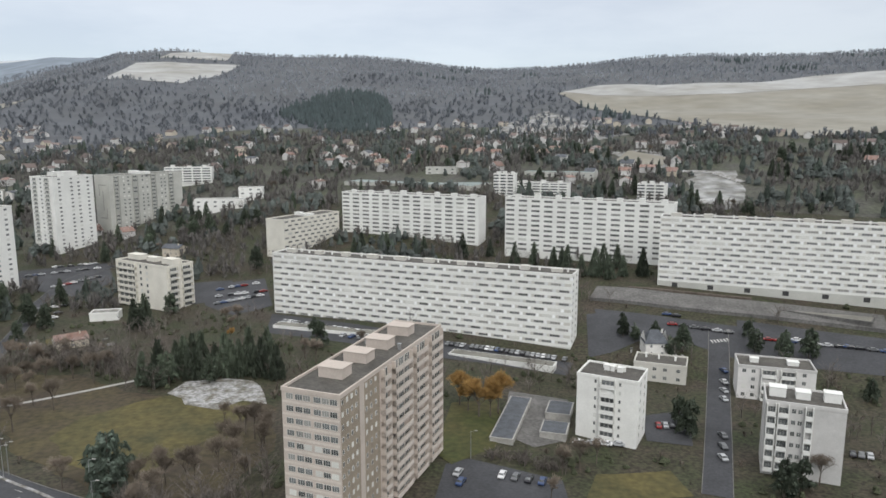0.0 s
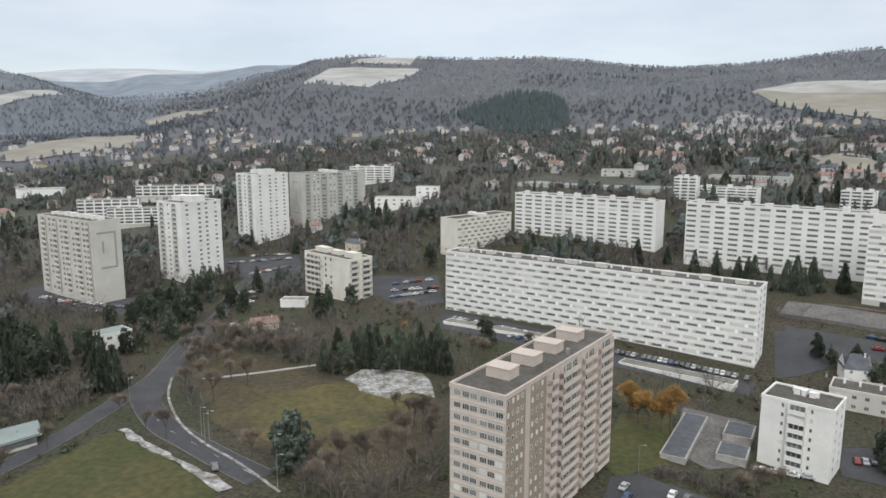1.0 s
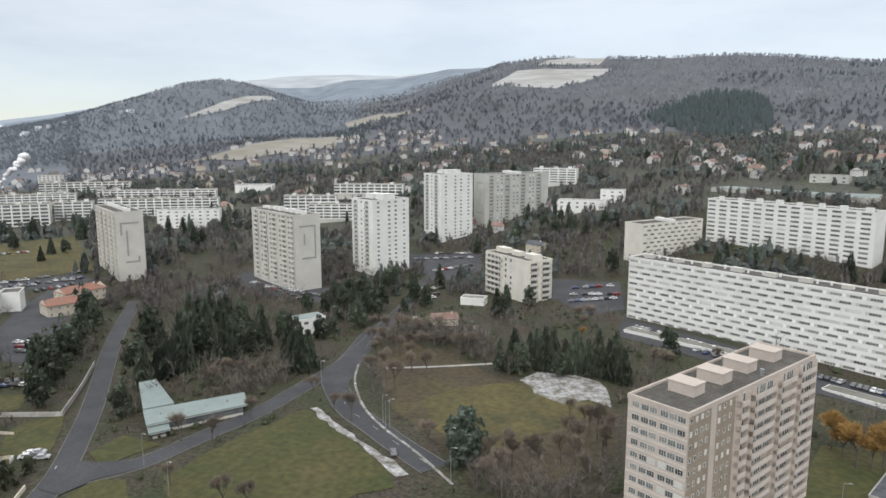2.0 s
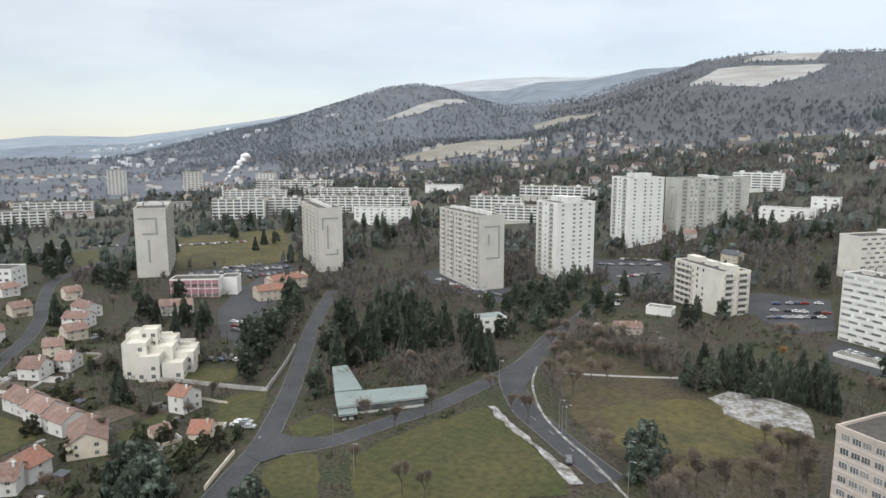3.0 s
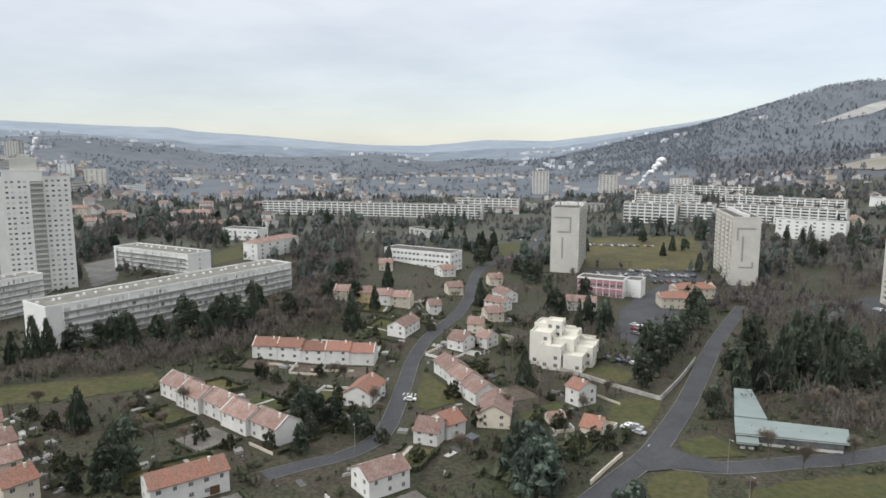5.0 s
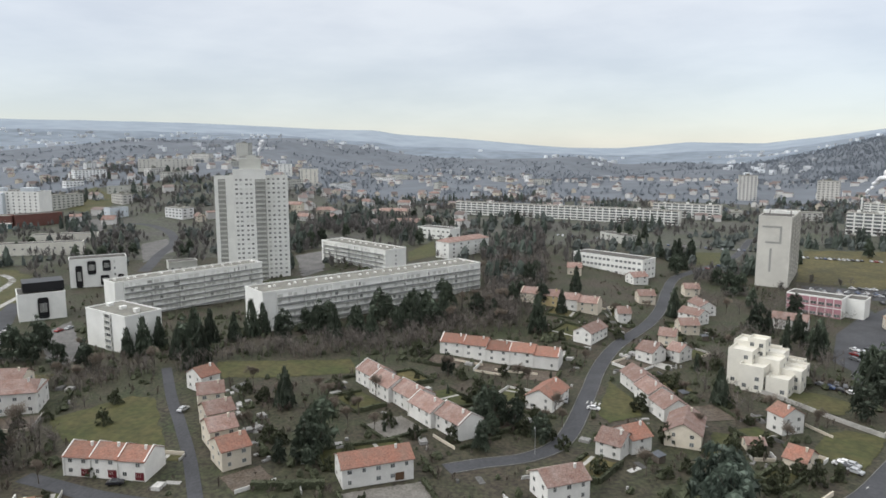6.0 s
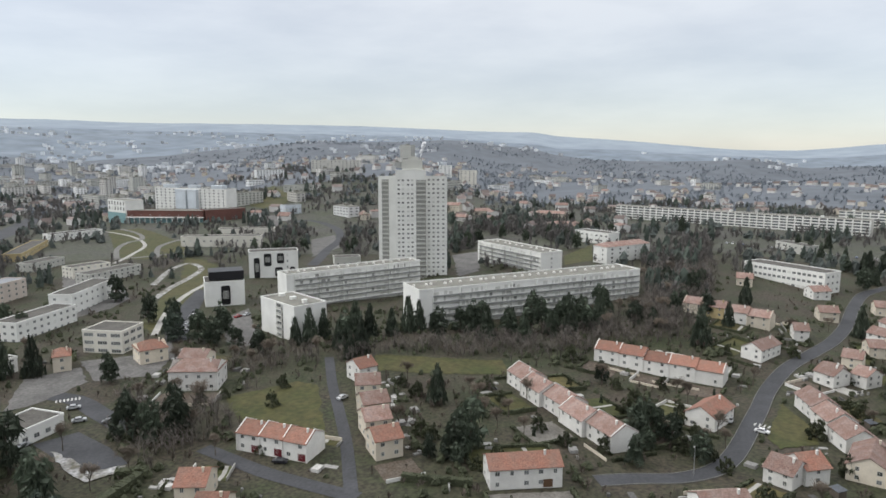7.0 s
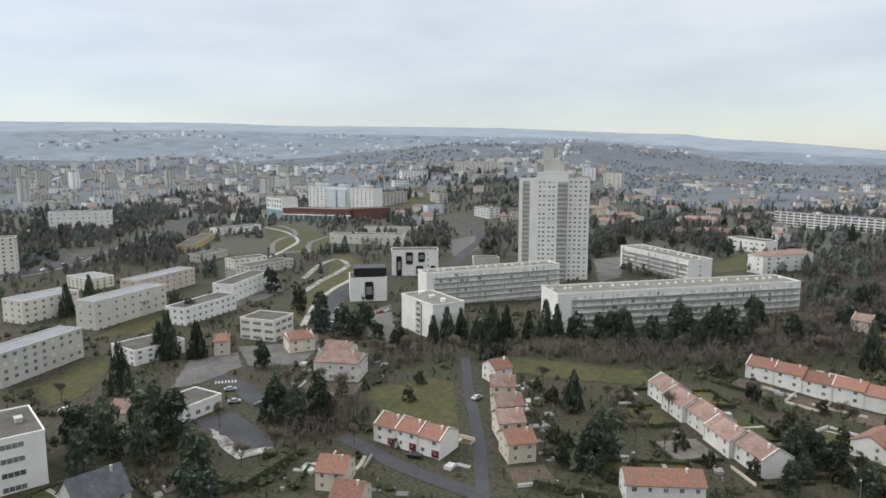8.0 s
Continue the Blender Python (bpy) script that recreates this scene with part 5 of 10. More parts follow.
roof_units(b, 14.3, 54.0, 25.8, 3, WHITE, (5, 3, 1.6))
b = block("white nine-storey apartment block with a balcony column", 52.2, 206.3, 117.2, 18.5, 13.0, 20.8, WHITE, GRAVEL_ROOF, -18.8)
loggias(b, "front", 18.5, 13.0, 20.8, 7, [(0.38, 0.64)], 2.0, WHITE, 1.0, 0.6, None, 1.4)
paired_windows(b, "front", 18.5, 13.0, 20.8, 7, [0.31, 0.71], 2.0, 0.7, 1.1, 1)
paired_windows(b, "right", 18.5, 13.0, 20.8, 7, [0.25, 0.7], 2.0, 1.2)
roof_units(b, 6.0, 13.0, 20.8, 3, WHITE, (1.4, 1.8, 1.5), 0.1)
roof_stacks(b, 8.0, 13.0, 20.8, 4, WHITE, 0.2)
b = block("low beige apartment house with a flat roof", 83.4, 257.3, 111.1, 18.9, 12.0, 7.1, BEIGE, GRAVEL_ROOF, -18.3)
paired_windows(b, "front", 18.9, 12.0, 7.1, 2, [0.15, 0.4, 0.6, 0.85], 0.6, 1.4)
roof_stacks(b, 18.9, 12.0, 7.1, 3, WHITE)
# white wall in a greyer tone: the shade on it is coloured in
b = block("white apartment block with recessed balconies", 99.8, 184.4, 112.3, 19.6, 13.0, 21.0, HILL_WHITE, GRAVEL_ROOF, -18.8)
loggias(b, "front", 19.6, 13.0, 21.0, 6, [(0.02, 0.14), (0.16, 0.30), (0.50, 0.60)], 1.6, WHITE, 1.0, 0.9)
paired_windows(b, "front", 19.6, 13.0, 21.0, 6, [0.36, 0.44], 1.6, 1.1)
roof_units(b, 19.6, 13.0, 21.0, 3, WHITE, (3.5, 3, 2.2))
# greyer wall here too, for shade lying on the white block
b = block("white apartment block with a flat roof and railings", 117.9, 239.2, 107.2, 24.9, 13.0, 12.1, HILL_WHITE, GRAVEL_ROOF, -18.5)
loggias(b, "front", 24.9, 13.0, 12.1, 4, [(0.30, 0.5), (0.55, 0.75)], 0.5, WHITE, 1.0, 0.9)
paired_windows(b, "front", 24.9, 13.0, 12.1, 4, [0.08, 0.2, 0.85], 0.5, 1.3)
roof_units(b, 24.9, 13.0, 12.1, 2, WHITE, (3, 2.4, 1.6))
b = block("pale pink apartment block with pebbledash panels and balconies", -17.4, 165.1, 111.1, 13.9, 56.9, 36.1, PINKISH, GRAVEL_ROOF, -14.7)
pink_block(b, 13.9, 56.9, 36.1)
b = block("white high-rise apartment tower with banded windows", -269.8, 497.2, 115.2, 24.0, 31.0, 53.2, WHITE, GRAVEL_ROOF, -9.1)
paired_windows(b, "right", 24.0, 31.0, 53.2, 18, [0.14, 0.44, 0.62, 0.86], 3.0, 1.9, 1.2, 2)
loggias(b, "front", 24.0, 31.0, 53.2, 18, [(0.1, 0.3), (0.62, 0.82)], 3.0, WHITE, 1.0, 0.5, STONE_GREY, 1.6)
paired_windows(b, "front", 24.0, 31.0, 53.2, 18, [0.46], 3.0, 1.6, 1.2)
roof_units(b, 24.0, 31.0, 53.2, 2, WHITE, (8, 9, 3.2))
b = block("white high-rise apartment tower with banded windows", -259.5, 384.1, 110.2, 24.0, 28.9, 48.2, WHITE, GRAVEL_ROOF, -14.7)
paired_windows(b, "right", 24.0, 28.9, 48.2, 16, [0.14, 0.44, 0.62, 0.86], 3.0, 1.9, 1.2, 2)
loggias(b, "front", 24.0, 28.9, 48.2, 16, [(0.1, 0.3), (0.62, 0.82)], 3.0, WHITE, 1.0, 0.5, STONE_GREY, 1.6)
paired_windows(b, "front", 24.0, 28.9, 48.2, 16, [0.46], 3.0, 1.6, 1.2)
roof_units(b, 24.0, 28.9, 48.2, 2, WHITE, (8, 9, 3.2))
b = block("grey high-rise apartment slab with balcony columns", -240.2, 556.5, 121.6, 17.9, 65.0, 46.2, STONE_GREY, GRAVEL_ROOF, -3.9)
loggias(b, "right", 17.9, 65.0, 46.2, 15, [(0.06, 0.12), (0.30, 0.37), (0.55, 0.62), (0.80, 0.87)], 3.0, STONE_GREY, 1.0, 0.8)
paired_windows(b, "right", 17.9, 65.0, 46.2, 15, [0.19, 0.25, 0.44, 0.50, 0.70, 0.75], 3.0, 1.7, 1.3, 2, 0.0, 0.3)
gable_figure(b, "front", 17.9, 65.0, [(5.0, 14.0, 39.0, 39.8), (5.0, 5.8, 31.0, 39.0), (9.5, 10.3, 20.0, 35.0), (5.0, 14.0, 14.0, 14.8), (13.2, 14.0, 14.8, 22.0)])
roof_units(b, 17.9, 65.0, 46.2, 4, WHITE, (8, 5, 2.0))
b = block("cream eight-storey apartment block with deep balconies", -150.2, 358.2, 121.5, 40.4, 16.3, 23.6, CREAM, GRAVEL_ROOF, -14.9)
loggias(b, "front", 40.4, 16.3, 23.6, 7, [(0.04, 0.42)], 1.5, CREAM, 1.0, 1.2, None, 2.2)
paired_windows(b, "front", 40.4, 16.3, 23.6, 7, [0.5, 0.62], 1.5, 1.6, 1.6)
loggias(b, "right", 40.4, 16.3, 23.6, 7, [(0.08, 0.4), (0.55, 0.92)], 1.5, CREAM, 1.0, 1.0, BEIGE)
roof_units(b, 40.4, 16.3, 23.6, 3, CREAM, (9, 5, 2.4))
roof_stacks(b, 40.4, 16.3, 23.6, 7, CREAM)
b = block("beige apartment tower slab with a relief figure on its gable", -290.3, 325.6, 111.2, 56.0, 16.6, 44.3, BEIGE, GRAVEL_ROOF, -15.1)
loggias(b, "front", 56.0, 16.6, 44.3, 14, [(0.08, 0.16), (0.30, 0.38), (0.52, 0.60), (0.74, 0.82), (0.93, 0.985)], 3.0, BEIGE, 1.0, 0.8, CREAM)
paired_windows(b, "front", 56.0, 16.6, 44.3, 14, [0.23, 0.45, 0.67, 0.87], 3.0, 1.8, 1.3)
gable_figure(b, "right", 56.0, 16.6, [(3.0, 13.6, 37.4, 38.4), (12.6, 13.6, 18.6, 37.4), (4.2, 12.6, 18.6, 19.6), (5.6, 6.6, 27.0, 33.5)])
roof_units(b, 56.0, 16.6, 44.3, 8, WHITE, (3, 3, 1.8))
b = block("beige apartment tower slab with a relief figure on its gable", -401.4, 293.2, 114.0, 56.0, 16.2, 42.6, BEIGE, GRAVEL_ROOF, -14.4)
loggias(b, "front", 56.0, 16.2, 42.6, 14, [(0.08, 0.16), (0.30, 0.38), (0.52, 0.60), (0.74, 0.82), (0.93, 0.985)], 3.0, BEIGE, 1.0, 0.8, CREAM)
paired_windows(b, "front", 56.0, 16.2, 42.6, 14, [0.23, 0.45, 0.67, 0.87], 3.0, 1.8, 1.3)
gable_figure(b, "right", 56.0, 16.2, [(2.4, 13.4, 35.4, 36.5), (2.4, 3.5, 28.5, 35.4), (5.6, 6.7, 15.5, 31.5), (4.4, 13.0, 11.2, 12.3), (11.9, 13.0, 12.3, 15.2)])
roof_units(b, 56.0, 16.2, 42.6, 8, WHITE, (3, 3, 1.8))
b = block("beige apartment tower slab with a relief figure on its gable", -454.7, 198.3, 29.2, 18.5, 50.0, 43.2, BEIGE, GRAVEL_ROOF, -12.4)
gable_figure(b, "front", 18.5, 50.0, [(2.2, 13.4, 36.6, 37.8), (12.2, 13.4, 28.2, 36.6), (4.4, 13.4, 27.0, 28.2), (7.2, 8.4, 9.5, 24.0)])
loggias(b, "right", 18.5, 50.0, 43.2, 14, [(0.05, 0.15), (0.35, 0.45), (0.62, 0.72), (0.88, 0.97)], 3.0, BEIGE, 1.0, 1.0, CREAM)
roof_units(b, 18.5, 50.0, 43.2, 6, WHITE, (3, 3, 1.8))
b = block("long five-storey white apartment slab with continuous balconies", -350.2, -47.6, 49.4, 19.2, 127.6, 19.7, WHITE, PALE_ROOF, -10.3)
galleries(b, "right", 19.2, 127.6, 19.7, 5, 4.5)
ground_floor(b, 19.2, 127.6)
roof_caps(b, 19.2, 127.6, 19.7, 26)
b = block("six-storey white apartment slab with continuous balconies", -359.8, -146.7, 40.5, 12.6, 81.4, 19.1, WHITE, PALE_ROOF, -10.6)
galleries(b, "right", 12.6, 81.4, 19.1, 6, 2.0)
roof_caps(b, 12.6, 81.4, 19.1, 14)
b = block("white stair-fronted apartment block with a pale flat roof", -279.9, -141.7, 32.2, 28.7, 16.0, 16.4, WHITE, PALE_ROOF, -9.2, "apartment_building", "", 0.5)
loggias(b, "front", 28.7, 16.0, 16.4, 6, [(0.50, 0.66)], 1.0, WHITE, 1.0, 0.5, STONE_GREY, 1.2)
roof_units(b, 28.7, 16.0, 16.4, 3, WHITE, (2, 2, 1.2))
high_rise(-436.5, -136.3, -11.5)
b = block("low white apartment slab with continuous balconies", -473.6, -72.3, 42.5, 69.2, 17.8, 14.7, WHITE, PALE_ROOF, -7.9)
galleries(b, "front", 69.2, 17.8, 14.7, 5, 1.0)
paired_windows(b, "right", 69.2, 17.8, 14.7, 5, [0.5], 1.0, 1.2)
roof_caps(b, 69.2, 17.8, 14.7, 10)
b = block("white four-storey block with a brick-red pitched roof", -498.2, -3.9, 43.3, 12.7, 40.9, 11.8, WHITE, OLD_TILES, -5.1)
paired_windows(b, "right", 12.7, 40.9, 11.8, 4, [0.12, 0.3, 0.48, 0.66, 0.84], 0.8, 1.6)
paired_windows(b, "front", 12.7, 40.9, 11.8, 3, [0.7], 2.5, 1.2)
low_pitched_roof(b, 12.7, 40.9, 11.8)
b = block("white three-storey school with window bands", -458.7, 95.0, 43.5, 51.8, 15.5, 12.8, WHITE, GRAVEL_ROOF, -9.9, "apartment_building", "", 0.5)
paired_windows(b, "front", 51.8, 15.5, 12.8, 3, [0.04, 0.1, 0.16, 0.22, 0.28, 0.34, 0.4, 0.46, 0.52, 0.58, 0.64, 0.7, 0.76, 0.82, 0.88, 0.95], 1.5, 2.2, 1.5, 2)
paired_windows(b, "right", 51.8, 15.5, 12.8, 3, [0.2, 0.5, 0.8], 1.5, 1.8)

# ---- lower blocks ----
b = block("white office block with dark ribbon windows", -98.7, -181.4, -66.0, 36.1, 22.0, 15.3, WHITE, GRAVEL_ROOF, -11.9, "apartment_building", "", 0.5)
strip_windows(b, "front", 36.1, 22.0, 15.3, 4, 0.6, 6.5, 5.4, 1.5, 0.0, 4)
strip_windows(b, "right", 36.1, 22.0, 15.3, 4, 0.6, 6.5, 5.4, 1.5, 0.0, 4)
roof_units(b, 36.1, 22.0, 15.3, 5, STONE_GREY, (2, 2, 1))
b = block("grey five-storey apartment slab", -165.3, -252.7, -101.0, 38.1, 11.0, 11.9, STONE_GREY, ZINC, -9.6, "apartment_building", "", 0.5)
paired_windows(b, "front", 38.1, 11.0, 11.9, 4, [(i + 0.5) / 9 for i in range(9)], 1.0, 1.6, 1.35, 2, 0.0, 0.3)
paired_windows(b, "right", 38.1, 11.0, 11.9, 4, [(i + 0.5) / 2 for i in range(2)], 1.0, 1.4, 1.2)
b = block("yellowish four-storey apartment slab", -222.2, -332.2, -0.6, 15.3, 30.0, 12.4, CREAM, ZINC, -11.2, "apartment_building", "", 0.5)
paired_windows(b, "front", 15.3, 30.0, 12.4, 4, [(i + 0.5) / 3 for i in range(3)], 0.6, 1.5, 1.2)
paired_windows(b, "right", 15.3, 30.0, 12.4, 4, [(i + 0.5) / 7 for i in range(7)], 0.6, 1.5, 1.2)
b = block("cream four-storey apartment slab", -281.2, -374.5, 7.1, 22.3, 16.6, 8.2, CREAM, ZINC, -10.6, "apartment_building", "", 0.5)
paired_windows(b, "front", 22.3, 16.6, 8.2, 4, [(i + 0.5) / 5 for i in range(5)], 0.6, 1.5, 1.2)
paired_windows(b, "right", 22.3, 16.6, 8.2, 4, [(i + 0.5) / 4 for i in range(4)], 0.6, 1.5, 1.2)
b = block("brownish four-storey apartment slab", -236.5, -290.5, -5.6, 12.0, 45.2, 15.0, BEIGE, ZINC, -11.2, "apartment_building", "", 0.5)
paired_windows(b, "front", 12.0, 45.2, 15.0, 4, [(i + 0.5) / 2 for i in range(2)], 0.6, 1.5, 1.2)
paired_windows(b, "right", 12.0, 45.2, 15.0, 4, [(i + 0.5) / 9 for i in range(9)], 0.6, 1.5, 1.2)
b = block("pinkish four-storey apartment slab", -290.1, -326.3, -6.1, 12.0, 46.5, 12.2, PINKISH, ZINC, -10.8, "apartment_building", "", 0.5)
paired_windows(b, "front", 12.0, 46.5, 12.2, 4, [(i + 0.5) / 2 for i in range(2)], 0.6, 1.5, 1.2)
paired_windows(b, "right", 12.0, 46.5, 12.2, 4, [(i + 0.5) / 9 for i in range(9)], 0.6, 1.5, 1.2)
b = block("white three-storey apartment block", -255.7, -257.9, -4.2, 12.0, 36.8, 9.7, WHITE, GRAVEL_ROOF, -10.5, "apartment_building", "", 0.5)
paired_windows(b, "front", 12.0, 36.8, 9.7, 3, [(i + 0.5) / 3 for i in range(3)], 0.6, 1.5, 1.2)
paired_windows(b, "right", 12.0, 36.8, 9.7, 3, [(i + 0.5) / 9 for i in range(9)], 0.6, 1.5, 1.2)
b = block("white three-storey apartment block", -304.4, -276.0, -14.3, 12.0, 43.9, 11.7, WHITE, GRAVEL_ROOF, -10.5, "apartment_building", "", 0.5)
paired_windows(b, "front", 12.0, 43.9, 11.7, 3, [(i + 0.5) / 2 for i in range(2)], 0.6, 1.5, 1.2)
paired_windows(b, "right", 12.0, 43.9, 11.7, 3, [(i + 0.5) / 8 for i in range(8)], 0.6, 1.5, 1.2)
b = block("white three-storey apartment block", -197.1, -227.7, 9.6, 16.8, 21.7, 7.2, WHITE, GRAVEL_ROOF, -10.6, "apartment_building", "", 0.5)
paired_windows(b, "front", 16.8, 21.7, 7.2, 3, [(i + 0.5) / 4 for i in range(4)], 0.6, 1.5, 1.2)
paired_windows(b, "right", 16.8, 21.7, 7.2, 3, [(i + 0.5) / 5 for i in range(5)], 0.6, 1.5, 1.2)
b = block("white three-storey office block with flat roof", -241.0, -204.0, -6.0, 17.5, 15.0, 10.2, CREAM, GRAVEL_ROOF, -9.8, "apartment_building", "", 0.5)
paired_windows(b, "front", 17.5, 15.0, 10.2, 3, [0.16, 0.5, 0.84], 0.6, 4.2, 1.5, 4)
paired_windows(b, "right", 17.5, 15.0, 10.2, 3, [0.2, 0.5, 0.8], 0.6, 3.2, 1.5, 3)
b = block("low white shop with a flat roof", -161.0, -167.5, -86.0, 15.2, 12.5, 4.9, WHITE, GRAVEL_ROOF, -10.0, "apartment_building", "", 0.5)
paired_windows(b, "front", 15.2, 12.5, 4.9, 1, [(i + 0.5) / 4 for i in range(4)], 0.6, 1.8, 1.4)
paired_windows(b, "right", 15.2, 12.5, 4.9, 1, [0.25, 0.6], 0.6, 1.5, 1.2)
b = block("cream apartment tower with a flat roof", -283.1, -464.0, -50.2, 17.9, 12.0, 24.9, CREAM, GRAVEL_ROOF, -9.4, "apartment_building", "", 0.5)
paired_windows(b, "front", 17.9, 12.0, 24.9, 9, [(i + 0.5) / 4 for i in range(4)], 0.6, 1.5, 1.2)
paired_windows(b, "right", 17.9, 12.0, 24.9, 9, [(i + 0.5) / 3 for i in range(3)], 0.6, 1.5, 1.2)
b = block("pale curved apartment slab", -452.9, -615.4, -43.8, 54.5, 12.0, 20.0, WHITE, GRAVEL_ROOF, -7.1, "apartment_building", "", 0.5)
paired_windows(b, "front", 54.5, 12.0, 20.0, 5, [(i + 0.5) / 10 for i in range(10)], 0.6, 1.5, 1.2)
paired_windows(b, "right", 54.5, 12.0, 20.0, 5, [(i + 0.5) / 2 for i in range(2)], 0.6, 1.5, 1.2)
b = block("white low office with a flat roof", -502.4, -465.1, 14.7, 12.0, 46.9, 7.4, WHITE, GRAVEL_ROOF, -6.7, "apartment_building", "", 0.5)
paired_windows(b, "front", 12.0, 46.9, 7.4, 2, [(i + 0.5) / 2 for i in range(2)], 0.6, 1.5, 1.2)
paired_windows(b, "right", 12.0, 46.9, 7.4, 2, [(i + 0.5) / 9 for i in range(9)], 0.6, 1.5, 1.2)
b = block("ochre office building with a flat roof", -426.9, -437.9, -31.9, 12.0, 76.8, 8.3, OCHRE, GRAVEL_ROOF, -9.4, "apartment_building", "", 0.5)
paired_windows(b, "front", 12.0, 76.8, 8.3, 2, [(i + 0.5) / 2 for i in range(2)], 0.6, 1.5, 1.2)
paired_windows(b, "right", 12.0, 76.8, 8.3, 2, [(i + 0.5) / 15 for i in range(15)], 0.6, 1.5, 1.2)
b = block("pale three-storey block with a flat roof", -371.1, -333.9, 18.0, 12.0, 25.3, 8.1, CREAM, GRAVEL_ROOF, -8.9, "apartment_building", "", 0.5)
paired_windows(b, "front", 12.0, 25.3, 8.1, 3, [(i + 0.5) / 3 for i in range(3)], 0.6, 1.5, 1.2)
paired_windows(b, "right", 12.0, 25.3, 8.1, 3, [(i + 0.5) / 6 for i in range(6)], 0.6, 1.5, 1.2)
b = block("pale three-storey block with a flat roof", -366.6, -312.9, 6.9, 12.0, 39.4, 7.7, STONE_GREY, GRAVEL_ROOF, -9.7, "apartment_building", "", 0.5)
paired_windows(b, "front", 12.0, 39.4, 7.7, 3, [(i + 0.5) / 3 for i in range(3)], 0.6, 1.5, 1.2)
paired_windows(b, "right", 12.0, 39.4, 7.7, 3, [(i + 0.5) / 9 for i in range(9)], 0.6, 1.5, 1.2)
b = block("grey low block with a flat roof", -381.7, -380.1, -4.9, 12.0, 29.6, 6.9, STONE_GREY, GRAVEL_ROOF, -8.7, "apartment_building", "", 0.5)
paired_windows(b, "front", 12.0, 29.6, 6.9, 2, [(i + 0.5) / 3 for i in range(3)], 0.6, 1.5, 1.2)
paired_windows(b, "right", 12.0, 29.6, 6.9, 2, [(i + 0.5) / 7 for i in range(7)], 0.6, 1.5, 1.2)
b = block("cream long institute building", -510.2, -324.0, -21.4, 63.5, 12.0, 10.7, CREAM, GRAVEL_ROOF, -9.7, "apartment_building", "", 0.5)
paired_windows(b, "front", 63.5, 12.0, 10.7, 2, [(i + 0.5) / 12 for i in range(12)], 0.6, 1.5, 1.2)
paired_windows(b, "right", 63.5, 12.0, 10.7, 2, [(i + 0.5) / 2 for i in range(2)], 0.6, 1.5, 1.2)
b = block("white institute building with a flat roof", -578.4, -341.4, -20.4, 49.9, 12.0, 6.7, CREAM, GRAVEL_ROOF, -7.8, "apartment_building", "", 0.5)
paired_windows(b, "front", 49.9, 12.0, 6.7, 1, [(i + 0.5) / 9 for i in range(9)], 0.6, 1.5, 1.2)
paired_windows(b, "right", 49.9, 12.0, 6.7, 1, [(i + 0.5) / 2 for i in range(2)], 0.6, 1.5, 1.2)
b = block("small white cubic office", -706.3, -362.4, 29.4, 10.3, 20.5, 12.2, PALE_BLUE, GRAVEL_ROOF, -2.5, "apartment_building", "", 0.5)
paired_windows(b, "front", 10.3, 20.5, 12.2, 2, [(i + 0.5) / 2 for i in range(2)], 0.6, 1.5, 1.2)
paired_windows(b, "right", 10.3, 20.5, 12.2, 2, [(i + 0.5) / 5 for i in range(5)], 0.6, 1.5, 1.2)
b = block("grey flat-roofed hall with a flat roof", -474.2, -198.4, -30.2, 18.8, 12.0, 6.4, STONE_GREY, GRAVEL_ROOF, -11.9, "apartment_building", "", 0.5)
paired_windows(b, "front", 18.8, 12.0, 6.4, 1, [(i + 0.5) / 4 for i in range(4)], 0.6, 1.5, 1.2)
paired_windows(b, "right", 18.8, 12.0, 6.4, 1, [(i + 0.5) / 3 for i in range(3)], 0.6, 1.5, 1.2)
# the hospital
b = block("white hospital wing with rows of dark windows", -703.9, -480.9, 6.6, 101.0, 18.0, 31.0, WHITE, GRAVEL_ROOF, -4.5, "hospital", "", 0.5)
paired_windows(b, "front", 101.0, 18.0, 31.0, 7, [0.03 + 0.062 * i for i in range(16)], 8.0, 1.9, 1.5)
for c, w in ((0.40, 15), (0.56, 12)):
    bm = bmesh.new()
    add_box(bm, -w / 2, w / 2, -4.0, 0.01, 0, 30.0)
    part("stair_tower", bm, PALE_BLUE, b, "pale blue glazed stair tower").matrix_local = on_face("front", 101.0, 18.0, c * 101, 0)
roof_units(b, 101.0, 18.0, 31.0, 3, PALE_BLUE, (16, 8, 4))
b = block("brick-red hospital podium above a teal colonnade", -637.2, -467.5, -12.6, 80.0, 20.0, 12.5, BRICK_RED, PALE_ROOF, -5.0, "hospital", "", 0.5)
strip_windows(b, "front", 80.0, 20.0, 12.5, 1, 7.0, 10, 1.2, 0.8, 0.0, 1)
podium_front(b, 80.0, 20.0)
b = block("brick-red hospital entrance block", -658.7, -417.1, -53.2, 42.0, 16.0, 12.0, BRICK_RED, GRAVEL_ROOF, -4.0, "hospital", "", 0.5)
b = block("white hospital laboratory on a teal base", -634.9, -519.0, 22.2, 36.0, 20.0, 24.0, WHITE, PALE_ROOF, -6.5, "hospital", "", 0.5)
paired_windows(b, "front", 36.0, 20.0, 24.0, 2, [0.1 + 0.16 * i for i in range(6)], 13.0, 2.2, 3.4, 1)
bm = bmesh.new()
add_box(bm, 0.2, 35.8, -0.5, 0.01, -3, 11.5)
part("teal_base", bm, TEAL, b, "teal clad lower storeys").matrix_local = on_face("front", 36.0, 20.0, 0, 0)
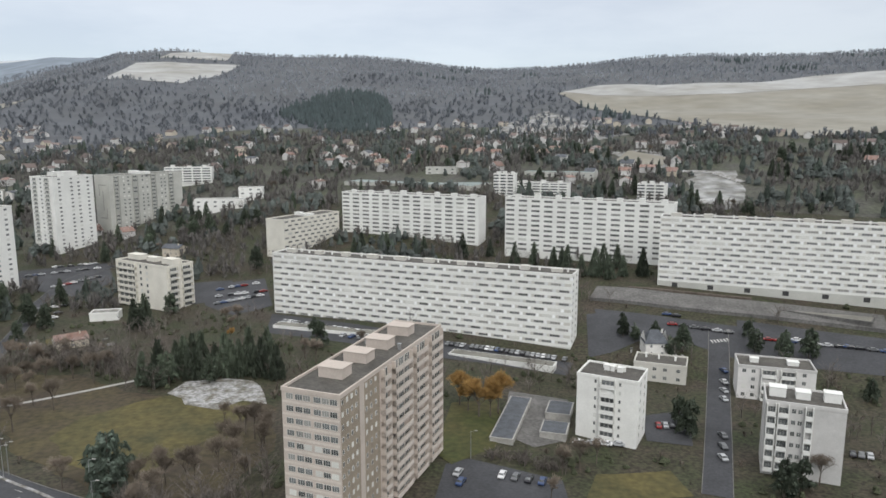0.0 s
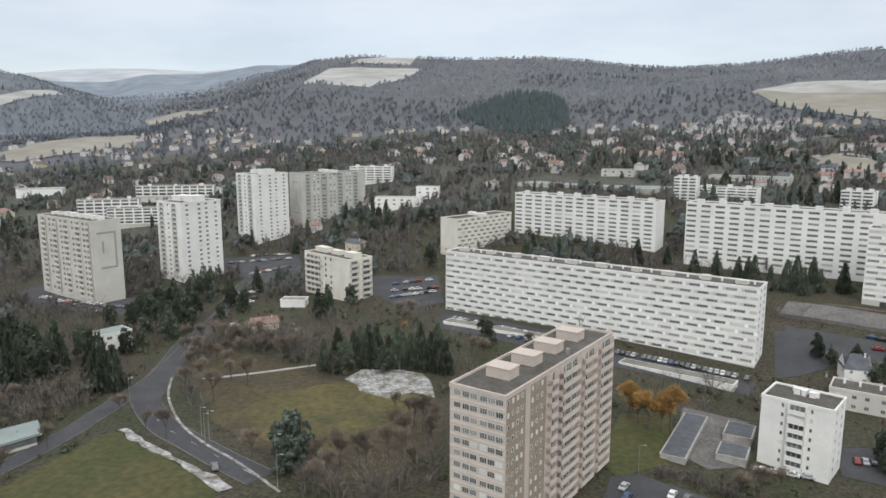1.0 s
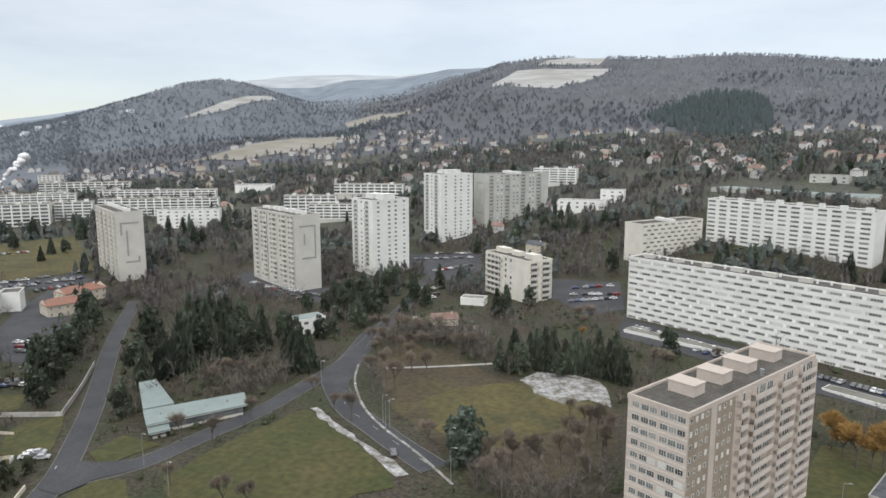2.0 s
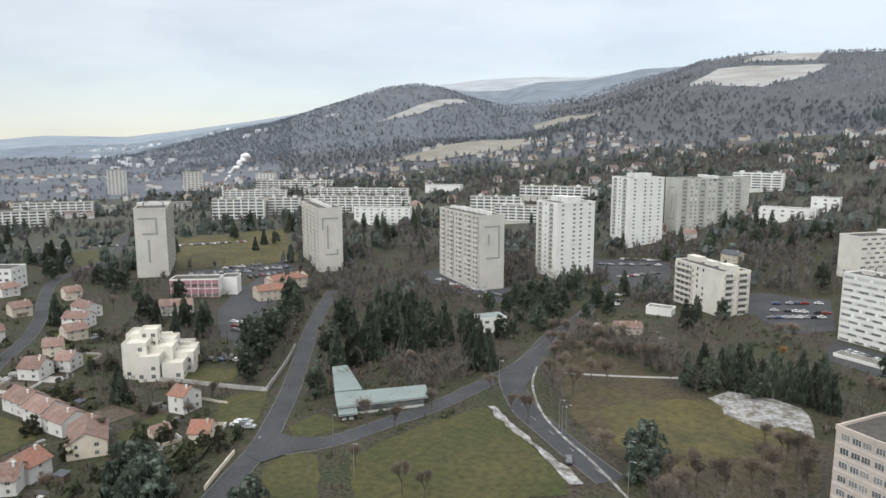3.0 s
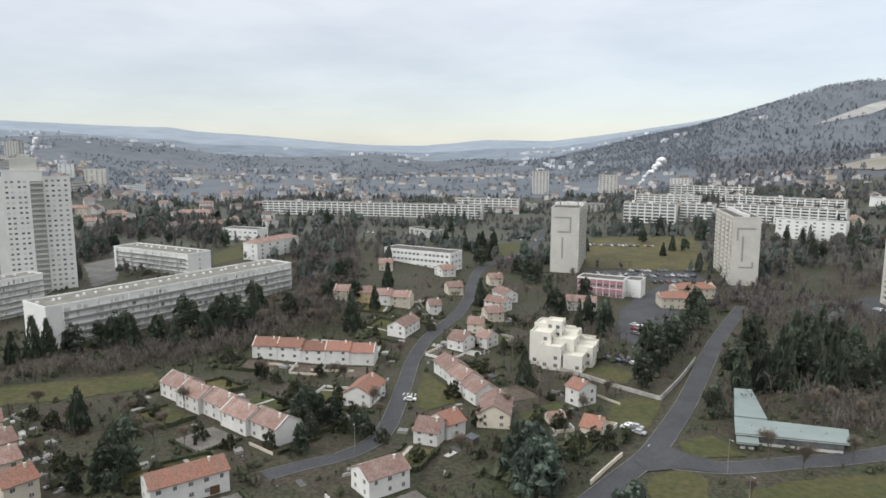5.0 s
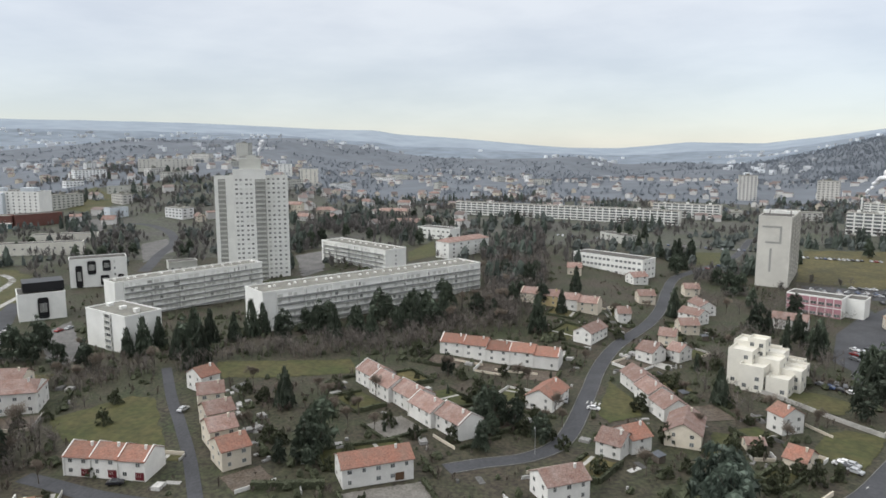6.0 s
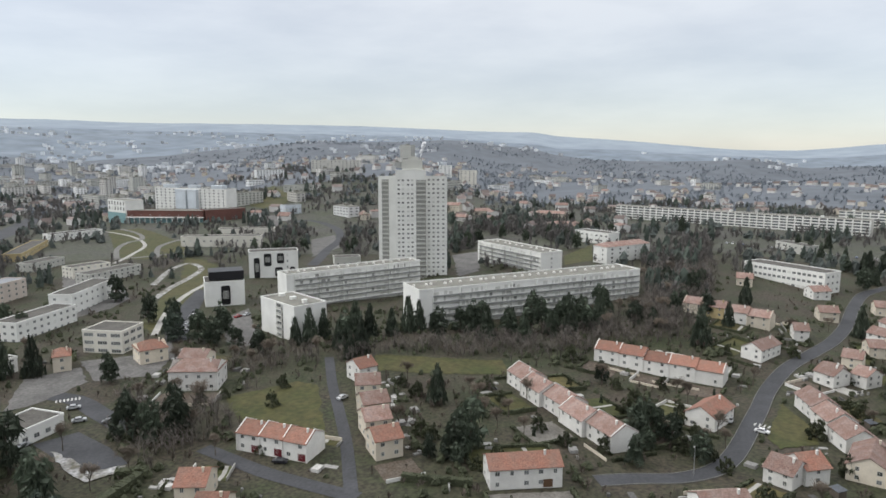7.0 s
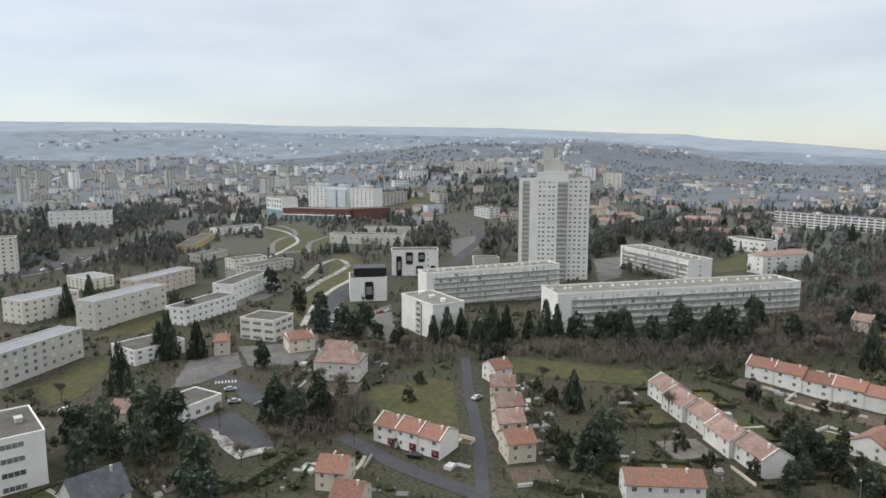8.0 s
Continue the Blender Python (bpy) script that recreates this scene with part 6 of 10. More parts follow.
# the black and white block
b = block("white modern block with a black upper storey", -329.7, -208.2, -35.5, 20.0, 18.0, 12.9, WHITE, GRAVEL_ROOF, -9.0, "apartment_building", "", 0.5)
rounded_bay(b, "front", 20.0, 18.0, 0.52, 1.0, 4.6, 10.0)
upper_box(b, 14.0, 12.0, 12.9)
b = block("white modern block with rounded dark window bays", -411.9, -223.5, -29.8, 31.0, 14.0, 17.5, WHITE, GRAVEL_ROOF, -10.6, "apartment_building", "", 0.5)
rounded_bay(b, "front", 31.0, 14.0, 0.38, 8.5, 4.6, 8.0)
rounded_bay(b, "front", 31.0, 14.0, 0.64, 10.0, 4.4, 6.5)
rounded_bay(b, "front", 31.0, 14.0, 0.60, 1.5, 4.8, 6.0)
rounded_bay(b, "front", 31.0, 14.0, 0.16, 1.0, 3.6, 13.0)
rounded_bay(b, "front", 31.0, 14.0, 0.88, 3.0, 3.2, 4.5)
paired_windows(b, "front", 31.0, 14.0, 17.5, 4, [0.78], 2.0, 0.9, 1.4, 1)
# far slabs with balconies
b = block("pale apartment slab with balcony bands", -638.1, 365.7, 40.0, 51.0, 12.0, 20.2, BEIGE, GRAVEL_ROOF, -7.0, "apartment_building", "far slabs", 0.5)
bands(b, "front", 51.0, 12.0, 20.2, 6)
b = block("pale apartment slab with balcony bands", -624.3, 410.4, 42.7, 32.6, 12.0, 17.8, BEIGE, GRAVEL_ROOF, -5.2, "apartment_building", "far slabs", 0.5)
bands(b, "front", 32.6, 12.0, 17.8, 6)
b = block("pale apartment slab with balcony bands", -575.2, 467.6, 52.1, 111.8, 12.0, 17.4, BEIGE, GRAVEL_ROOF, -4.0, "apartment_building", "far slabs", 0.5)
bands(b, "front", 111.8, 12.0, 17.4, 6)
b = block("pale apartment slab with balcony bands", -737.2, 445.7, 41.9, 71.5, 12.0, 11.2, BEIGE, GRAVEL_ROOF, 1.3, "apartment_building", "far slabs", 0.5)
bands(b, "front", 71.5, 12.0, 11.2, 4)
b = block("pale apartment slab with balcony bands", -651.9, 528.1, 52.0, 125.1, 12.0, 11.4, BEIGE, GRAVEL_ROOF, 3.5, "apartment_building", "far slabs", 0.5)
bands(b, "front", 125.1, 12.0, 11.4, 4)
b = block("pale apartment slab with balcony bands", -766.3, 520.5, 45.7, 97.5, 12.0, 12.0, BEIGE, GRAVEL_ROOF, 7.7, "apartment_building", "far slabs", 0.5)
bands(b, "front", 97.5, 12.0, 12.0, 4)
b = block("pale apartment slab with balcony bands", -784.1, 101.5, 26.1, 256.2, 12.0, 17.8, BEIGE, GRAVEL_ROOF, -11.5, "apartment_building", "far slabs", 0.5)
bands(b, "front", 256.2, 12.0, 17.8, 6)
b = block("pale apartment slab with balcony bands", -824.1, 252.1, 27.8, 75.5, 12.0, 16.2, BEIGE, GRAVEL_ROOF, -10.9, "apartment_building", "far slabs", 0.5)
bands(b, "front", 75.5, 12.0, 16.2, 5)
b = block("pale apartment slab with balcony bands", -437.3, 529.5, 60.8, 50.4, 12.0, 19.3, BEIGE, GRAVEL_ROOF, -1.9, "apartment_building", "far slabs", 0.5)
bands(b, "front", 50.4, 12.0, 19.3, 6)
b = block("pale apartment slab with balcony bands", -396.7, 516.8, 63.0, 50.5, 12.0, 14.3, BEIGE, GRAVEL_ROOF, -2.0, "apartment_building", "far slabs", 0.5)
bands(b, "front", 50.5, 12.0, 14.3, 5)
b = block("pale apartment slab with balcony bands", -422.2, 605.8, 66.4, 72.7, 12.0, 10.5, BEIGE, GRAVEL_ROOF, 13.6, "apartment_building", "far slabs", 0.5)
bands(b, "front", 72.7, 12.0, 10.5, 3)
b = block("pale apartment slab with balcony bands", -236.3, 655.9, 80.1, 41.9, 12.0, 15.0, WHITE, GRAVEL_ROOF, 27.4, "apartment_building", "far slabs", 0.5)
bands(b, "front", 41.9, 12.0, 15.0, 6)
b = block("pale apartment slab with balcony bands", 80.0, 561.2, 108.6, 42.6, 12.0, 13.6, WHITE, GRAVEL_ROOF, 21.4, "apartment_building", "far slabs", 0.5)
bands(b, "front", 42.6, 12.0, 13.6, 6)
b = block("pale apartment slab with balcony bands", 49.3, 555.1, 104.0, 16.8, 12.0, 17.8, WHITE, GRAVEL_ROOF, 24.5, "apartment_building", "far slabs", 0.5)
bands(b, "front", 16.8, 12.0, 17.8, 7)
b = block("pale apartment slab with balcony bands", 167.0, 558.6, 115.8, 21.6, 12.0, 13.6, WHITE, GRAVEL_ROOF, 20.4, "apartment_building", "far slabs", 0.5)
bands(b, "front", 21.6, 12.0, 13.6, 5)
b = block("low white school with flat roofs", -500.7, 437.7, 51.8, 53.2, 14.0, 16.3, WHITE, SNOW, -7.3, "building", "", 0.5)
paired_windows(b, "front", 53.2, 14.0, 16.3, 5, [(i + 0.5) / 8 for i in range(8)], 0.5, 2.2, 1.3)
b = block("white sports hall with a flat white roof", -596.0, 620.3, 55.7, 42.6, 26.0, 9.0, WHITE, SNOW, 7.6, "building", "", 0.5)
b = block("grey-roofed supermarket hall with a flat roof", -22.5, 602.4, 116.4, 122.1, 40.0, 7.7, STONE_GREY, GREY_METAL, 24.9, "building", "", 0.08)
b = block("low grey school with a flat roof", -0.8, 642.9, 99.3, 28.0, 14.0, 6.8, STONE_GREY, GRAVEL_ROOF, 36.4, "building", "", 0.5)
paired_windows(b, "front", 28.0, 14.0, 6.8, 2, [(i + 0.5) / 4 for i in range(4)], 0.5, 2.2, 1.3)
b = block("long pale school building", 106.6, 638.9, 110.6, 63.2, 14.0, 8.6, STONE_GREY, GREY_METAL, 30.8, "building", "", 0.08)
paired_windows(b, "front", 63.2, 14.0, 8.6, 2, [(i + 0.5) / 10 for i in range(10)], 0.5, 2.2, 1.3)
b = block("white two-storey building among conifers", -204.0, 242.4, 25.6, 12.8, 9.0, 7.3, WHITE, GREY_METAL, -13.7, "building", "", 0.08)
paired_windows(b, "front", 12.8, 9.0, 7.3, 2, [(i + 0.5) / 2 for i in range(2)], 0.5, 2.2, 1.3)
b = block("low white building with a flat roof", -174.7, 549.3, 82.5, 37.7, 12.0, 7.2, WHITE, SNOW, 15.8, "building", "", 0.5)
paired_windows(b, "front", 37.7, 12.0, 7.2, 2, [(i + 0.5) / 6 for i in range(6)], 0.5, 2.2, 1.3)
b = block("white modern house with a flat roof", -157.0, 574.7, 83.7, 19.1, 10.0, 9.7, WHITE, GRAVEL_ROOF, 20.5, "building", "", 0.5)
paired_windows(b, "front", 19.1, 10.0, 9.7, 3, [(i + 0.5) / 3 for i in range(3)], 0.5, 2.2, 1.3)
b = block("low concrete garages with a flat roof", 23.4, 268.6, 112.6, 43.1, 6.0, 3.3, WHITE, PALE_ROOF, -17.1, "building", "", 0.08)
b = block("low concrete garages with a flat roof", -40.0, 298.7, 107.8, 75.9, 6.0, 3.8, WHITE, PALE_ROOF, -15.1, "building", "", 0.08)
b = block("dark-roofed lock-up garages with a flat roof", 22.0, 212.0, 106.2, 7.0, 34.0, 3.0, CONCRETE, SLATE, -17.6, "building", "", 0.08)
b = block("dark-roofed lock-up garages with a flat roof", 38.5, 219.5, 106.2, 8.0, 11.0, 2.7, CONCRETE, SLATE, -17.4, "building", "", 0.08)
b = block("dark-roofed lock-up garages with a flat roof", 34.5, 204.5, 106.2, 8.0, 9.0, 2.7, CONCRETE, SLATE, -17.7, "building", "", 0.08)
b = block("white cottage with a flat roof", -164.2, 331.6, 78.1, 13.0, 8.0, 3.8, WHITE, SNOW, -15.2, "building", "", 0.5)
b = block("grey concrete block with a flat roof", -591.3, 125.4, 63.7, 33.4, 12.0, 7.7, STONE_GREY, GRAVEL_ROOF, -7.9, "building", "", 0.5)
paired_windows(b, "front", 33.4, 12.0, 7.7, 2, [(i + 0.5) / 5 for i in range(5)], 0.5, 2.2, 1.3)
b = block("white house block with a flat roof", -1155.8, -266.0, -4.3, 28.0, 12.0, 28.1, CREAM, GRAVEL_ROOF, 4.9, "building", "", 0.5)
paired_windows(b, "front", 28.0, 12.0, 28.1, 9, [(i + 0.5) / 4 for i in range(4)], 0.5, 2.2, 1.3)
b = block("white house block with a flat roof", -1192.7, -315.1, -6.4, 21.3, 10.0, 18.5, WHITE, GRAVEL_ROOF, 21.1, "building", "", 0.5)
paired_windows(b, "front", 21.3, 10.0, 18.5, 6, [(i + 0.5) / 3 for i in range(3)], 0.5, 2.2, 1.3)
b = block("pale green apartment slab on the ridge", -1122.8, -490.5, -13.5, 83.3, 12.0, 14.9, BEIGE, GRAVEL_ROOF, 34.5, "building", "", 0.5)
paired_windows(b, "front", 83.3, 12.0, 14.9, 4, [(i + 0.5) / 13 for i in range(13)], 0.5, 2.2, 1.3)
b = block("low grey school on the slope", -893.4, -445.7, -17.4, 41.4, 10.0, 8.4, STONE_GREY, GRAVEL_ROOF, 11.6, "building", "", 0.5)
paired_windows(b, "front", 41.4, 10.0, 8.4, 2, [(i + 0.5) / 6 for i in range(6)], 0.5, 2.2, 1.3)
b = block("rose-panelled two-storey school with a flat roof", -370.5, 183.8, 41.1, 26.5, 12.0, 10.9, WHITE, GRAVEL_ROOF, -14.3, "school", "", 0.5)
rose_panels(b, 26.5, 12.0, 10.9)
b = block("white school hall beside the rose school", -365.2, 201.9, 40.9, 9.1, 12.0, 10.4, WHITE, GRAVEL_ROOF, -14.6, "school", "", 0.5)
# houses and blocks on the slope behind the tower
house(-777.1, -193.9, 10, 16, 9, 9, 11.8, HOUSE_CREAM, OLD_TILES, "cream hillside house with a weathered tiled roof", None, "house", "hillside houses", 1, 2, None, 0.0)
house(-831.7, -190.4, 60, 14, 9, 5, 7.8, HILL_WHITE, OLD_TILES, "white hillside house with a weathered tiled roof", None, "house", "hillside houses", 1, 2, None, 0.0)
house(-792.8, -164.7, -20, 20, 10, 5, 7.8, HOUSE_CREAM, OLD_TILES, "cream hillside house with a weathered tiled roof", None, "house", "hillside houses", 1, 2, None, 2.5)
house(-724.2, -172.0, 15, 18, 9, 4.5, 7.3, HILL_WHITE, OLD_TILES, "white hillside house with a weathered tiled roof", None, "house", "hillside houses", 1, 2, None, 2.5)
house(-957.9, -139.9, 40, 18, 10, 6, 8.8, HILL_WHITE, OLD_TILES, "white hillside house with a weathered tiled roof", None, "house", "hillside houses", 1, 2, None, 2.5)
house(-806.9, -87.4, 8, 34, 12, 6.5, 9.3, HOUSE_CREAM, OLD_TILES, "cream hillside house with a weathered tiled roof", None, "house", "hillside houses", 1, 2, None, 2.5)
house(-924.0, -86.4, 5, 16, 10, 8, 10.8, HILL_WHITE, OLD_TILES, "white hillside house with a weathered tiled roof", None, "house", "hillside houses", 1, 2, None, 0.0)
house(-1149.8, -78.4, 80, 24, 11, 7, 9.8, HOUSE_CREAM, OLD_TILES, "cream hillside house with a weathered tiled roof", None, "house", "hillside houses", 1, 2, None, 2.5)
house(-1222.1, -62.0, 10, 18, 10, 6, 8.8, HILL_WHITE, OLD_TILES, "white hillside house with a weathered tiled roof", None, "house", "hillside houses", 1, 2, None, 2.5)
house(-1250.8, -193.8, 30, 15, 9, 5, 7.8, HILL_WHITE, OLD_TILES, "white hillside house with a weathered tiled roof", None, "house", "hillside houses", 1, 2, None, 0.0)
house(-1030.5, -182.1, 70, 14, 9, 5, 7.8, HOUSE_CREAM, OLD_TILES, "cream hillside house with a weathered tiled roof", None, "house", "hillside houses", 1, 2, None, 0.0)
house(-708.6, -294.5, 30, 16, 10, 8, 10.8, HOUSE_CREAM, OLD_TILES, "cream hillside house with a weathered tiled roof", None, "house", "hillside houses", 1, 2, None, 0.0)
house(-694.2, -271.0, 60, 18, 9, 5, 7.8, HOUSE_CREAM, OLD_TILES, "cream hillside house with a weathered tiled roof", None, "house", "hillside houses", 1, 2, None, 2.5)
house(-696.2, -63.7, 6, 22, 9, 5, 7.8, HILL_WHITE, OLD_TILES, "white hillside house with a weathered tiled roof", None, "house", "hillside houses", 1, 2, None, 2.5)
house(-690.4, -49.5, 60, 12, 9, 5, 7.8, HOUSE_CREAM, OLD_TILES, "cream hillside house with a weathered tiled roof", None, "house", "hillside houses", 1, 2, None, 0.0)
house(-1155.5, -218.3, 20, 14, 9, 5, 7.8, HILL_WHITE, OLD_TILES, "white hillside house with a weathered tiled roof", None, "house", "hillside houses", 1, 2, None, 0.0)
house(-1254.6, -166.4, 80, 14, 9, 5, 7.8, HOUSE_CREAM, OLD_TILES, "cream hillside house with a weathered tiled roof", None, "house", "hillside houses", 1, 2, None, 0.0)
house(-1392.1, -49.0, 30, 14, 9, 5, 7.8, HILL_WHITE, OLD_TILES, "white hillside house with a weathered tiled roof", None, "house", "hillside houses", 1, 2, None, 0.0)
b = block("low white building with a flat roof beside the slab", -592.1, -25.4, 35.0, 34.0, 14.0, 9.0, WHITE, GRAVEL_ROOF, None, "building", "", 0.5)
paired_windows(b, "front", 34.0, 14.0, 9.0, 2, [(i + 0.5) / 7 for i in range(7)], 1.0, 2.2, 1.4)
# the concrete terrace
# dark wall colour stands in for shaded openings under the deck
b = block("long concrete terrace with a pale flat top", 130.6, 322.7, 126.3, 125.0, 13.0, 4.9, PAVING, PALE_ROOF, -7.7, "terrace", "", 0.3)
stepped_cluster(-259.2, 112.7, -52.1)
pavilion(-165.9, 143.4, [(-12.7, -9.6), (3.3, 16.6), (11.7, 9.6), (-2.4, -16.6)], [(-33.8, 5.4), (-31.5, 10.5), (-8.4, -1.4), (-12.9, -9.4)], [(-3.4, -15.6), (-0.5, -10.4), (4.1, -13.5), (1.3, -18.8)])

# ---- streets, paths and lawns ----
road([(-176.9, -4.3), (-181.5, 5.6), (-186.5, 18.9), (-200.4, 30.3), (-240.5, 43.3), (-268.1, 51.5), (-294.0, 63.0), (-314.4, 75.9), (-336.5, 89.2), (-367.0, 102.2), (-405.9, 115.4), (-448.1, 132.4), (-477.4, 154.6), (-534.2, 200.0), (-631.0, 250.5)], 5.6, walks=False)
road([(-143.3, 68.4), (-153.7, 82.6), (-166.5, 99.0), (-182.5, 114.6), (-201.3, 131.9), (-228.3, 154.8), (-262.0, 183.3), (-296.4, 214.9), (-332.6, 249.8)], 6.6, walks=False)
road([(-160.5, 99.9), (-154.1, 114.2), (-153.0, 134.8), (-152.6, 156.4), (-156.7, 185.8), (-160.7, 209.6), (-169.3, 238.9)], 7.0, walks=False)
road([(-162.7, 219.1), (-152.1, 194.0), (-130.6, 172.7), (-114.0, 163.0), (-98.1, 154.5), (-84.5, 148.2)], 8.5, dashes=True, walks=False)
drape("junction", [(-157.5, 186.7), (-163.9, 208.6), (-168.0, 229.7), (-164.0, 235.4), (-154.4, 214.9), (-145.1, 193.4), (-133.5, 177.2), (-134.8, 172.4), (-149.1, 188.1), (-152.4, 186.1)], ASPHALT, 0.25, "asphalt junction of two streets", "road")
drape("junction", [(-164.3, 92.4), (-175.2, 106.2), (-165.6, 108.1), (-159.0, 113.6), (-152.3, 109.7), (-156.3, 101.9), (-156.5, 92.8)], ASPHALT, 0.25, "asphalt junction of two streets", "road")
ribbon("snowy_verge", [(-154.9, 212.4), (-143.6, 194.5), (-126.6, 175.6), (-111.5, 164.0), (-95.8, 155.1), (-76.7, 143.1)], -0.45, 0.35, SNOW, 0.26, "strip of thin snow along the street", "snow", 0.2)
drape("snowy_verge", [(-140.0, 165.3), (-125.1, 157.0), (-111.2, 150.6), (-98.0, 143.3), (-90.5, 138.5), (-88.5, 141.8), (-96.4, 145.8), (-109.9, 152.2), (-123.8, 158.7), (-138.5, 167.3)], SNOW, 0.26, "strip of thin snow along the lawn", "snow", 4.0, ragged=1.0)
drape("lawn", [(-141.9, 110.8), (-143.6, 128.7), (-143.1, 146.7), (-140.8, 164.6), (-131.7, 160.6), (-112.7, 151.0), (-92.7, 140.5), (-88.3, 134.2), (-118.0, 93.6)], LAWN, 0.16, "short green lawn", "lawn", ragged=1.0)
drape("lawn", [(-154.7, 92.5), (-155.5, 103.3), (-148.5, 105.1), (-128.9, 91.1), (-135.5, 80.0)], LAWN, 0.16, "short green lawn", "lawn", ragged=1.0)
drape("lawn", [(-112.8, 188.1), (-111.2, 203.9), (-99.9, 215.4), (-87.7, 227.5), (-67.1, 225.8), (-59.2, 219.4), (-62.5, 200.2), (-69.0, 181.8), (-74.4, 169.4), (-84.3, 164.9), (-98.1, 171.5)], DRY_LAWN, 0.16, "broad yellowed winter lawn", "lawn", ragged=2.2)
drape("lawn", [(-152.7, 219.8), (-155.4, 246.7), (-133.2, 245.3), (-100.4, 223.0), (-57.4, 219.8), (-46.8, 183.4), (-55.3, 156.9), (-68.2, 147.3), (-91.9, 161.5), (-118.0, 181.0)], ROUGH_GRASS, 0.11, "rough yellowed park grass", "lawn", ragged=2.5)
drape("snow_patch", [(-93.1, 224.7), (-88.6, 235.9), (-79.2, 241.0), (-67.3, 237.9), (-59.2, 226.7), (-57.8, 216.2), (-65.2, 219.0), (-71.7, 211.3), (-82.8, 214.2)], SNOW, 0.24, "thin patch of snow on the lawn", "snow", ragged=2.2)
ribbon("path", [(-142.6, 213.0), (-127.9, 222.8), (-109.7, 237.3), (-104.7, 247.8), (-98.2, 255.5)], -1.0, 1.0, CONCRETE, 0.2, "pale gravel path through the park", "path")
drape("lawn", [(-207.3, 109.2), (-211.2, 116.9), (-205.6, 126.3), (-188.1, 112.1), (-178.9, 102.4), (-195.2, 99.6)], LAWN, 0.16, "small garden lawn", "lawn", ragged=0.8)
drape("lawn", [(-248.3, 115.3), (-245.0, 125.9), (-236.2, 133.6), (-223.9, 121.7), (-235.7, 110.4)], LAWN, 0.16, "small garden lawn", "lawn", ragged=0.8)
drape("lawn", [(-255.1, 53.6), (-229.8, 58.8), (-219.4, 56.7), (-212.6, 45.1), (-222.4, 43.5)], LAWN, 0.16, "small garden lawn", "lawn", ragged=0.8)
drape("lawn", [(-172.5, 111.6), (-175.1, 124.2), (-159.5, 124.5), (-161.8, 107.5)], LAWN, 0.16, "small lawn beside the street", "lawn")
drape("car_park", [(-328.3, 173.1), (-381.4, 217.5), (-355.5, 214.1), (-304.7, 178.1), (-271.9, 151.4), (-284.4, 149.5)], ASPHALT, 0.14, "asphalt car park", "car park")
drape("car_park", [(0.7, 181.4), (7.0, 184.9), (32.2, 175.7), (32.1, 166.6), (-2.2, 162.2)], ASPHALT, 0.14, "asphalt car park", "car park")
drape("lawn", [(42.2, 180.1), (63.6, 183.1), (65.4, 169.3), (36.3, 165.8)], DRY_LAWN, 0.16, "yellowed lawn", "lawn")
drape("lawn", [(2.9, 224.8), (18.0, 228.9), (20.0, 208.7), (15.3, 192.6), (2.3, 181.4), (-2.5, 188.0)], LAWN, 0.16, "lawn beside the apartment block", "lawn")
drape("paving", [(23.5, 237.3), (43.4, 232.1), (37.0, 199.8), (26.9, 194.3), (17.8, 202.4)], PAVING, 0.14, "pale concrete yard", "yard")
drape("car_park", [(-83.4, 332.0), (-37.3, 310.4), (3.6, 288.3), (51.9, 268.7), (47.4, 255.8), (-1.0, 270.7), (-78.4, 300.0)], ASPHALT, 0.14, "asphalt car park below the apartment slab", "car park")
road([(117.6, 289.4), (108.3, 264.0), (96.3, 232.8), (82.9, 198.3), (71.5, 169.4)], 7.6, walks=False)
drape("car_park", [(66.0, 313.1), (82.6, 312.8), (88.7, 288.5), (69.3, 276.8), (59.0, 273.2)], ASPHALT, 0.14, "asphalt yard", "car park")
drape("car_park", [(128.6, 297.5), (180.8, 271.8), (170.1, 253.5), (143.5, 269.5), (123.3, 283.8)], ASPHALT, 0.14, "asphalt car park", "car park")
drape("yard", [(65.7, 220.6), (83.5, 225.2), (75.2, 198.2), (62.4, 202.0)], ASPHALT, 0.14, "asphalt yard with parked cars", "car park")
road([(-248.0, -110.4), (-221.1, -97.0), (-199.4, -85.0), (-178.7, -73.9), (-151.6, -61.1)], 3.6, kerbs=False)
road([(-166.9, -112.4), (-163.6, -102.6), (-158.9, -89.1), (-155.6, -75.6), (-152.0, -59.9)], 5, kerbs=False)
road([(-188.0, -194.8), (-187.4, -174.9), (-179.5, -157.5), (-172.7, -142.2)], 7, kerbs=False)
drape("car_park", [(-156.0, -160.5), (-166.5, -154.1), (-160.4, -138.4), (-153.7, -126.3), (-147.4, -129.1), (-145.8, -135.9)], ASPHALT, 0.14, "asphalt car park with ploughed snow", "car park")
drape("snow_patch", [(-153.5, -152.2), (-150.3, -140.6), (-145.8, -133.4), (-152.3, -126.3), (-148.7, -124.1), (-141.2, -129.6), (-144.2, -137.5)], SNOW, 0.3, "heap of ploughed snow", "snow", ragged=0.8)
road([(-259.6, -187.3), (-293.5, -205.9), (-329.9, -225.4), (-374.8, -250.3), (-417.7, -277.9)], 7, kerbs=False)
road([(-217.6, -434.9), (-269.2, -449.2), (-313.4, -452.6), (-378.5, -474.1), (-480.8, -529.8), (-682.4, -680.8), (-1023.2, -964.5)], 22, "wide grey motorway", False)
ribbon("path", [(-408.7, -344.8), (-447.4, -360.7), (-488.4, -381.9), (-524.5, -423.3), (-545.1, -467.9)], -1.5, 1.5, CONCRETE, 0.2, "winding pale footpath", "path")
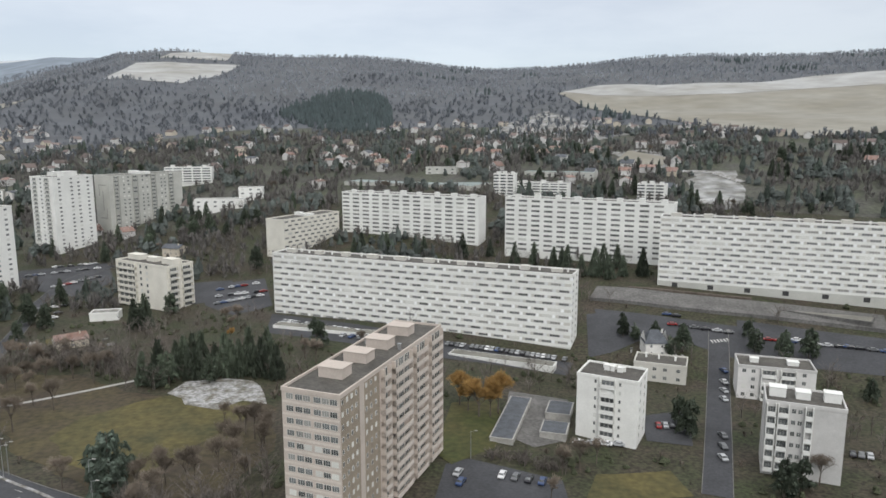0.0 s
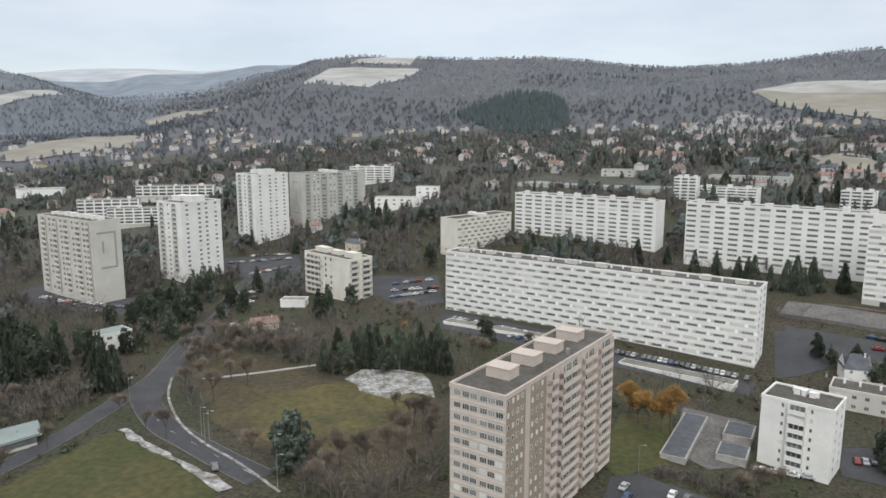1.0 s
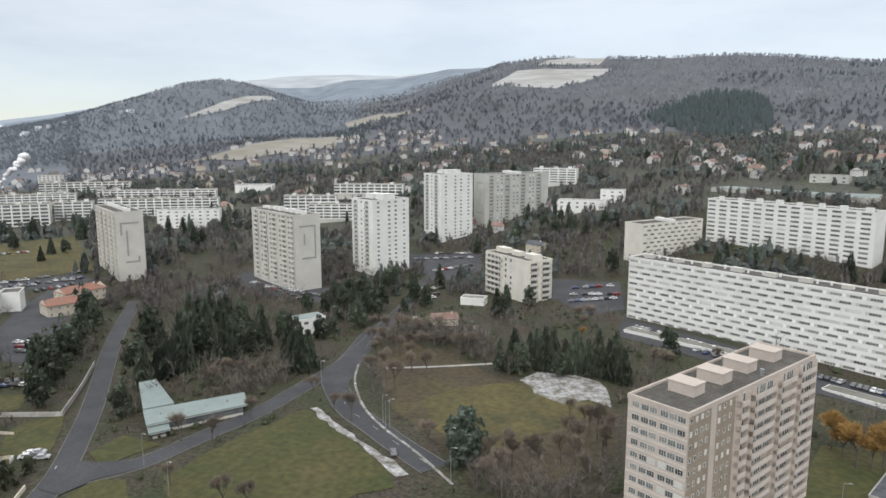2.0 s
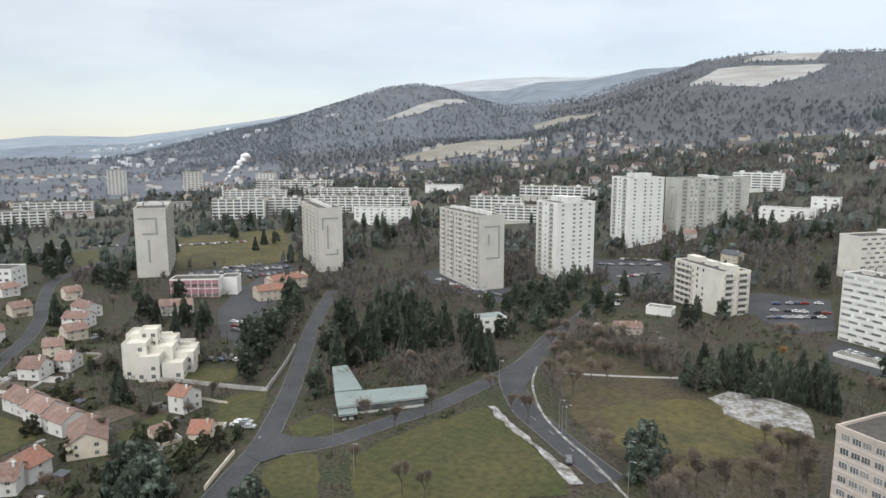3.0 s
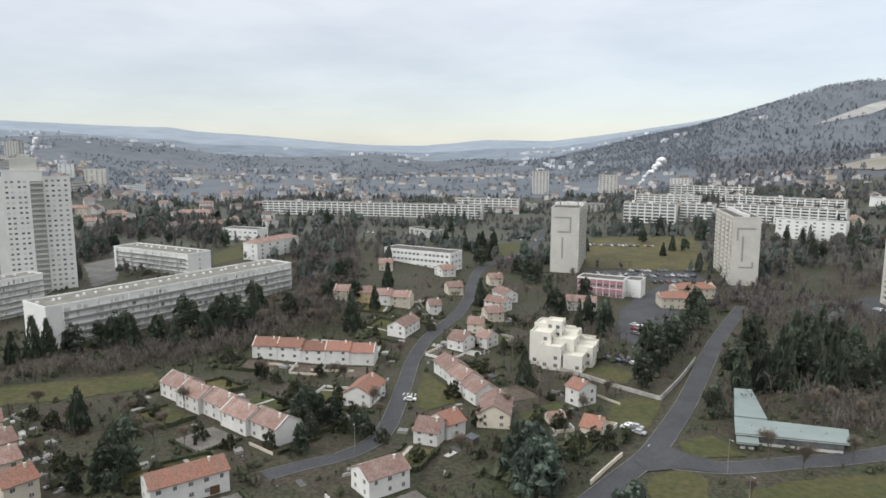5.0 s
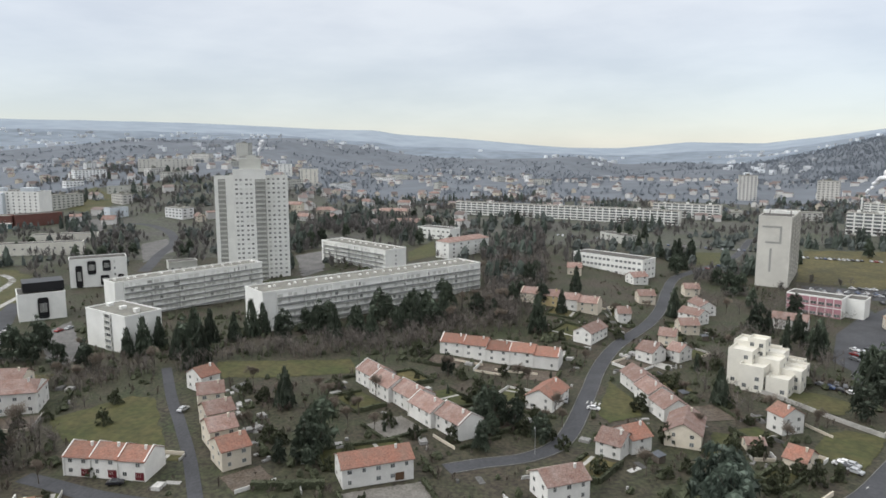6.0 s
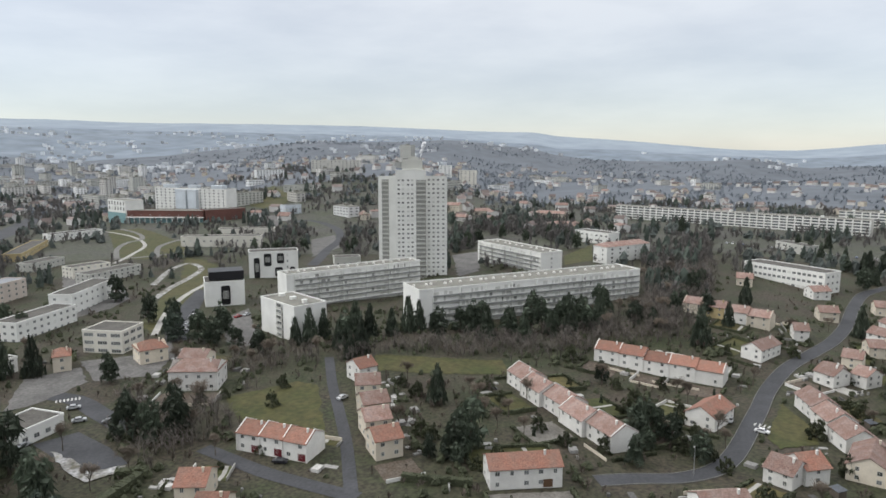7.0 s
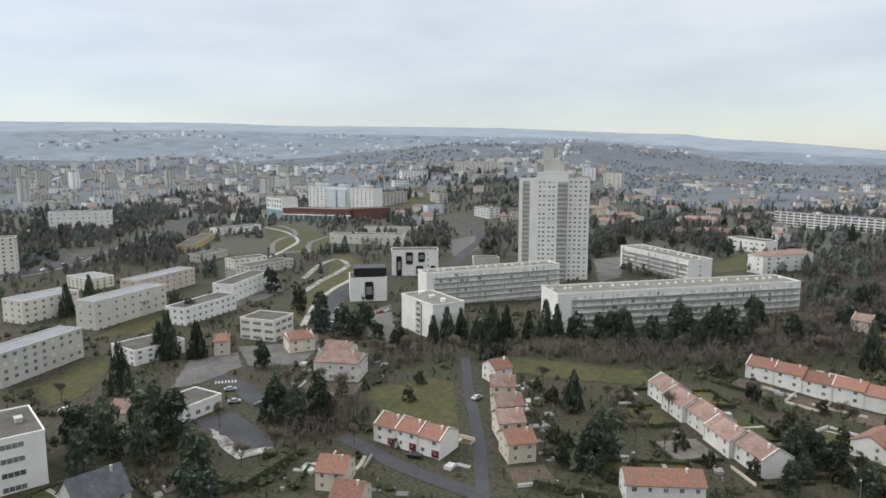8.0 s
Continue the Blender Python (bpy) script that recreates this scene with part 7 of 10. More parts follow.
ribbon("path", [(-324.9, -249.0), (-357.0, -261.0), (-385.7, -268.6), (-416.0, -280.5), (-430.3, -300.0), (-404.2, -295.9), (-358.3, -274.9)], -2.0, 2.0, SNOW, 0.2, "winding snowy path", "path")
drape("lawn", [(-153.3, -236.1), (-170.1, -236.2), (-190.2, -242.0), (-175.5, -225.1), (-152.9, -218.9)], LAWN, 0.16, "short green lawn", "lawn", ragged=1.0)
drape("lawn", [(-273.7, -205.8), (-336.2, -229.8), (-433.3, -277.8), (-443.2, -304.1), (-317.4, -231.6), (-270.8, -210.3)], LAWN, 0.16, "short green lawn", "lawn", ragged=1.0)
drape("lawn", [(-201.5, -127.1), (-220.4, -111.3), (-219.2, -101.8), (-179.9, -80.0), (-185.5, -96.8), (-186.6, -113.4)], LAWN, 0.16, "short green lawn", "lawn", ragged=1.0)
drape("lawn", [(-230.8, -289.2), (-268.5, -278.6), (-316.4, -296.3), (-244.7, -261.4), (-214.4, -257.3)], LAWN, 0.16, "short green lawn", "lawn", ragged=1.0)
drape("lawn", [(-254.3, -94.3), (-259.3, -73.1), (-268.8, -44.9), (-253.5, -40.0), (-241.3, -67.6), (-237.5, -85.6)], LAWN, 0.16, "short green lawn", "lawn", ragged=1.0)
drape("lawn", [(-512.1, -44.5), (-570.7, -28.4), (-493.4, -23.0), (-475.3, -40.8)], LAWN, 0.16, "bright green lawn", "lawn")

# ---- fields on the hills ----
FIELDS = []
FIELDS.append([(247.5, 1555.9), (338.6, 1587.9), (466.9, 1519.4), (612.8, 1520.6), (799.6, 1544.5), (1022.2, 1479.0), (621.7, 869.5), (463.7, 833.5), (415.7, 850.7), (364.2, 998.1), (341.4, 1106.1), (258.6, 1304.7)])
FIELDS.append([(-831.4, 1756.2), (-890.0, 2095.2), (-754.1, 2131.7), (-615.7, 2204.2), (-586.4, 1884.3), (-591.0, 1627.7), (-689.7, 1649.0)])
FIELDS.append([(-950.8, 833.7), (-899.4, 913.6), (-1120.5, 1329.3), (-817.7, 1076.2), (-729.0, 951.2), (-769.9, 873.0), (-806.4, 806.7)])
FIELDS.append([(-878.8, 2237.3), (-905.1, 2402.6), (-848.5, 2574.4), (-1229.8, 4743.8), (-685.3, 2294.1)])
FIELDS.append([(-1301.4, 1742.1), (-1293.1, 1919.9), (-956.7, 1641.3), (-861.3, 1503.8), (-1137.2, 1729.7), (-1195.6, 1624.7)])
FIELDS.append([(-1623.9, 1395.1), (-1657.2, 1553.7), (-1750.0, 1916.8), (-1702.6, 1894.0), (-1584.9, 1533.4)])
FIELDS.append([(168.7, 704.4), (212.4, 682.1), (231.6, 726.5), (205.5, 782.4)])
for i, outline in enumerate(FIELDS):
    drape("meadow", outline, MEADOW if i in (0, 2, 4, 6, 7, 8) else FIELD, 1.2, "pale winter hillside meadow", "field", 15.0)
drape("meadow", [(262.1, 1572.0), (341.0, 1599.4), (469.8, 1529.0), (616.7, 1530.4), (805.0, 1554.9), (1028.8, 1488.7), (923.9, 1335.1), (714.0, 1376.7), (549.3, 1360.7), (426.7, 1386.8), (307.1, 1437.9)], FIELD, 1.6, "frost-whitened upper meadow", "field", 15.0)

# ---- houses ----
terrace(-287.1, -9.1, -272.0, 37.4, 5, 9, 5.2, 7.6, "white terraced house with a red tiled roof", [HOUSE_WHITE], TILES, 0.4, 0.0, "terraced row", None)
terrace(-246.1, -35.4, -198.1, 2.2, 5, 9, 5.2, 7.8, "white terraced house with a weathered red tiled roof", [HOUSE_WHITE], OLD_TILES, 0.0, 1.5, "stepped terraced row", None)
terrace(-359.7, 29.3, -343.1, 65.4, 4, 8.5, 5, 7.4, "small terraced house with a pale red tiled roof", [HOUSE_CREAM, OCHRE, HOUSE_WHITE], OLD_TILES, 0.3, 0, "distant terraced row", None)
terrace(-173.2, -102.1, -170.6, -79.6, 3, 9, 5.2, 7.4, "white terraced house with a red tiled roof", [HOUSE_WHITE], TILES, 0.2, 0.0, "roadside terraced row", GARAGE_RED)
house(-229.9, 27.9, -61.7, 14.7, 9.5, 4.5, 7.2, HOUSE_WHITE, TILES, "white rendered house with a weathered red tiled roof")
house(-281.4, 75.2, 50.1, 8.1, 9, 4.5, 7, HOUSE_WHITE, OLD_TILES, "white rendered house with a weathered red tiled roof")
house(-248.7, 62.9, 79.3, 12.6, 9, 4.6, 7.2, HOUSE_WHITE, OLD_TILES, "white rendered house with a weathered red tiled roof", group="stepped street row")
house(-234.5, 64.5, 77.1, 10.5, 9, 4.6, 7.2, HOUSE_WHITE, OLD_TILES, "white rendered house with a weathered red tiled roof", group="stepped street row")
house(-220.5, 65.9, 77.9, 10.4, 9, 4.6, 7.2, HOUSE_WHITE, OLD_TILES, "white rendered house with a weathered red tiled roof", group="stepped street row")
house(-201.8, 65.3, -68.3, 15.5, 10, 4.6, 7.4, HOUSE_CREAM, OLD_TILES, "cream rendered house with a weathered red tiled roof")
house(-194.5, 47.9, -27.7, 7.1, 9, 4.6, 7.2, HOUSE_WHITE, TILES, "white rendered house with a weathered red tiled roof")
house(-190.8, 42.5, 35.5, 7.4, 9, 4.2, 6.8, HOUSE_WHITE, OLD_TILES, "white rendered house with a weathered red tiled roof")
house(-209.8, 97.8, 69.7, 6.3, 8, 6, 8.2, HOUSE_WHITE, TILES, "white rendered house with a weathered red tiled roof")
house(-183.8, 90.5, 45.5, 6.0, 8, 3.2, 5.6, HOUSE_CREAM, TILES, "cream bungalow with a red tiled roof")
house(-195.3, 82.7, 3.0, 5.1, 4.5, 2.2, 3.4, HOUSE_CREAM, OLD_TILES, "small garden outhouse with a tiled roof")
house(-171.4, -22.7, -22.6, 18.4, 9, 5.4, 7.6, HOUSE_WHITE, TILES, "white two-storey house with a red tiled roof", door=DOOR)
house(-165.1, 23.9, -22.9, 11.6, 9, 5.2, 7.4, HOUSE_WHITE, OLD_TILES, "white rendered house with a weathered red tiled roof")
house(-210.2, -143.0, -16.5, 16.6, 12, 6.8, 9.4, HOUSE_WHITE, OLD_TILES, "large white villa with a hipped tiled roof", hip=4.0)
house(-223.0, -152.0, -7.5, 10.2, 9, 6, 8.4, HOUSE_CREAM, OLD_TILES, "white rendered house with a weathered red tiled roof")
house(-229.4, -89.3, -53.6, 7.1, 9, 5.4, 7.8, HOUSE_WHITE, TILES, "stepped house with a red tiled roof", group="lane row")
house(-214.6, -81.3, -23.7, 8.0, 9, 5.4, 7.8, HOUSE_CREAM, OLD_TILES, "stepped house with a red tiled roof", group="lane row")
house(-200.0, -73.9, -36.7, 8.2, 9, 5.4, 7.8, HOUSE_CREAM, OLD_TILES, "stepped house with a red tiled roof", group="lane row")
house(-188.6, -69.0, -35.8, 7.8, 9, 5.4, 7.8, HOUSE_CREAM, OLD_TILES, "stepped house with a red tiled roof", group="lane row")
house(-177.0, -61.9, -38.9, 7.8, 9, 5.4, 7.8, HOUSE_CREAM, TILES, "stepped house with a red tiled roof", group="lane row")
house(-143.8, -98.6, -16.4, 7.3, 10, 5, 7.4, HOUSE_CREAM, TILES, "cream house with a red tiled roof")
house(-134.4, -87.5, -13.6, 7.0, 9, 5, 7.4, HOUSE_CREAM, TILES, "cream house with a red tiled roof")
house(-213.5, -204.1, -42.0, 6.0, 10, 6, 8, HOUSE_CREAM, TILES, "pink-cream house with a red tiled roof", hip=3.0)
house(-230.8, -178.5, -51.9, 10.5, 11, 5.6, 8, HOUSE_CREAM, TILES, "cream house with a hipped red tiled roof", hip=4.0)
house(-142.4, -174.1, -14.1, 6.0, 8, 7, 9.5, HOUSE_CREAM, OLD_TILES, "narrow pinkish house with a tiled roof")
house(-107.4, -142.1, -75.9, 12.4, 11, 4.5, 9.5, STONE_GREY, SLATE, "old house with a steep slate roof")
house(-305.4, 54.8, -54.2, 16.1, 8.5, 4.6, 7, HOUSE_WHITE, OLD_TILES, "white rendered house with a weathered red tiled roof")
house(-283.6, 76.0, 35.1, 6.6, 8.5, 4.6, 7, HOUSE_WHITE, OLD_TILES, "white rendered house with a weathered red tiled roof")
house(-303.7, 88.3, 24.0, 7.1, 8.5, 4.6, 7, HOUSE_CREAM, OLD_TILES, "white rendered house with a weathered red tiled roof")
house(-282.7, 87.0, 50.8, 6.2, 8.5, 4.6, 7, HOUSE_WHITE, OLD_TILES, "white rendered house with a weathered red tiled roof")
house(-322.3, 102.0, -3.2, 8.7, 8.5, 4.6, 7, HOUSE_CREAM, OLD_TILES, "white rendered house with a weathered red tiled roof")
house(-342.0, 111.0, 50.7, 11.6, 8.5, 4.6, 7, HOUSE_WHITE, OLD_TILES, "white rendered house with a weathered red tiled roof")
house(-362.0, 121.4, 80.6, 13.7, 8.5, 4.6, 7, HOUSE_WHITE, OLD_TILES, "white rendered house with a weathered red tiled roof")
house(-401.6, 127.7, 1.8, 8.3, 8.5, 4.6, 7, HOUSE_CREAM, OLD_TILES, "white rendered house with a weathered red tiled roof")
house(-374.6, 95.4, -2.8, 8.7, 8.5, 4.6, 7, HOUSE_CREAM, OLD_TILES, "white rendered house with a weathered red tiled roof")
house(-422.7, 102.0, -22.7, 10.4, 8.5, 4.6, 7, HOUSE_WHITE, OLD_TILES, "white rendered house with a weathered red tiled roof")
house(-432.9, 66.0, 8.0, 8.5, 8.5, 4.6, 7, HOUSE_CREAM, OLD_TILES, "white rendered house with a weathered red tiled roof")
house(-334.2, 75.0, -0.5, 6.0, 8.5, 4.6, 7, HOUSE_WHITE, OLD_TILES, "white rendered house with a weathered red tiled roof")
house(-336.9, 155.5, 30.7, 15.5, 10, 5, 7.4, HOUSE_WHITE, OLD_TILES, "white rendered house with a weathered red tiled roof")
house(-338.1, 211.9, 15.7, 19.0, 12, 6, 8.6, HOUSE_CREAM, TILES, "cream building with an orange tiled roof", hip=5.0)
house(-360.0, 235.9, 5.5, 23.3, 12, 6, 8.6, HOUSE_CREAM, TILES, "cream building with an orange tiled roof", hip=5.0)
house(85.6, 274.4, 91.2, 8.8, 9, 6, 10, HOUSE_WHITE, SLATE, "white house with a grey mansard roof", hip=3.0)
house(-157.2, 285.1, 50.4, 12.2, 9, 3.5, 5.5, HOUSE_CREAM, OLD_TILES, "white rendered house with a weathered red tiled roof")
house(-177.4, 457.0, 105.3, 12.6, 9, 5, 7, HOUSE_CREAM, SLATE, "grey-roofed house among trees")

# ---- trees near the town ----
trees("spruce", 15, "park conifers", (-104.5, 233.3), (-100.5, 237.5), (-96.7, 244.1), (-89.4, 241.2), (-90.2, 251.6), (-83.0, 245.4), (-79.1, 244.1), (-73.9, 244.0), (-70.9, 246.6), (-65.8, 243.8), (-59.6, 241.1), (-65.5, 251.8), (-94.9, 246.7), (-79.2, 251.5))
trees("pine", 12, "park conifers", (-99.9, 230.7), (-95.7, 233.8), (-82.5, 236.2))
trees("pine", 17, "dense grove of conifers", (-190.4, 135.2), (-220.9, 164.1), (-226.6, 189.7), (-215.1, 189.5), (-209.3, 203.5), (-200.0, 204.4), (-236.0, 223.9), (-251.7, 221.6), (-245.0, 188.5), (-229.0, 224.4), (-203.5, 225.3))
trees("spruce", 20, "dense grove of conifers", (-166.2, 196.9), (-171.0, 196.0), (-261.5, 238.0), (-234.5, 201.3), (-208.8, 166.2), (-207.3, 156.6), (-200.6, 188.8), (-206.5, 214.4), (-210.4, 176.2), (-230.6, 206.5), (-184.7, 208.1))
trees("pine", 17, "conifers beside the avenue", (-221.4, 127.5), (-237.3, 142.0), (-257.1, 157.0), (-263.6, 164.1), (-277.6, 179.2), (-267.0, 158.7), (-246.6, 142.3), (-293.5, 196.6), (-316.6, 208.5))
trees("pine", 17, "conifers below the towers", (-214.2, 269.2), (-205.7, 271.3), (-188.8, 259.6), (-191.3, 273.6), (-201.2, 296.7), (-226.2, 291.0), (-213.1, 299.2), (-228.6, 308.3), (-218.4, 331.8))
trees("spruce", 14, "conifers among the car parks", (-205.5, 338.5), (-199.4, 356.3), (-228.7, 466.8), (-205.7, 484.9), (-210.3, 499.5), (-236.2, 331.1), (-223.4, 347.5), (-145.5, 320.4), (-137.7, 314.2))
trees("cedar", 15, "broad cedars", (-133.3, 75.6), (-154.6, 62.0), (-83.7, 163.9), (-163.4, 62.0))
trees("cedar", 13, "broad cedars", (-79.6, 155.5))
trees("spruce", 13, "garden conifers", (-311.6, 30.5), (-231.0, 85.7), (-294.4, 134.6), (-287.7, 144.2), (-320.2, 151.4), (-327.5, 141.1), (-385.3, 59.9), (-339.2, 46.3), (-348.4, 103.2), (-305.5, 154.7))
trees("shrub", 6, "garden shrubs", (-323.5, 65.5), (-306.8, 67.2), (-214.4, 22.6), (-227.8, 18.7), (-173.6, 81.1), (-178.2, 87.8), (-172.2, 89.2), (-274.8, 92.4), (-247.6, 75.6), (-271.0, 97.9), (-245.2, 69.0), (-224.7, 57.4), (-189.1, 81.4), (-192.4, 28.4), (-200.0, 24.5), (-177.3, 35.8), (-197.9, 59.2), (-191.6, 75.4), (-168.0, 76.7))
trees("cypress", 9, "slim cypresses", (-268.3, 89.6), (-322.5, 147.9))
trees("spruce", 15, "conifers along the slab", (-263.0, -132.4), (-265.6, -127.1), (-273.9, -124.4), (-277.0, -111.0), (-281.8, -106.4), (-286.1, -97.7), (-294.4, -92.8), (-298.6, -89.0))
trees("pine", 15, "conifers along the slab", (-302.0, -70.8), (-305.0, -65.4), (-310.9, -63.0), (-321.3, -41.6), (-319.6, -36.6), (-322.7, -28.8), (-324.6, -24.3), (-330.3, -20.1), (-337.5, -11.4), (-255.6, -173.9), (-254.1, -165.6), (-267.9, -170.3), (-271.4, -113.9), (-284.4, -112.8))
trees("spruce", 17, "tall garden conifers", (-215.5, -57.4), (-163.7, -203.1), (-196.5, -220.9), (-197.8, -217.6), (-227.2, -320.2), (-257.5, -344.0), (-310.9, 32.0), (-203.0, -207.2))
trees("pine", 15, "garden conifers", (-204.0, -174.9), (-165.9, -136.6), (-167.5, -129.1), (-172.0, -124.2), (-127.5, -178.0), (-129.9, -173.5), (-144.0, -170.7), (-149.3, -169.4), (-140.4, -152.3), (-129.5, -151.5), (-178.1, -42.0), (-183.5, -38.8), (-205.0, 5.2), (-212.0, 9.4), (-126.5, -129.3), (-117.9, -160.4), (-127.3, -162.9))
trees("shrub", 5, "garden shrubs", (-174.1, -35.1), (-180.2, -30.6), (-194.8, -140.9), (-193.9, -131.1), (-169.0, -95.0), (-201.5, -127.1), (-214.4, -112.5), (-225.7, -72.9), (-218.7, -65.5), (-208.8, -46.9), (-224.7, -38.1), (-204.1, -22.8), (-196.5, -14.3), (-242.6, 6.1), (-259.8, 14.5), (-226.0, 10.9), (-190.5, -55.4), (-188.5, -51.4), (-173.1, -112.7), (-199.2, -108.4))
trees("cedar", 13, "broad cedars", (-120.4, -121.3), (-258.9, -188.3))
trees("spruce", 13, "conifers behind the slab", (-54.6, 426.1), (-34.0, 420.4), (-11.5, 414.4), (11.6, 406.7), (40.9, 393.0), (61.7, 384.9), (67.3, 373.2), (72.8, 362.1), (79.4, 359.4), (85.2, 352.7), (92.9, 355.0), (102.3, 352.4), (51.5, 389.9), (27.8, 408.3), (-49.9, 424.8), (65.3, 378.9), (85.7, 367.7), (93.7, 370.5))
trees("pine", 14, "conifers among the flats", (-223.8, 458.7), (-205.9, 484.2), (-199.9, 356.7), (-195.2, 320.0), (-138.5, 309.2), (-134.8, 337.0), (-110.1, 403.9), (-52.6, 280.3), (-175.2, 488.0), (-164.6, 492.2), (-146.5, 471.5), (-191.2, 510.2), (-140.6, 492.9), (-182.0, 520.3))
trees("pine", 11, "conifers beside the street", (80.6, 284.7), (87.4, 279.6), (90.5, 270.6), (97.3, 273.9), (77.1, 289.9), (127.9, 283.1), (134.2, 264.4), (125.0, 270.1), (142.6, 262.7), (88.5, 169.1), (94.5, 171.8), (76.8, 205.8), (76.0, 214.1), (148.4, 230.6))
trees("spruce", 14, "tall conifers on the hillside", (386.5, 681.0), (399.6, 693.9), (403.7, 685.4), (414.5, 688.5), (443.9, 706.9), (295.0, 620.2), (290.3, 621.2), (301.8, 618.2), (142.6, 742.6), (151.1, 741.4), (156.0, 723.0), (186.2, 525.1), (206.0, 520.8), (131.4, 573.9), (136.2, 564.9), (145.4, 565.7), (157.1, 575.4), (190.2, 524.3), (-13.2, 701.4), (-23.9, 686.5), (82.4, 723.2), (89.9, 715.8))
trees("rusty", 15, "rusty weeping trees", (8.2, 218.3), (11.6, 214.0), (15.2, 214.4), (18.1, 217.1), (5.6, 223.1))
trees("rusty", 7, "rusty trees in the park", (-92.0, 293.0), (-167.8, 268.0), (6.9, 228.3))
trees("bare", 12, "bare park trees", (-153.5, 222.6), (-138.6, 206.6), (-164.0, 234.8), (-125.5, 192.7), (-159.5, 235.6), (-148.4, 237.9), (-138.0, 232.6), (-132.9, 240.8), (-122.8, 235.5), (-121.8, 243.2), (-163.0, 259.9), (-152.4, 253.3), (-147.2, 263.0), (-171.5, 267.1), (-68.4, 158.7), (-68.3, 144.0), (-62.4, 159.2), (-57.7, 168.5), (-60.6, 182.9), (-55.3, 176.6), (-57.4, 192.5), (-53.9, 189.3), (-50.5, 186.6), (-92.3, 157.9), (-49.3, 178.9), (-67.2, 150.3), (-132.0, 214.3), (-123.0, 210.0), (-178.3, 256.2))
trees("bare", 10, "bare street trees", (-136.3, 108.3), (-147.5, 132.2), (-150.4, 150.3), (-156.2, 128.5), (-145.3, 173.9), (-131.8, 167.3), (-116.8, 106.6), (-111.3, 108.8), (-122.7, 164.0), (-241.2, 208.8), (-189.4, 178.4), (-182.0, 165.8), (-174.3, 175.3), (-184.3, 179.4), (-256.6, 190.8), (-281.6, 213.1), (-140.6, 199.5), (-140.7, 209.4), (-158.2, 230.9), (-150.0, 230.0), (-141.9, 228.8), (-169.6, 255.0), (-151.9, 252.3))
trees("bare", 11, "bare trees below the slab", (-403.3, 14.2), (-381.1, 21.2), (-341.1, 11.2), (-343.1, 17.9), (-346.6, 4.4), (-386.0, 28.7), (-415.1, 9.0), (-344.8, -2.4), (-434.5, 25.7), (-315.7, 15.3), (-230.3, -133.3), (-236.0, -129.2), (-246.1, -114.8), (-233.4, -142.6), (-319.5, -8.1), (-194.8, -140.9), (-189.5, -128.1), (-173.5, -121.1), (-265.8, -151.7), (-136.6, -137.6), (-147.9, -121.5))
trees("bare", 10, "bare trees", (-147.6, 241.2), (-147.0, 229.8), (-148.3, 253.7), (-168.1, 261.6), (-145.2, 260.2), (-135.1, 266.8), (-100.0, 313.9), (-94.7, 304.5), (-94.8, 313.6), (-59.8, 196.1), (-66.0, 200.3), (-73.7, 157.0), (-68.1, 160.0), (-62.2, 163.6), (-54.3, 170.7), (-49.7, 164.8), (38.0, 182.8), (32.7, 179.1), (27.6, 165.6), (101.0, 175.0), (43.6, 186.4), (-49.0, 259.5), (-54.6, 266.2), (-34.0, 281.2))

# ---- cars and lamps ----
car_row(-74.7, 317.2, -3.5, 284.2, 26, 23.6, 0.15)
car_row(1.2, 285.3, 50.0, 270.8, 24, 21.5, 0.15)
car_row(-45.4, 295.2, -5.7, 279.5, 10, 22.9, 0.4)
car_row(109.4, 261.7, 97.0, 229.9, 4, -3.5, 0.1)
car_row(88.1, 208.2, 79.5, 186.3, 3, -3.5, 0)
car_row(14.2, 176.2, 31.7, 172.7, 5, 19.3, 0.2)
car_row(3.7, 178.5, 5.0, 168.5, 2, 19.9, 0)
car_row(67.9, 212.0, 74.4, 212.2, 3, 7.2, 0)
car_row(98.8, 306.8, 109.6, 300.6, 3, 107.1, 0.2)
car_row(138.5, 279.3, 174.5, 261.2, 9, 106.1, 0.3)
car_row(39.2, 198.2, 54.5, 198.2, 4, -69.9, 0)
car_row(118.7, 192.4, 125.1, 190.5, 3, 25.7, 0)
car_row(-250.5, 442.0, -227.1, 453.7, 9, 64.5, 0.2)
car_row(-119.6, 359.9, -94.6, 366.8, 8, 62.9, 0.3)
car_row(-206.8, 345.2, -192.3, 362.1, 6, 64.7, 0.3)
car_row(-228.2, 480.7, -212.2, 499.9, 6, 63.9, 0.3)
car_row(-99.1, 149.7, -97.3, 149.5, 1, -34.9, 0)
car_row(-223.3, 42.4, -225.7, 42.6, 1, 21.7, 0)
car_row(-186.2, 102.7, -183.9, 105.4, 2, 49.1, 0)
car_row(-285.4, 157.4, -305.4, 176.8, 4, 69.1, 0.2)
car_row(-258.5, 133.0, -248.3, 140.6, 4, 109.4, 0.1)
car_row(-231.7, 35.9, -231.6, 32.7, 1, 102.0, 0)
car_row(-539.2, 239.9, -509.7, 297.1, 22, 99.9, 0.2)
car_row(-610.6, 71.3, -564.2, 230.9, 40, 102.3, 0.2)
car_row(-476.2, 156.2, -510.7, 190.9, 6, 70.7, 0.2)
car_row(-301.9, 312.5, -242.8, 290.5, 8, 66.7, 0.3)
car_row(-394.7, 225.2, -393.4, 259.5, 8, 99.0, 0.3)
car_row(-421.3, 194.4, -413.8, 231.9, 10, 99.7, 0.3)
car_row(-184.6, -173.5, -168.9, -155.1, 2, -40.1, 0)
car_row(-154.1, -162.2, -153.9, -160.8, 1, -79.6, 0)
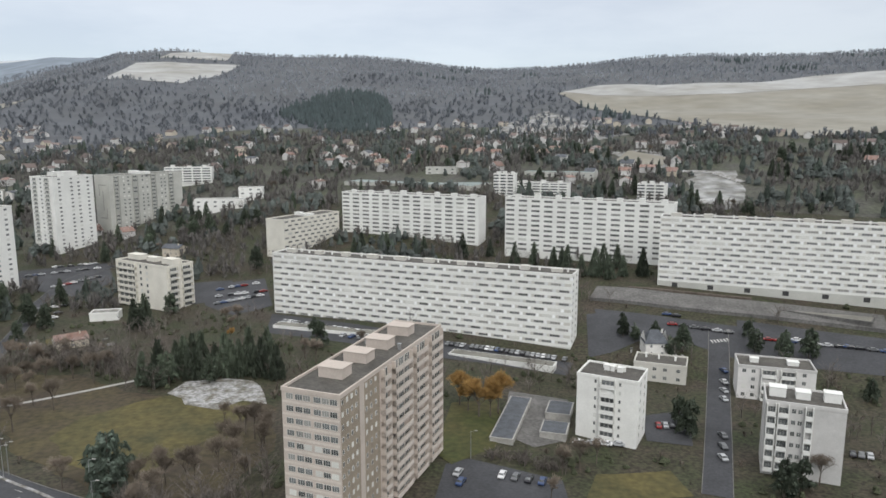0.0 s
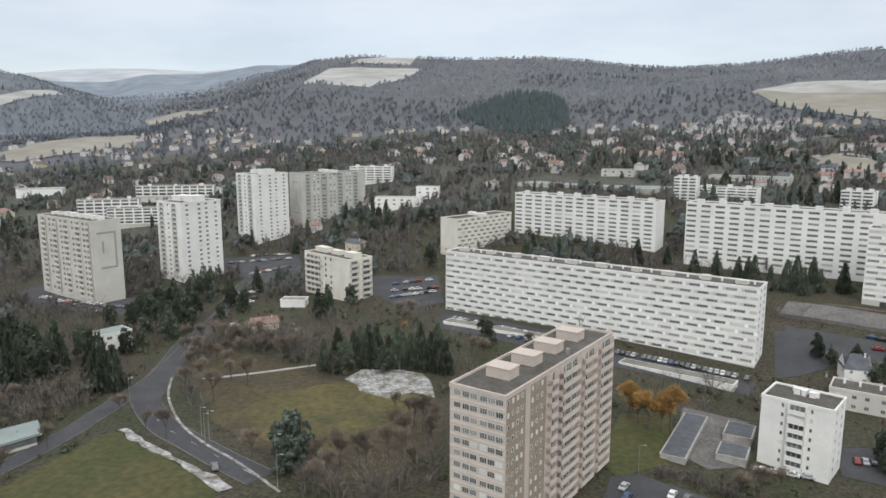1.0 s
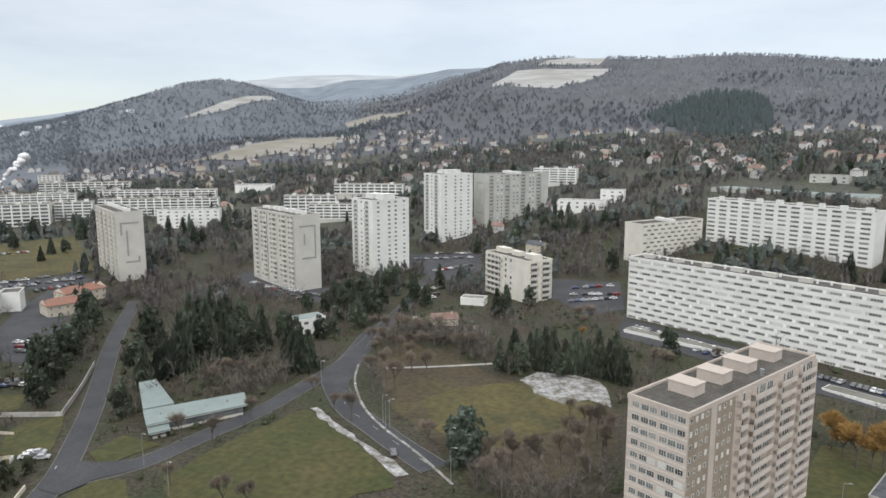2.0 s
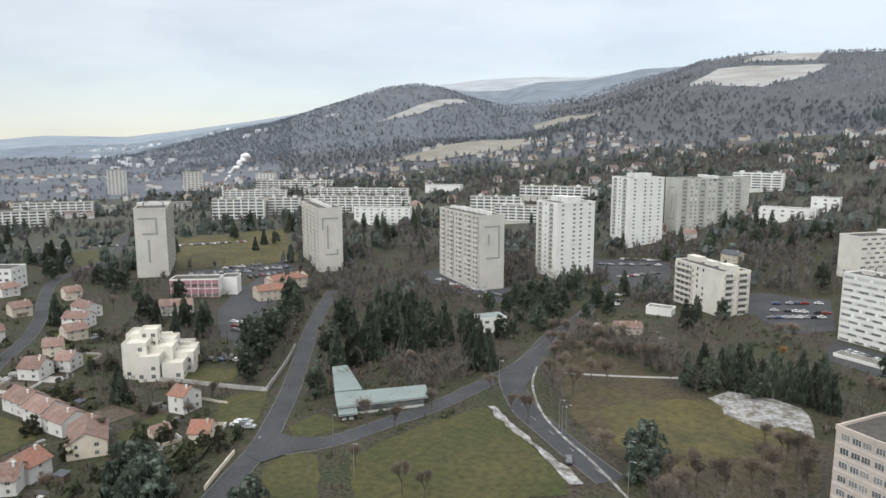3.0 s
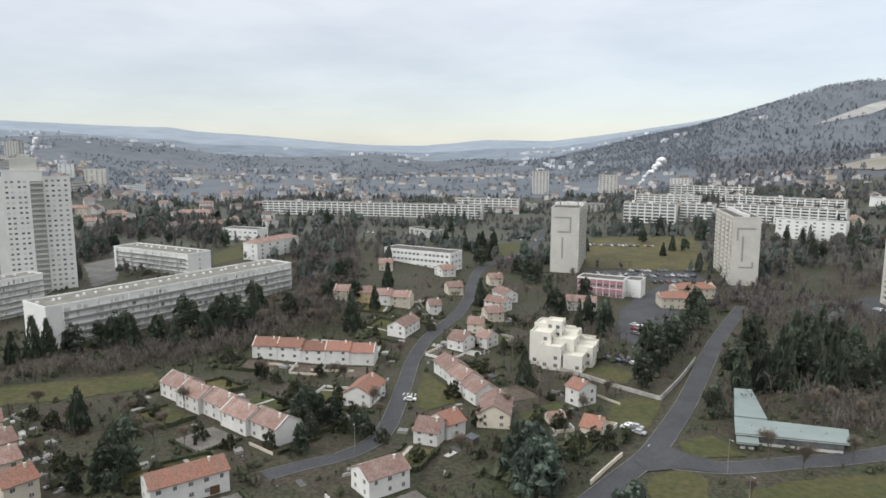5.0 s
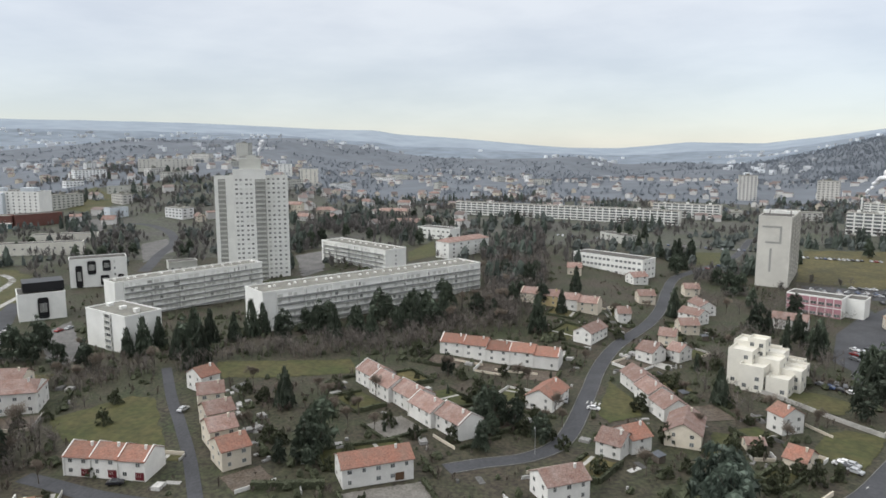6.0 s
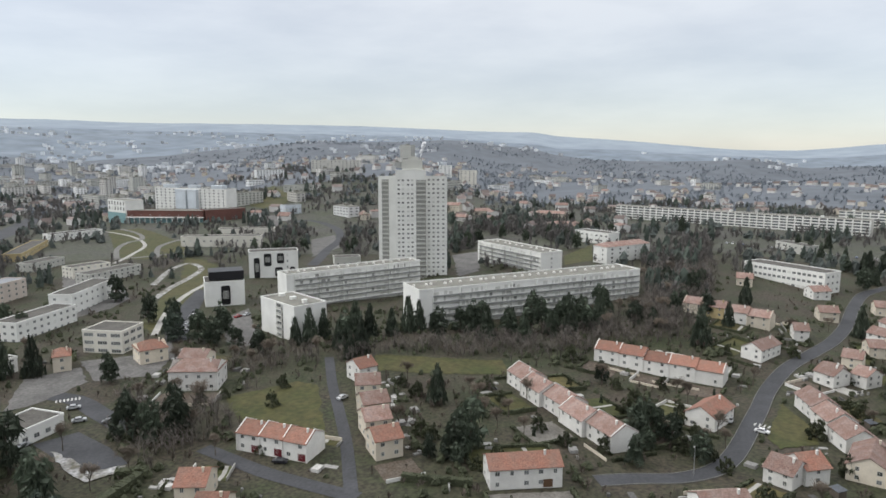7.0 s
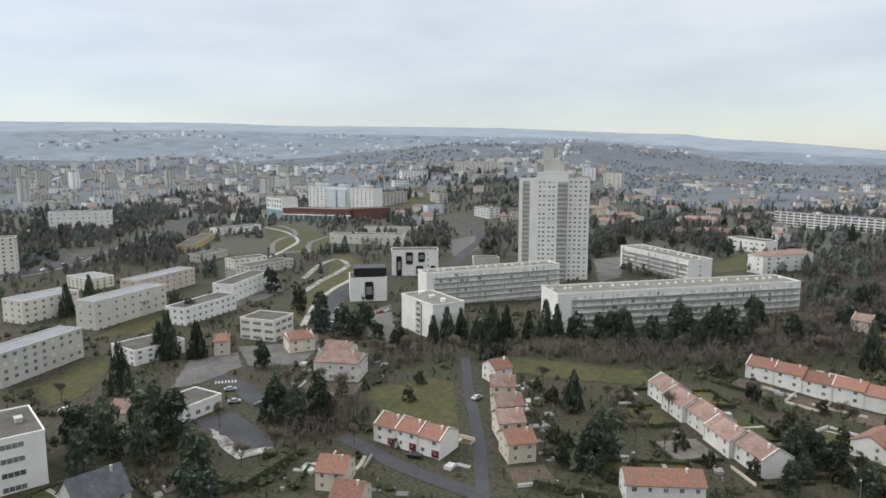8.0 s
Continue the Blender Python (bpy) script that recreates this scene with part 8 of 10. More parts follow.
car_row(-175.0, -151.1, -174.3, -149.3, 1, -40.4, 0)
car_row(-163.3, -87.3, -165.5, -86.8, 1, -12.5, 0)
car_row(-268.8, -190.8, -306.3, -209.1, 6, 8.7, 0.1)
car_row(-298.0, -183.3, -307.4, -179.3, 2, -82.0, 0)
car_row(-290.2, -443.9, -407.1, -481.8, 6, -108.7, 0.3)
car_row(-210.5, -89.2, -208.7, -87.4, 1, -73.4, 0)
car_row(-143.7, -204.5, -143.1, -202.8, 1, -38.8, 0)
car_row(-267.4, -194.7, -256.8, -182.3, 2, 8.8, 0)
street_lamp(-132.5, 104.7, 97.8, 9)
street_lamp(-152.0, 113.0, 98.0, 9)
street_lamp(-151.0, 185.0, 96.0, 9)
street_lamp(-109.3, 164.7, 95.1, 9)
street_lamp(-77.9, 144.5, 94.3, 9)
street_lamp(-109.3, 162.6, 95.2, 9)
street_lamp(-112.9, 166.6, 95.2, 9)
street_lamp(-83.7, 154.7, 94.4, 9)
street_lamp(7.8, 185.4, 89.6, 8)
street_lamp(-188.2, 20.0, 102.4, 8)
street_lamp(-151.8, 186.0, 96.0, 9)
wall_line([(-206.1, 125.5), (-225.6, 145.2), (-246.4, 164.7)], 1.8, 0.3, CONCRETE, "pale concrete boundary wall beside the avenue")
wall_line([(-153.6, 75.2), (-160.2, 82.8), (-167.2, 90.9)], 1.2, 0.3, HOUSE_CREAM, "cream boundary wall beside the street")
wall_line([(-253.0, 98.8), (-238.7, 108.4), (-221.3, 116.8), (-206.1, 125.5)], 1.5, 0.3, CONCRETE, "pale garden wall")
crossing(-170.0, 103.4, -51.2, 5, 6.0)
crossing(115.0, 280.9, -3.4, 6, 8.0)
crossing(-230.9, 43.5, -68.2, 4, 5.5)
crossing(-186.5, -176.6, -130.0, 7, 8.0)
GROVES = []
GROVES.append(([(-450.4, 9.3), (-459.8, 33.1), (-380.4, 38.4), (-317.6, 29.0), (-307.5, 14.1), (-338.9, 6.0)], 90, 6, 12))
GROVES.append(([(-239.4, -151.8), (-263.1, -97.8), (-338.9, 4.5), (-382.8, 23.7), (-333.3, 26.1), (-305.4, 5.2), (-259.3, -73.1), (-217.8, -137.7)], 160, 3, 8))
GROVES.append(([(-178.0, 247.8), (-161.5, 269.1), (-124.4, 258.9), (-107.5, 232.5), (-115.2, 211.6), (-115.7, 189.8), (-120.3, 175.0), (-143.0, 199.9)], 38, 6, 12))
GROVES.append(([(-82.7, 161.7), (-67.2, 172.4), (-53.3, 193.7), (-41.2, 159.9), (-48.5, 144.9), (-68.5, 138.1)], 24, 5, 11))
GROVES.append(([(-177.1, 269.0), (-157.4, 283.6), (-113.1, 251.8), (-119.5, 233.9), (-134.8, 218.6), (-146.4, 219.0)], 21, 5, 11))
GROVES.append(([(-200.5, 170.8), (-200.6, 188.8), (-181.3, 201.0), (-161.2, 181.9), (-165.5, 166.7), (-177.2, 161.5)], 45, 4, 9))
GROVES.append(([(-344.4, 247.7), (-334.7, 335.4), (-236.3, 287.5), (-231.6, 256.1), (-276.4, 259.8), (-279.8, 215.4)], 110, 5, 10))
GROVES.append(([(-502.0, 9.3), (-552.2, 60.4), (-396.1, 45.7), (-345.2, 22.3), (-377.6, 9.0)], 90, 6, 12))
GROVES.append(([(5.6, 192.0), (33.8, 185.5), (34.2, 178.8), (8.4, 181.9)], 30, 2, 4))
GROVES.append(([(-247.5, -115.1), (-275.9, -85.8), (-322.0, -18.3), (-366.5, 11.0), (-462.0, 27.3), (-494.7, 59.5), (-360.4, 39.1), (-314.8, 17.6), (-275.5, -15.2), (-234.4, -81.1)], 150, 4, 9))
GROVES.append(([(-196.8, -163.5), (-210.9, -132.5), (-219.7, -104.3), (-190.0, -86.7), (-186.9, -110.3), (-152.1, -117.8), (-157.5, -138.4)], 45, 4, 9))
GROVES.append(([(-165.1, 264.2), (-126.7, 277.9), (-94.0, 229.6), (-120.6, 195.0), (-131.1, 195.7)], 14, 6, 12))
ribbon("snowy_terrace", [(57.2, 966.3), (122.7, 1083.1), (193.4, 1154.9)], -4.0, 4.0, SNOW, 0.9, "snow-dusted terrace on the hillside", "snow", 0.5)
ribbon("snowy_terrace", [(65.0, 869.3), (128.3, 938.1), (193.8, 974.1)], -4.0, 4.0, SNOW, 0.9, "snow-dusted terrace on the hillside", "snow", 0.5)
ribbon("snowy_terrace", [(61.0, 911.9), (131.2, 1018.8), (195.9, 1070.0)], -4.0, 4.0, SNOW, 0.9, "snow-dusted terrace on the hillside", "snow", 0.5)
ribbon("snowy_terrace", [(182.6, 764.0), (217.0, 779.3), (236.0, 750.4)], -4.0, 4.0, SNOW, 0.9, "snow-dusted terrace on the hillside", "snow", 0.5)
ribbon("snowy_terrace", [(48.1, 811.0), (95.1, 837.6), (128.4, 799.9)], -4.0, 4.0, SNOW, 0.9, "snow-dusted terrace on the hillside", "snow", 0.5)
ribbon("snowy_terrace", [(204.7, 656.8), (243.3, 646.6), (255.8, 600.0)], -4.0, 4.0, SNOW, 0.9, "snow-dusted terrace on the hillside", "snow", 0.5)
trees("pine", 13, "trees on the wooded slope", (-328.1, 13.3), (-345.2, 22.3), (-364.2, 27.6), (-389.1, 33.6), (-405.3, 22.0), (-416.7, 40.6), (-352.1, 37.9), (-331.9, 4.7), (-319.7, -17.0), (-304.3, -49.5), (-310.2, -29.5), (-287.9, -77.0), (-247.0, -140.7), (-250.3, -153.3))
trees("bare", 9, "bare garden trees", (-212.4, -40.9), (-228.8, -30.0), (-226.3, -17.7), (-251.3, 19.2), (-276.2, 23.7), (-210.5, 13.6), (-191.4, -62.6), (-221.1, -61.4), (-224.5, -162.9), (-189.6, -151.2), (-163.9, -106.5), (-155.1, -149.1), (-138.8, -125.5), (-143.2, -220.9), (-148.1, -212.2), (-225.4, -233.7), (-245.3, -285.9), (-231.8, -72.9), (-279.5, 9.4), (-256.7, -6.4))
trees("bare", 9, "bare garden trees", (-276.0, 31.5), (-272.0, 47.1), (-208.1, 30.1), (-246.3, 22.5), (-298.7, 112.3), (-211.6, 83.8), (-204.9, 70.2), (-238.7, 76.6), (-220.8, 97.9), (-197.3, 92.7), (-175.9, 67.3), (-175.7, 47.6), (-211.8, 108.4), (-312.3, 55.4), (-338.2, 72.3), (-351.8, 90.8), (-360.4, 133.5))
trees("shrub", 4, "garden shrubs", (-308.9, 113.7), (-289.7, 111.3), (-298.6, 97.2), (-316.1, 111.1), (-282.3, 82.5), (-265.2, 64.7), (-299.6, 52.8), (-305.5, 41.8), (-286.5, 33.0), (-228.5, 88.8), (-214.1, 88.7), (-198.4, 87.6), (-190.1, 68.0), (-182.9, 70.2), (-178.9, 59.0), (-175.2, 53.2), (-184.3, 93.8), (-175.9, 96.9))
drape("frosted_ground", [(41.6, 973.5), (110.3, 1137.5), (186.6, 1287.9), (222.3, 1109.1), (239.0, 919.9), (155.2, 847.1), (75.6, 808.4), (38.8, 753.9)], FROST_GRASS, 0.5, "snow-dusted terraces and grass on the hillside", "snow", 10.0, ragged=6.0)
drape("frosted_ground", [(183.3, 789.6), (237.0, 745.7), (210.1, 666.3), (190.7, 694.6)], FROST_GRASS, 0.5, "snow-dusted terraces and grass on the hillside", "snow", 10.0, ragged=6.0)
drape("frosted_ground", [(227.8, 654.7), (271.1, 649.5), (238.7, 552.4), (211.1, 509.3), (196.2, 543.2)], FROST_GRASS, 0.5, "snow-dusted terraces and grass on the hillside", "snow", 10.0, ragged=6.0)
drape("frosted_ground", [(246.3, 897.2), (308.2, 849.8), (281.0, 806.0), (234.3, 829.3)], FROST_GRASS, 0.5, "snow-dusted terraces and grass on the hillside", "snow", 10.0, ragged=6.0)
drape("car_park", [(-321.0, 322.5), (-295.8, 333.2), (-248.1, 314.9), (-235.2, 291.4), (-261.8, 293.5), (-295.9, 294.5)], ASPHALT, 0.14, "asphalt tower car park", "car park")
car_row(-308.9, 313.8, -242.8, 303.4, 13, 66.8, 0.15)
drape("car_park", [(-152.4, 391.2), (-118.9, 386.7), (-105.3, 357.7), (-130.4, 350.6)], ASPHALT, 0.14, "asphalt car park beside the flats", "car park")
road([(-158.6, 204.6), (-168.8, 231.3), (-178.4, 255.4), (-183.4, 281.7)], 6.5, walks=False)
drape("lawn", [(-568.6, 268.5), (-545.5, 356.2), (-418.4, 285.6), (-432.4, 234.7), (-449.1, 208.3)], DRY_LAWN, 0.16, "yellowed lawn behind the towers", "lawn", ragged=2.0)
drape("car_park", [(-436.6, 205.9), (-417.6, 272.9), (-392.6, 268.1), (-410.1, 197.4)], ASPHALT, 0.14, "asphalt car park below the tower", "car park")
car_row(-424.4, 204.2, -405.2, 269.4, 14, 99.6, 0.2)
drape("lawn", [(-553.8, 177.6), (-558.0, 203.4), (-505.2, 188.4), (-495.7, 160.8)], LAWN, 0.16, "green lawn beside the street", "lawn", ragged=1.0)
trees("pine", 13, "pines behind the tower", (-500.7, -142.3), (-514.1, -135.5), (-538.8, -131.1), (-551.0, -125.3), (-579.7, -122.9), (-487.4, -271.4), (-481.8, -258.5), (-493.2, -284.9), (-315.2, -265.3), (-251.5, -272.7), (-247.4, -256.6), (-280.0, -217.6), (-285.3, -207.9), (-505.3, -335.8), (-524.3, -337.0), (-600.5, -51.0), (-642.9, -41.6), (-668.8, -29.8), (-651.0, -15.6), (-551.9, -38.7))
trees("spruce", 17, "tall conifers among the flats", (-600.0, 127.8), (-665.4, 45.8), (-551.4, 366.5), (-380.5, 287.8), (-479.0, 395.6), (-458.7, 400.5), (-562.9, 332.9), (-520.4, 164.5), (-487.6, 145.6), (-420.0, 369.8), (-432.8, 414.7))
hedge(-138.0, -117.2, -90, 17.0, 3.0, 3.4)
hedge(-128.4, -124.0, 170, 13.0, 3.0, 3.4)
hedge(-148.1, -120.9, 150, 8.0, 2.6, 3.0)
drape("car_park", [(70.7, 318.1), (104.5, 302.0), (145.5, 283.0), (175.5, 267.9), (162.5, 246.1), (133.7, 258.0), (117.0, 264.9), (95.1, 287.7), (68.9, 297.3)], ASPHALT, 0.13, "asphalt street and car park below the concrete terrace", "car park")
ribbon("terrace_deck", [(73.5, 334.1), (109.1, 316.7), (148.9, 300.9), (185.0, 283.7)], -7.0, 7.0, PAVING, 1.6, "long grey concrete deck before the slab", "terrace", 3.0)
wall_line([(90.4, 335.8), (112.4, 326.9), (142.3, 314.9)], 1.2, 1.2, BRUSH, "clipped brown hedge along the deck", "hedge", "hedge")
car_row(128.0, 280.6, 167.9, 265.0, 10, 100, 0.35)
car_row(98.0, 297.3, 122.9, 285.4, 6, 100, 0.40)
road([(-165.8, 228.4), (-178.7, 264.9), (-193.9, 308.9), (-213.9, 360.5), (-223.8, 415.0), (-215.2, 450.5)], 6.5, walks=False)
drape("car_park", [(-269.7, 432.1), (-222.8, 457.0), (-196.7, 411.5), (-203.5, 376.9), (-224.2, 385.3), (-246.7, 398.2)], ASPHALT, 0.15, "asphalt car park between the towers", "car park")
drape("car_park", [(-133.7, 378.7), (-100.8, 388.4), (-86.6, 346.4), (-101.8, 331.3), (-121.2, 347.8)], ASPHALT, 0.15, "asphalt car park beside the flats", "car park")
drape("car_park", [(-330.0, 322.0), (-299.9, 304.4), (-237.3, 290.6), (-247.4, 323.0), (-264.7, 325.0), (-333.5, 354.5)], ASPHALT, 0.15, "asphalt car park below the tower", "car park")
car_row(-254.6, 418.6, -220.2, 442.3, 12, 60, 0.25)
car_row(-227.3, 390.6, -209.7, 421.1, 9, 60, 0.25)
car_row(-125.4, 369.6, -101.7, 379.5, 8, 60, 0.25)
car_row(-116.6, 348.4, -94.9, 360.6, 8, 60, 0.25)
car_row(-313.7, 316.6, -249.1, 300.7, 11, 60, 0.25)
car_row(-193.7, 344.9, -183.8, 309.1, 4, 60, 0.25)
drape("car_park", [(-328.7, 178.5), (-256.3, 142.8), (-263.0, 158.0), (-312.7, 195.3), (-403.8, 271.3), (-418.1, 266.4), (-377.3, 219.2)], ASPHALT, 0.15, "asphalt car park beside the rose school", "car park")
car_row(-305.5, 169.3, -261.0, 147.1, 6, 60, 0.20)
car_row(-316.6, 187.1, -271.0, 162.9, 5, 60, 0.20)
car_row(-430.0, 223.4, -418.0, 275.9, 14, 60, 0.20)
car_row(-415.5, 211.5, -403.4, 266.3, 13, 60, 0.20)
car_row(-185.5, 101.2, -179.4, 103.7, 3, 50, 0.00)
car_row(-255.2, 128.8, -244.5, 137.6, 4, 60, 0.00)
trees("pine", 9, "dark garden conifers", (-174.5, -40.6), (-190.0, 5.5), (-200.8, 8.5), (-209.0, 15.6), (-258.5, -6.7), (-176.9, -48.9), (-196.6, 22.5))
trees("shrub", 6, "large garden shrubs", (-201.1, 21.1), (-238.4, 5.1), (-195.6, -3.2), (-214.6, 11.2), (-203.5, 17.8), (-253.2, -1.3), (-228.8, 2.8), (-234.5, -45.1), (-278.1, -19.6), (-241.6, -26.3))
trees("bare", 9, "bare garden trees", (-209.3, -40.1), (-201.5, -34.8), (-198.4, -26.3), (-217.3, -44.3), (-211.6, -33.1), (-209.3, 25.1), (-219.6, 29.3), (-227.1, -49.4))
trees("pine", 11, "conifers among the flats", (-191.9, 245.1), (-191.4, 234.9), (-184.2, 293.2), (-183.3, 314.1), (-231.2, 274.2), (-285.7, 392.8), (-431.6, 388.3), (-456.0, 439.7), (-479.3, 472.4))
trees("spruce", 13, "tall conifers among the flats", (-596.6, 126.4), (-586.6, 134.1), (-572.2, 138.0), (-515.2, 150.5), (-480.1, 147.3), (-509.1, 237.7), (-527.2, 348.4), (-529.4, 356.1), (-428.7, 377.4), (-474.9, 407.8), (-466.9, 460.0), (-469.8, 448.2), (-489.9, 301.4), (-471.7, 282.4), (-624.0, 155.4), (-556.4, 150.3))
trees("pine", 14, "conifers among the flats", (-516.9, 141.2), (-461.3, 136.0), (-549.4, 173.6), (-405.7, 150.4), (-411.0, 159.4), (-377.3, 152.7), (-326.4, 136.0), (-306.1, 146.0), (-293.0, 146.9), (-351.8, 164.9), (-432.9, 153.4), (-530.6, 298.0), (-483.3, 308.2))
trees("spruce", 14, "conifers below the slab", (-248.9, -101.9), (-256.4, -100.3), (-259.6, -111.1), (-293.8, -56.9), (-300.4, -66.0), (-308.2, -48.1), (-313.2, -22.8), (-322.1, -17.0), (-326.6, -10.6), (-296.5, -41.2), (-307.2, -31.2))
trees("pine", 12, "conifers behind the tower", (-511.3, -260.8), (-518.7, -255.0), (-519.2, -217.5), (-525.4, -213.0), (-577.4, -130.8), (-582.5, -122.1), (-609.2, -107.3), (-591.5, -84.5), (-613.0, -67.5), (-696.3, -134.6), (-710.2, -67.1), (-771.3, -60.6))
hedge(-163.8, -43.1, -5.1, 18.1, 2.4, 2.0)
# the park and lawns between the flats and the hospital
drape("lawn", [(-550.4, -471.0), (-580.8, -459.7), (-509.9, -359.7), (-460.4, -324.5), (-436.0, -333.6), (-423.4, -350.8), (-465.7, -393.3)], LAWN, 0.13, "park lawn with worn grass", "lawn", 8.0, ragged=1.5)
drape("lawn", [(-449.6, -316.9), (-448.2, -297.5), (-365.5, -242.0), (-317.8, -223.1), (-281.1, -207.3), (-263.1, -203.7), (-275.1, -218.3), (-323.3, -244.8), (-372.2, -266.3)], LAWN, 0.13, "sloping park lawn", "lawn", 8.0, ragged=1.5)
drape("lawn", [(-236.5, -286.6), (-267.0, -293.1), (-258.7, -280.0), (-218.2, -264.4), (-205.3, -270.4)], LAWN, 0.13, "lawn between the flats", "lawn", 8.0, ragged=1.5)
drape("lawn", [(-152.8, -230.8), (-181.4, -245.6), (-175.7, -225.2), (-155.9, -211.2), (-144.4, -212.5)], LAWN, 0.13, "lawn between the flats", "lawn", 8.0, ragged=1.5)
drape("lawn", [(-873.6, -528.9), (-958.4, -519.3), (-838.5, -428.0), (-720.6, -385.8), (-760.7, -443.6)], LAWN, 0.3, "grassy hillside", "lawn", 8.0, ragged=1.5)
drape("paving", [(-521.8, -130.8), (-532.8, -112.1), (-452.6, -94.4), (-434.3, -104.4)], PAVING, 0.14, "pale yard behind the tower", "yard", 8.0, ragged=1.5)
drape("paving", [(-566.1, -270.6), (-595.9, -261.7), (-539.5, -231.3), (-493.1, -235.1)], PAVING, 0.14, "pale car park near the tower", "car park", 8.0, ragged=1.5)
drape("paving", [(-673.8, -392.5), (-701.0, -375.2), (-631.7, -337.7), (-601.2, -356.4)], PAVING, 0.14, "pale forecourt of the hospital", "yard", 8.0, ragged=1.5)
ribbon("path", [(-427.5, -358.6), (-462.9, -387.3), (-493.4, -402.7), (-513.6, -405.0), (-540.8, -429.2), (-569.2, -472.3)], -2.0, 2.0, KERB, 0.2, "pale gravel path through the park", "path")
ribbon("path", [(-441.3, -335.0), (-479.9, -362.8), (-505.9, -372.0), (-529.0, -374.6)], -2.0, 2.0, KERB, 0.2, "pale gravel path through the park", "path")
ribbon("path", [(-422.5, -356.7), (-442.1, -343.9), (-474.6, -329.0)], -2.0, 2.0, KERB, 0.2, "pale gravel path through the park", "path")
ribbon("path", [(-372.5, -248.0), (-341.1, -239.7), (-307.8, -226.4), (-284.0, -213.6), (-261.6, -200.5)], -1.5, 1.5, CONCRETE, 0.2, "pale path beside the street", "path")
ribbon("road", [(-256.1, -183.9), (-271.2, -196.5), (-293.6, -209.4), (-325.5, -224.7), (-356.9, -238.3)], -4.5, 4.5, ASPHALT, 0.17, "grey asphalt street", "road")
ribbon("road", [(-457.5, -217.9), (-520.9, -235.7), (-578.6, -248.4), (-637.5, -280.3), (-669.0, -320.5), (-651.0, -338.1)], -4.0, 4.0, ASPHALT, 0.17, "grey asphalt street", "road")
ribbon("road", [(-541.4, -314.7), (-594.0, -326.6), (-637.5, -324.5)], -3.5, 3.5, ASPHALT, 0.17, "grey asphalt street", "road")
ribbon("road", [(-675.8, -720.4), (-892.4, -901.4), (-1178.2, -1118.1), (-1482.5, -1331.9)], -12.0, 12.0, ASPHALT, 0.4, "wide grey motorway", "road")
ribbon("motorway_barrier", [(-267.2, -441.0), (-304.6, -440.2), (-379.8, -479.3), (-458.0, -526.2)], -0.6, 0.6, CONCRETE, 0.5, "pale noise wall foot along the motorway", "wall")
drape("paving", [(-365.6, -348.3), (-397.5, -334.4), (-323.1, -263.0), (-299.8, -255.7), (-275.6, -259.5)], PAVING, 0.13, "paved yard between the flats", "yard", 6.0, ragged=1.0)
drape("paving", [(-221.8, -203.8), (-233.4, -189.3), (-258.8, -190.6), (-239.0, -172.3), (-214.1, -165.2), (-203.2, -181.0)], PAVING, 0.13, "paved yard in front of the houses", "yard", 6.0, ragged=1.0)
drape("paving", [(-198.9, -207.4), (-215.7, -198.2), (-202.5, -183.2), (-180.7, -184.2), (-172.3, -189.0)], PAVING, 0.13, "paved yard in front of the houses", "yard", 6.0, ragged=1.0)
drape("paving", [(-290.6, -186.8), (-320.0, -188.1), (-261.1, -148.5), (-249.2, -154.0)], PAVING, 0.13, "paved car park beside the block", "yard", 6.0, ragged=1.0)
MOTORWAY_WOOD = [(-377.0, -574.0), (-882.7, -971.1), (-1300.0, -1180.0), (-964.1, -865.7), (-406.8, -513.4), (-298.0, -448.2)]
WOODS = []
WOODS.append(([(-375.6, -618.7), (-415.7, -632.8), (-555.8, -701.7), (-522.0, -605.0), (-398.1, -516.2), (-315.3, -480.4), (-288.8, -476.5)], 420))
WOODS.append(([(-298.9, -420.7), (-357.8, -451.6), (-437.1, -486.9), (-411.2, -432.7), (-351.3, -385.9), (-334.6, -419.6)], 150))
WOODS.append(([(-573.7, -719.4), (-928.6, -1021.6), (-979.1, -960.8), (-668.6, -714.7), (-524.0, -600.6)], 260))
WOODS.append(([(-551.7, -581.1), (-993.0, -946.4), (-1035.1, -888.2), (-635.7, -570.0), (-561.2, -557.9)], 260))
WOODS.append(([(-618.8, -160.3), (-730.8, -156.0), (-784.5, -79.2), (-670.1, -36.4), (-549.8, -40.2), (-619.9, -83.9), (-628.5, -133.3)], 260))
WOODS.append(([(-521.3, -132.8), (-619.2, -158.8), (-627.0, -135.5), (-547.1, -117.5)], 50))
WOODS.append(([(-1045.8, -56.4), (-1192.3, 115.4), (-1044.6, 101.9), (-860.0, -39.5)], 120))
WOODS.append(([(-1011.5, -657.8), (-1376.4, -719.2), (-1122.5, -434.4), (-863.2, -332.7), (-864.3, -424.0), (-1046.7, -611.6)], 260))
WOODS.append(([(-467.2, -204.2), (-655.5, -282.0), (-682.6, -258.8), (-495.3, -186.3)], 60))
WOODS.append(([(-485.7, -314.3), (-583.9, -346.0), (-655.5, -327.1), (-524.8, -255.8), (-520.0, -291.0)], 70))
WOODS.append(([(-373.5, 11.0), (-523.2, 12.6), (-657.7, 69.6), (-391.6, 44.4), (-350.0, 26.2)], 120))
PLANTATION = [(-286.8, 1221.8), (-274.4, 1436.7), (-228.7, 1590.0), (-150.4, 1552.0), (-99.3, 1380.1), (-73.9, 1056.0), (-112.4, 988.3), (-184.0, 1042.6)]


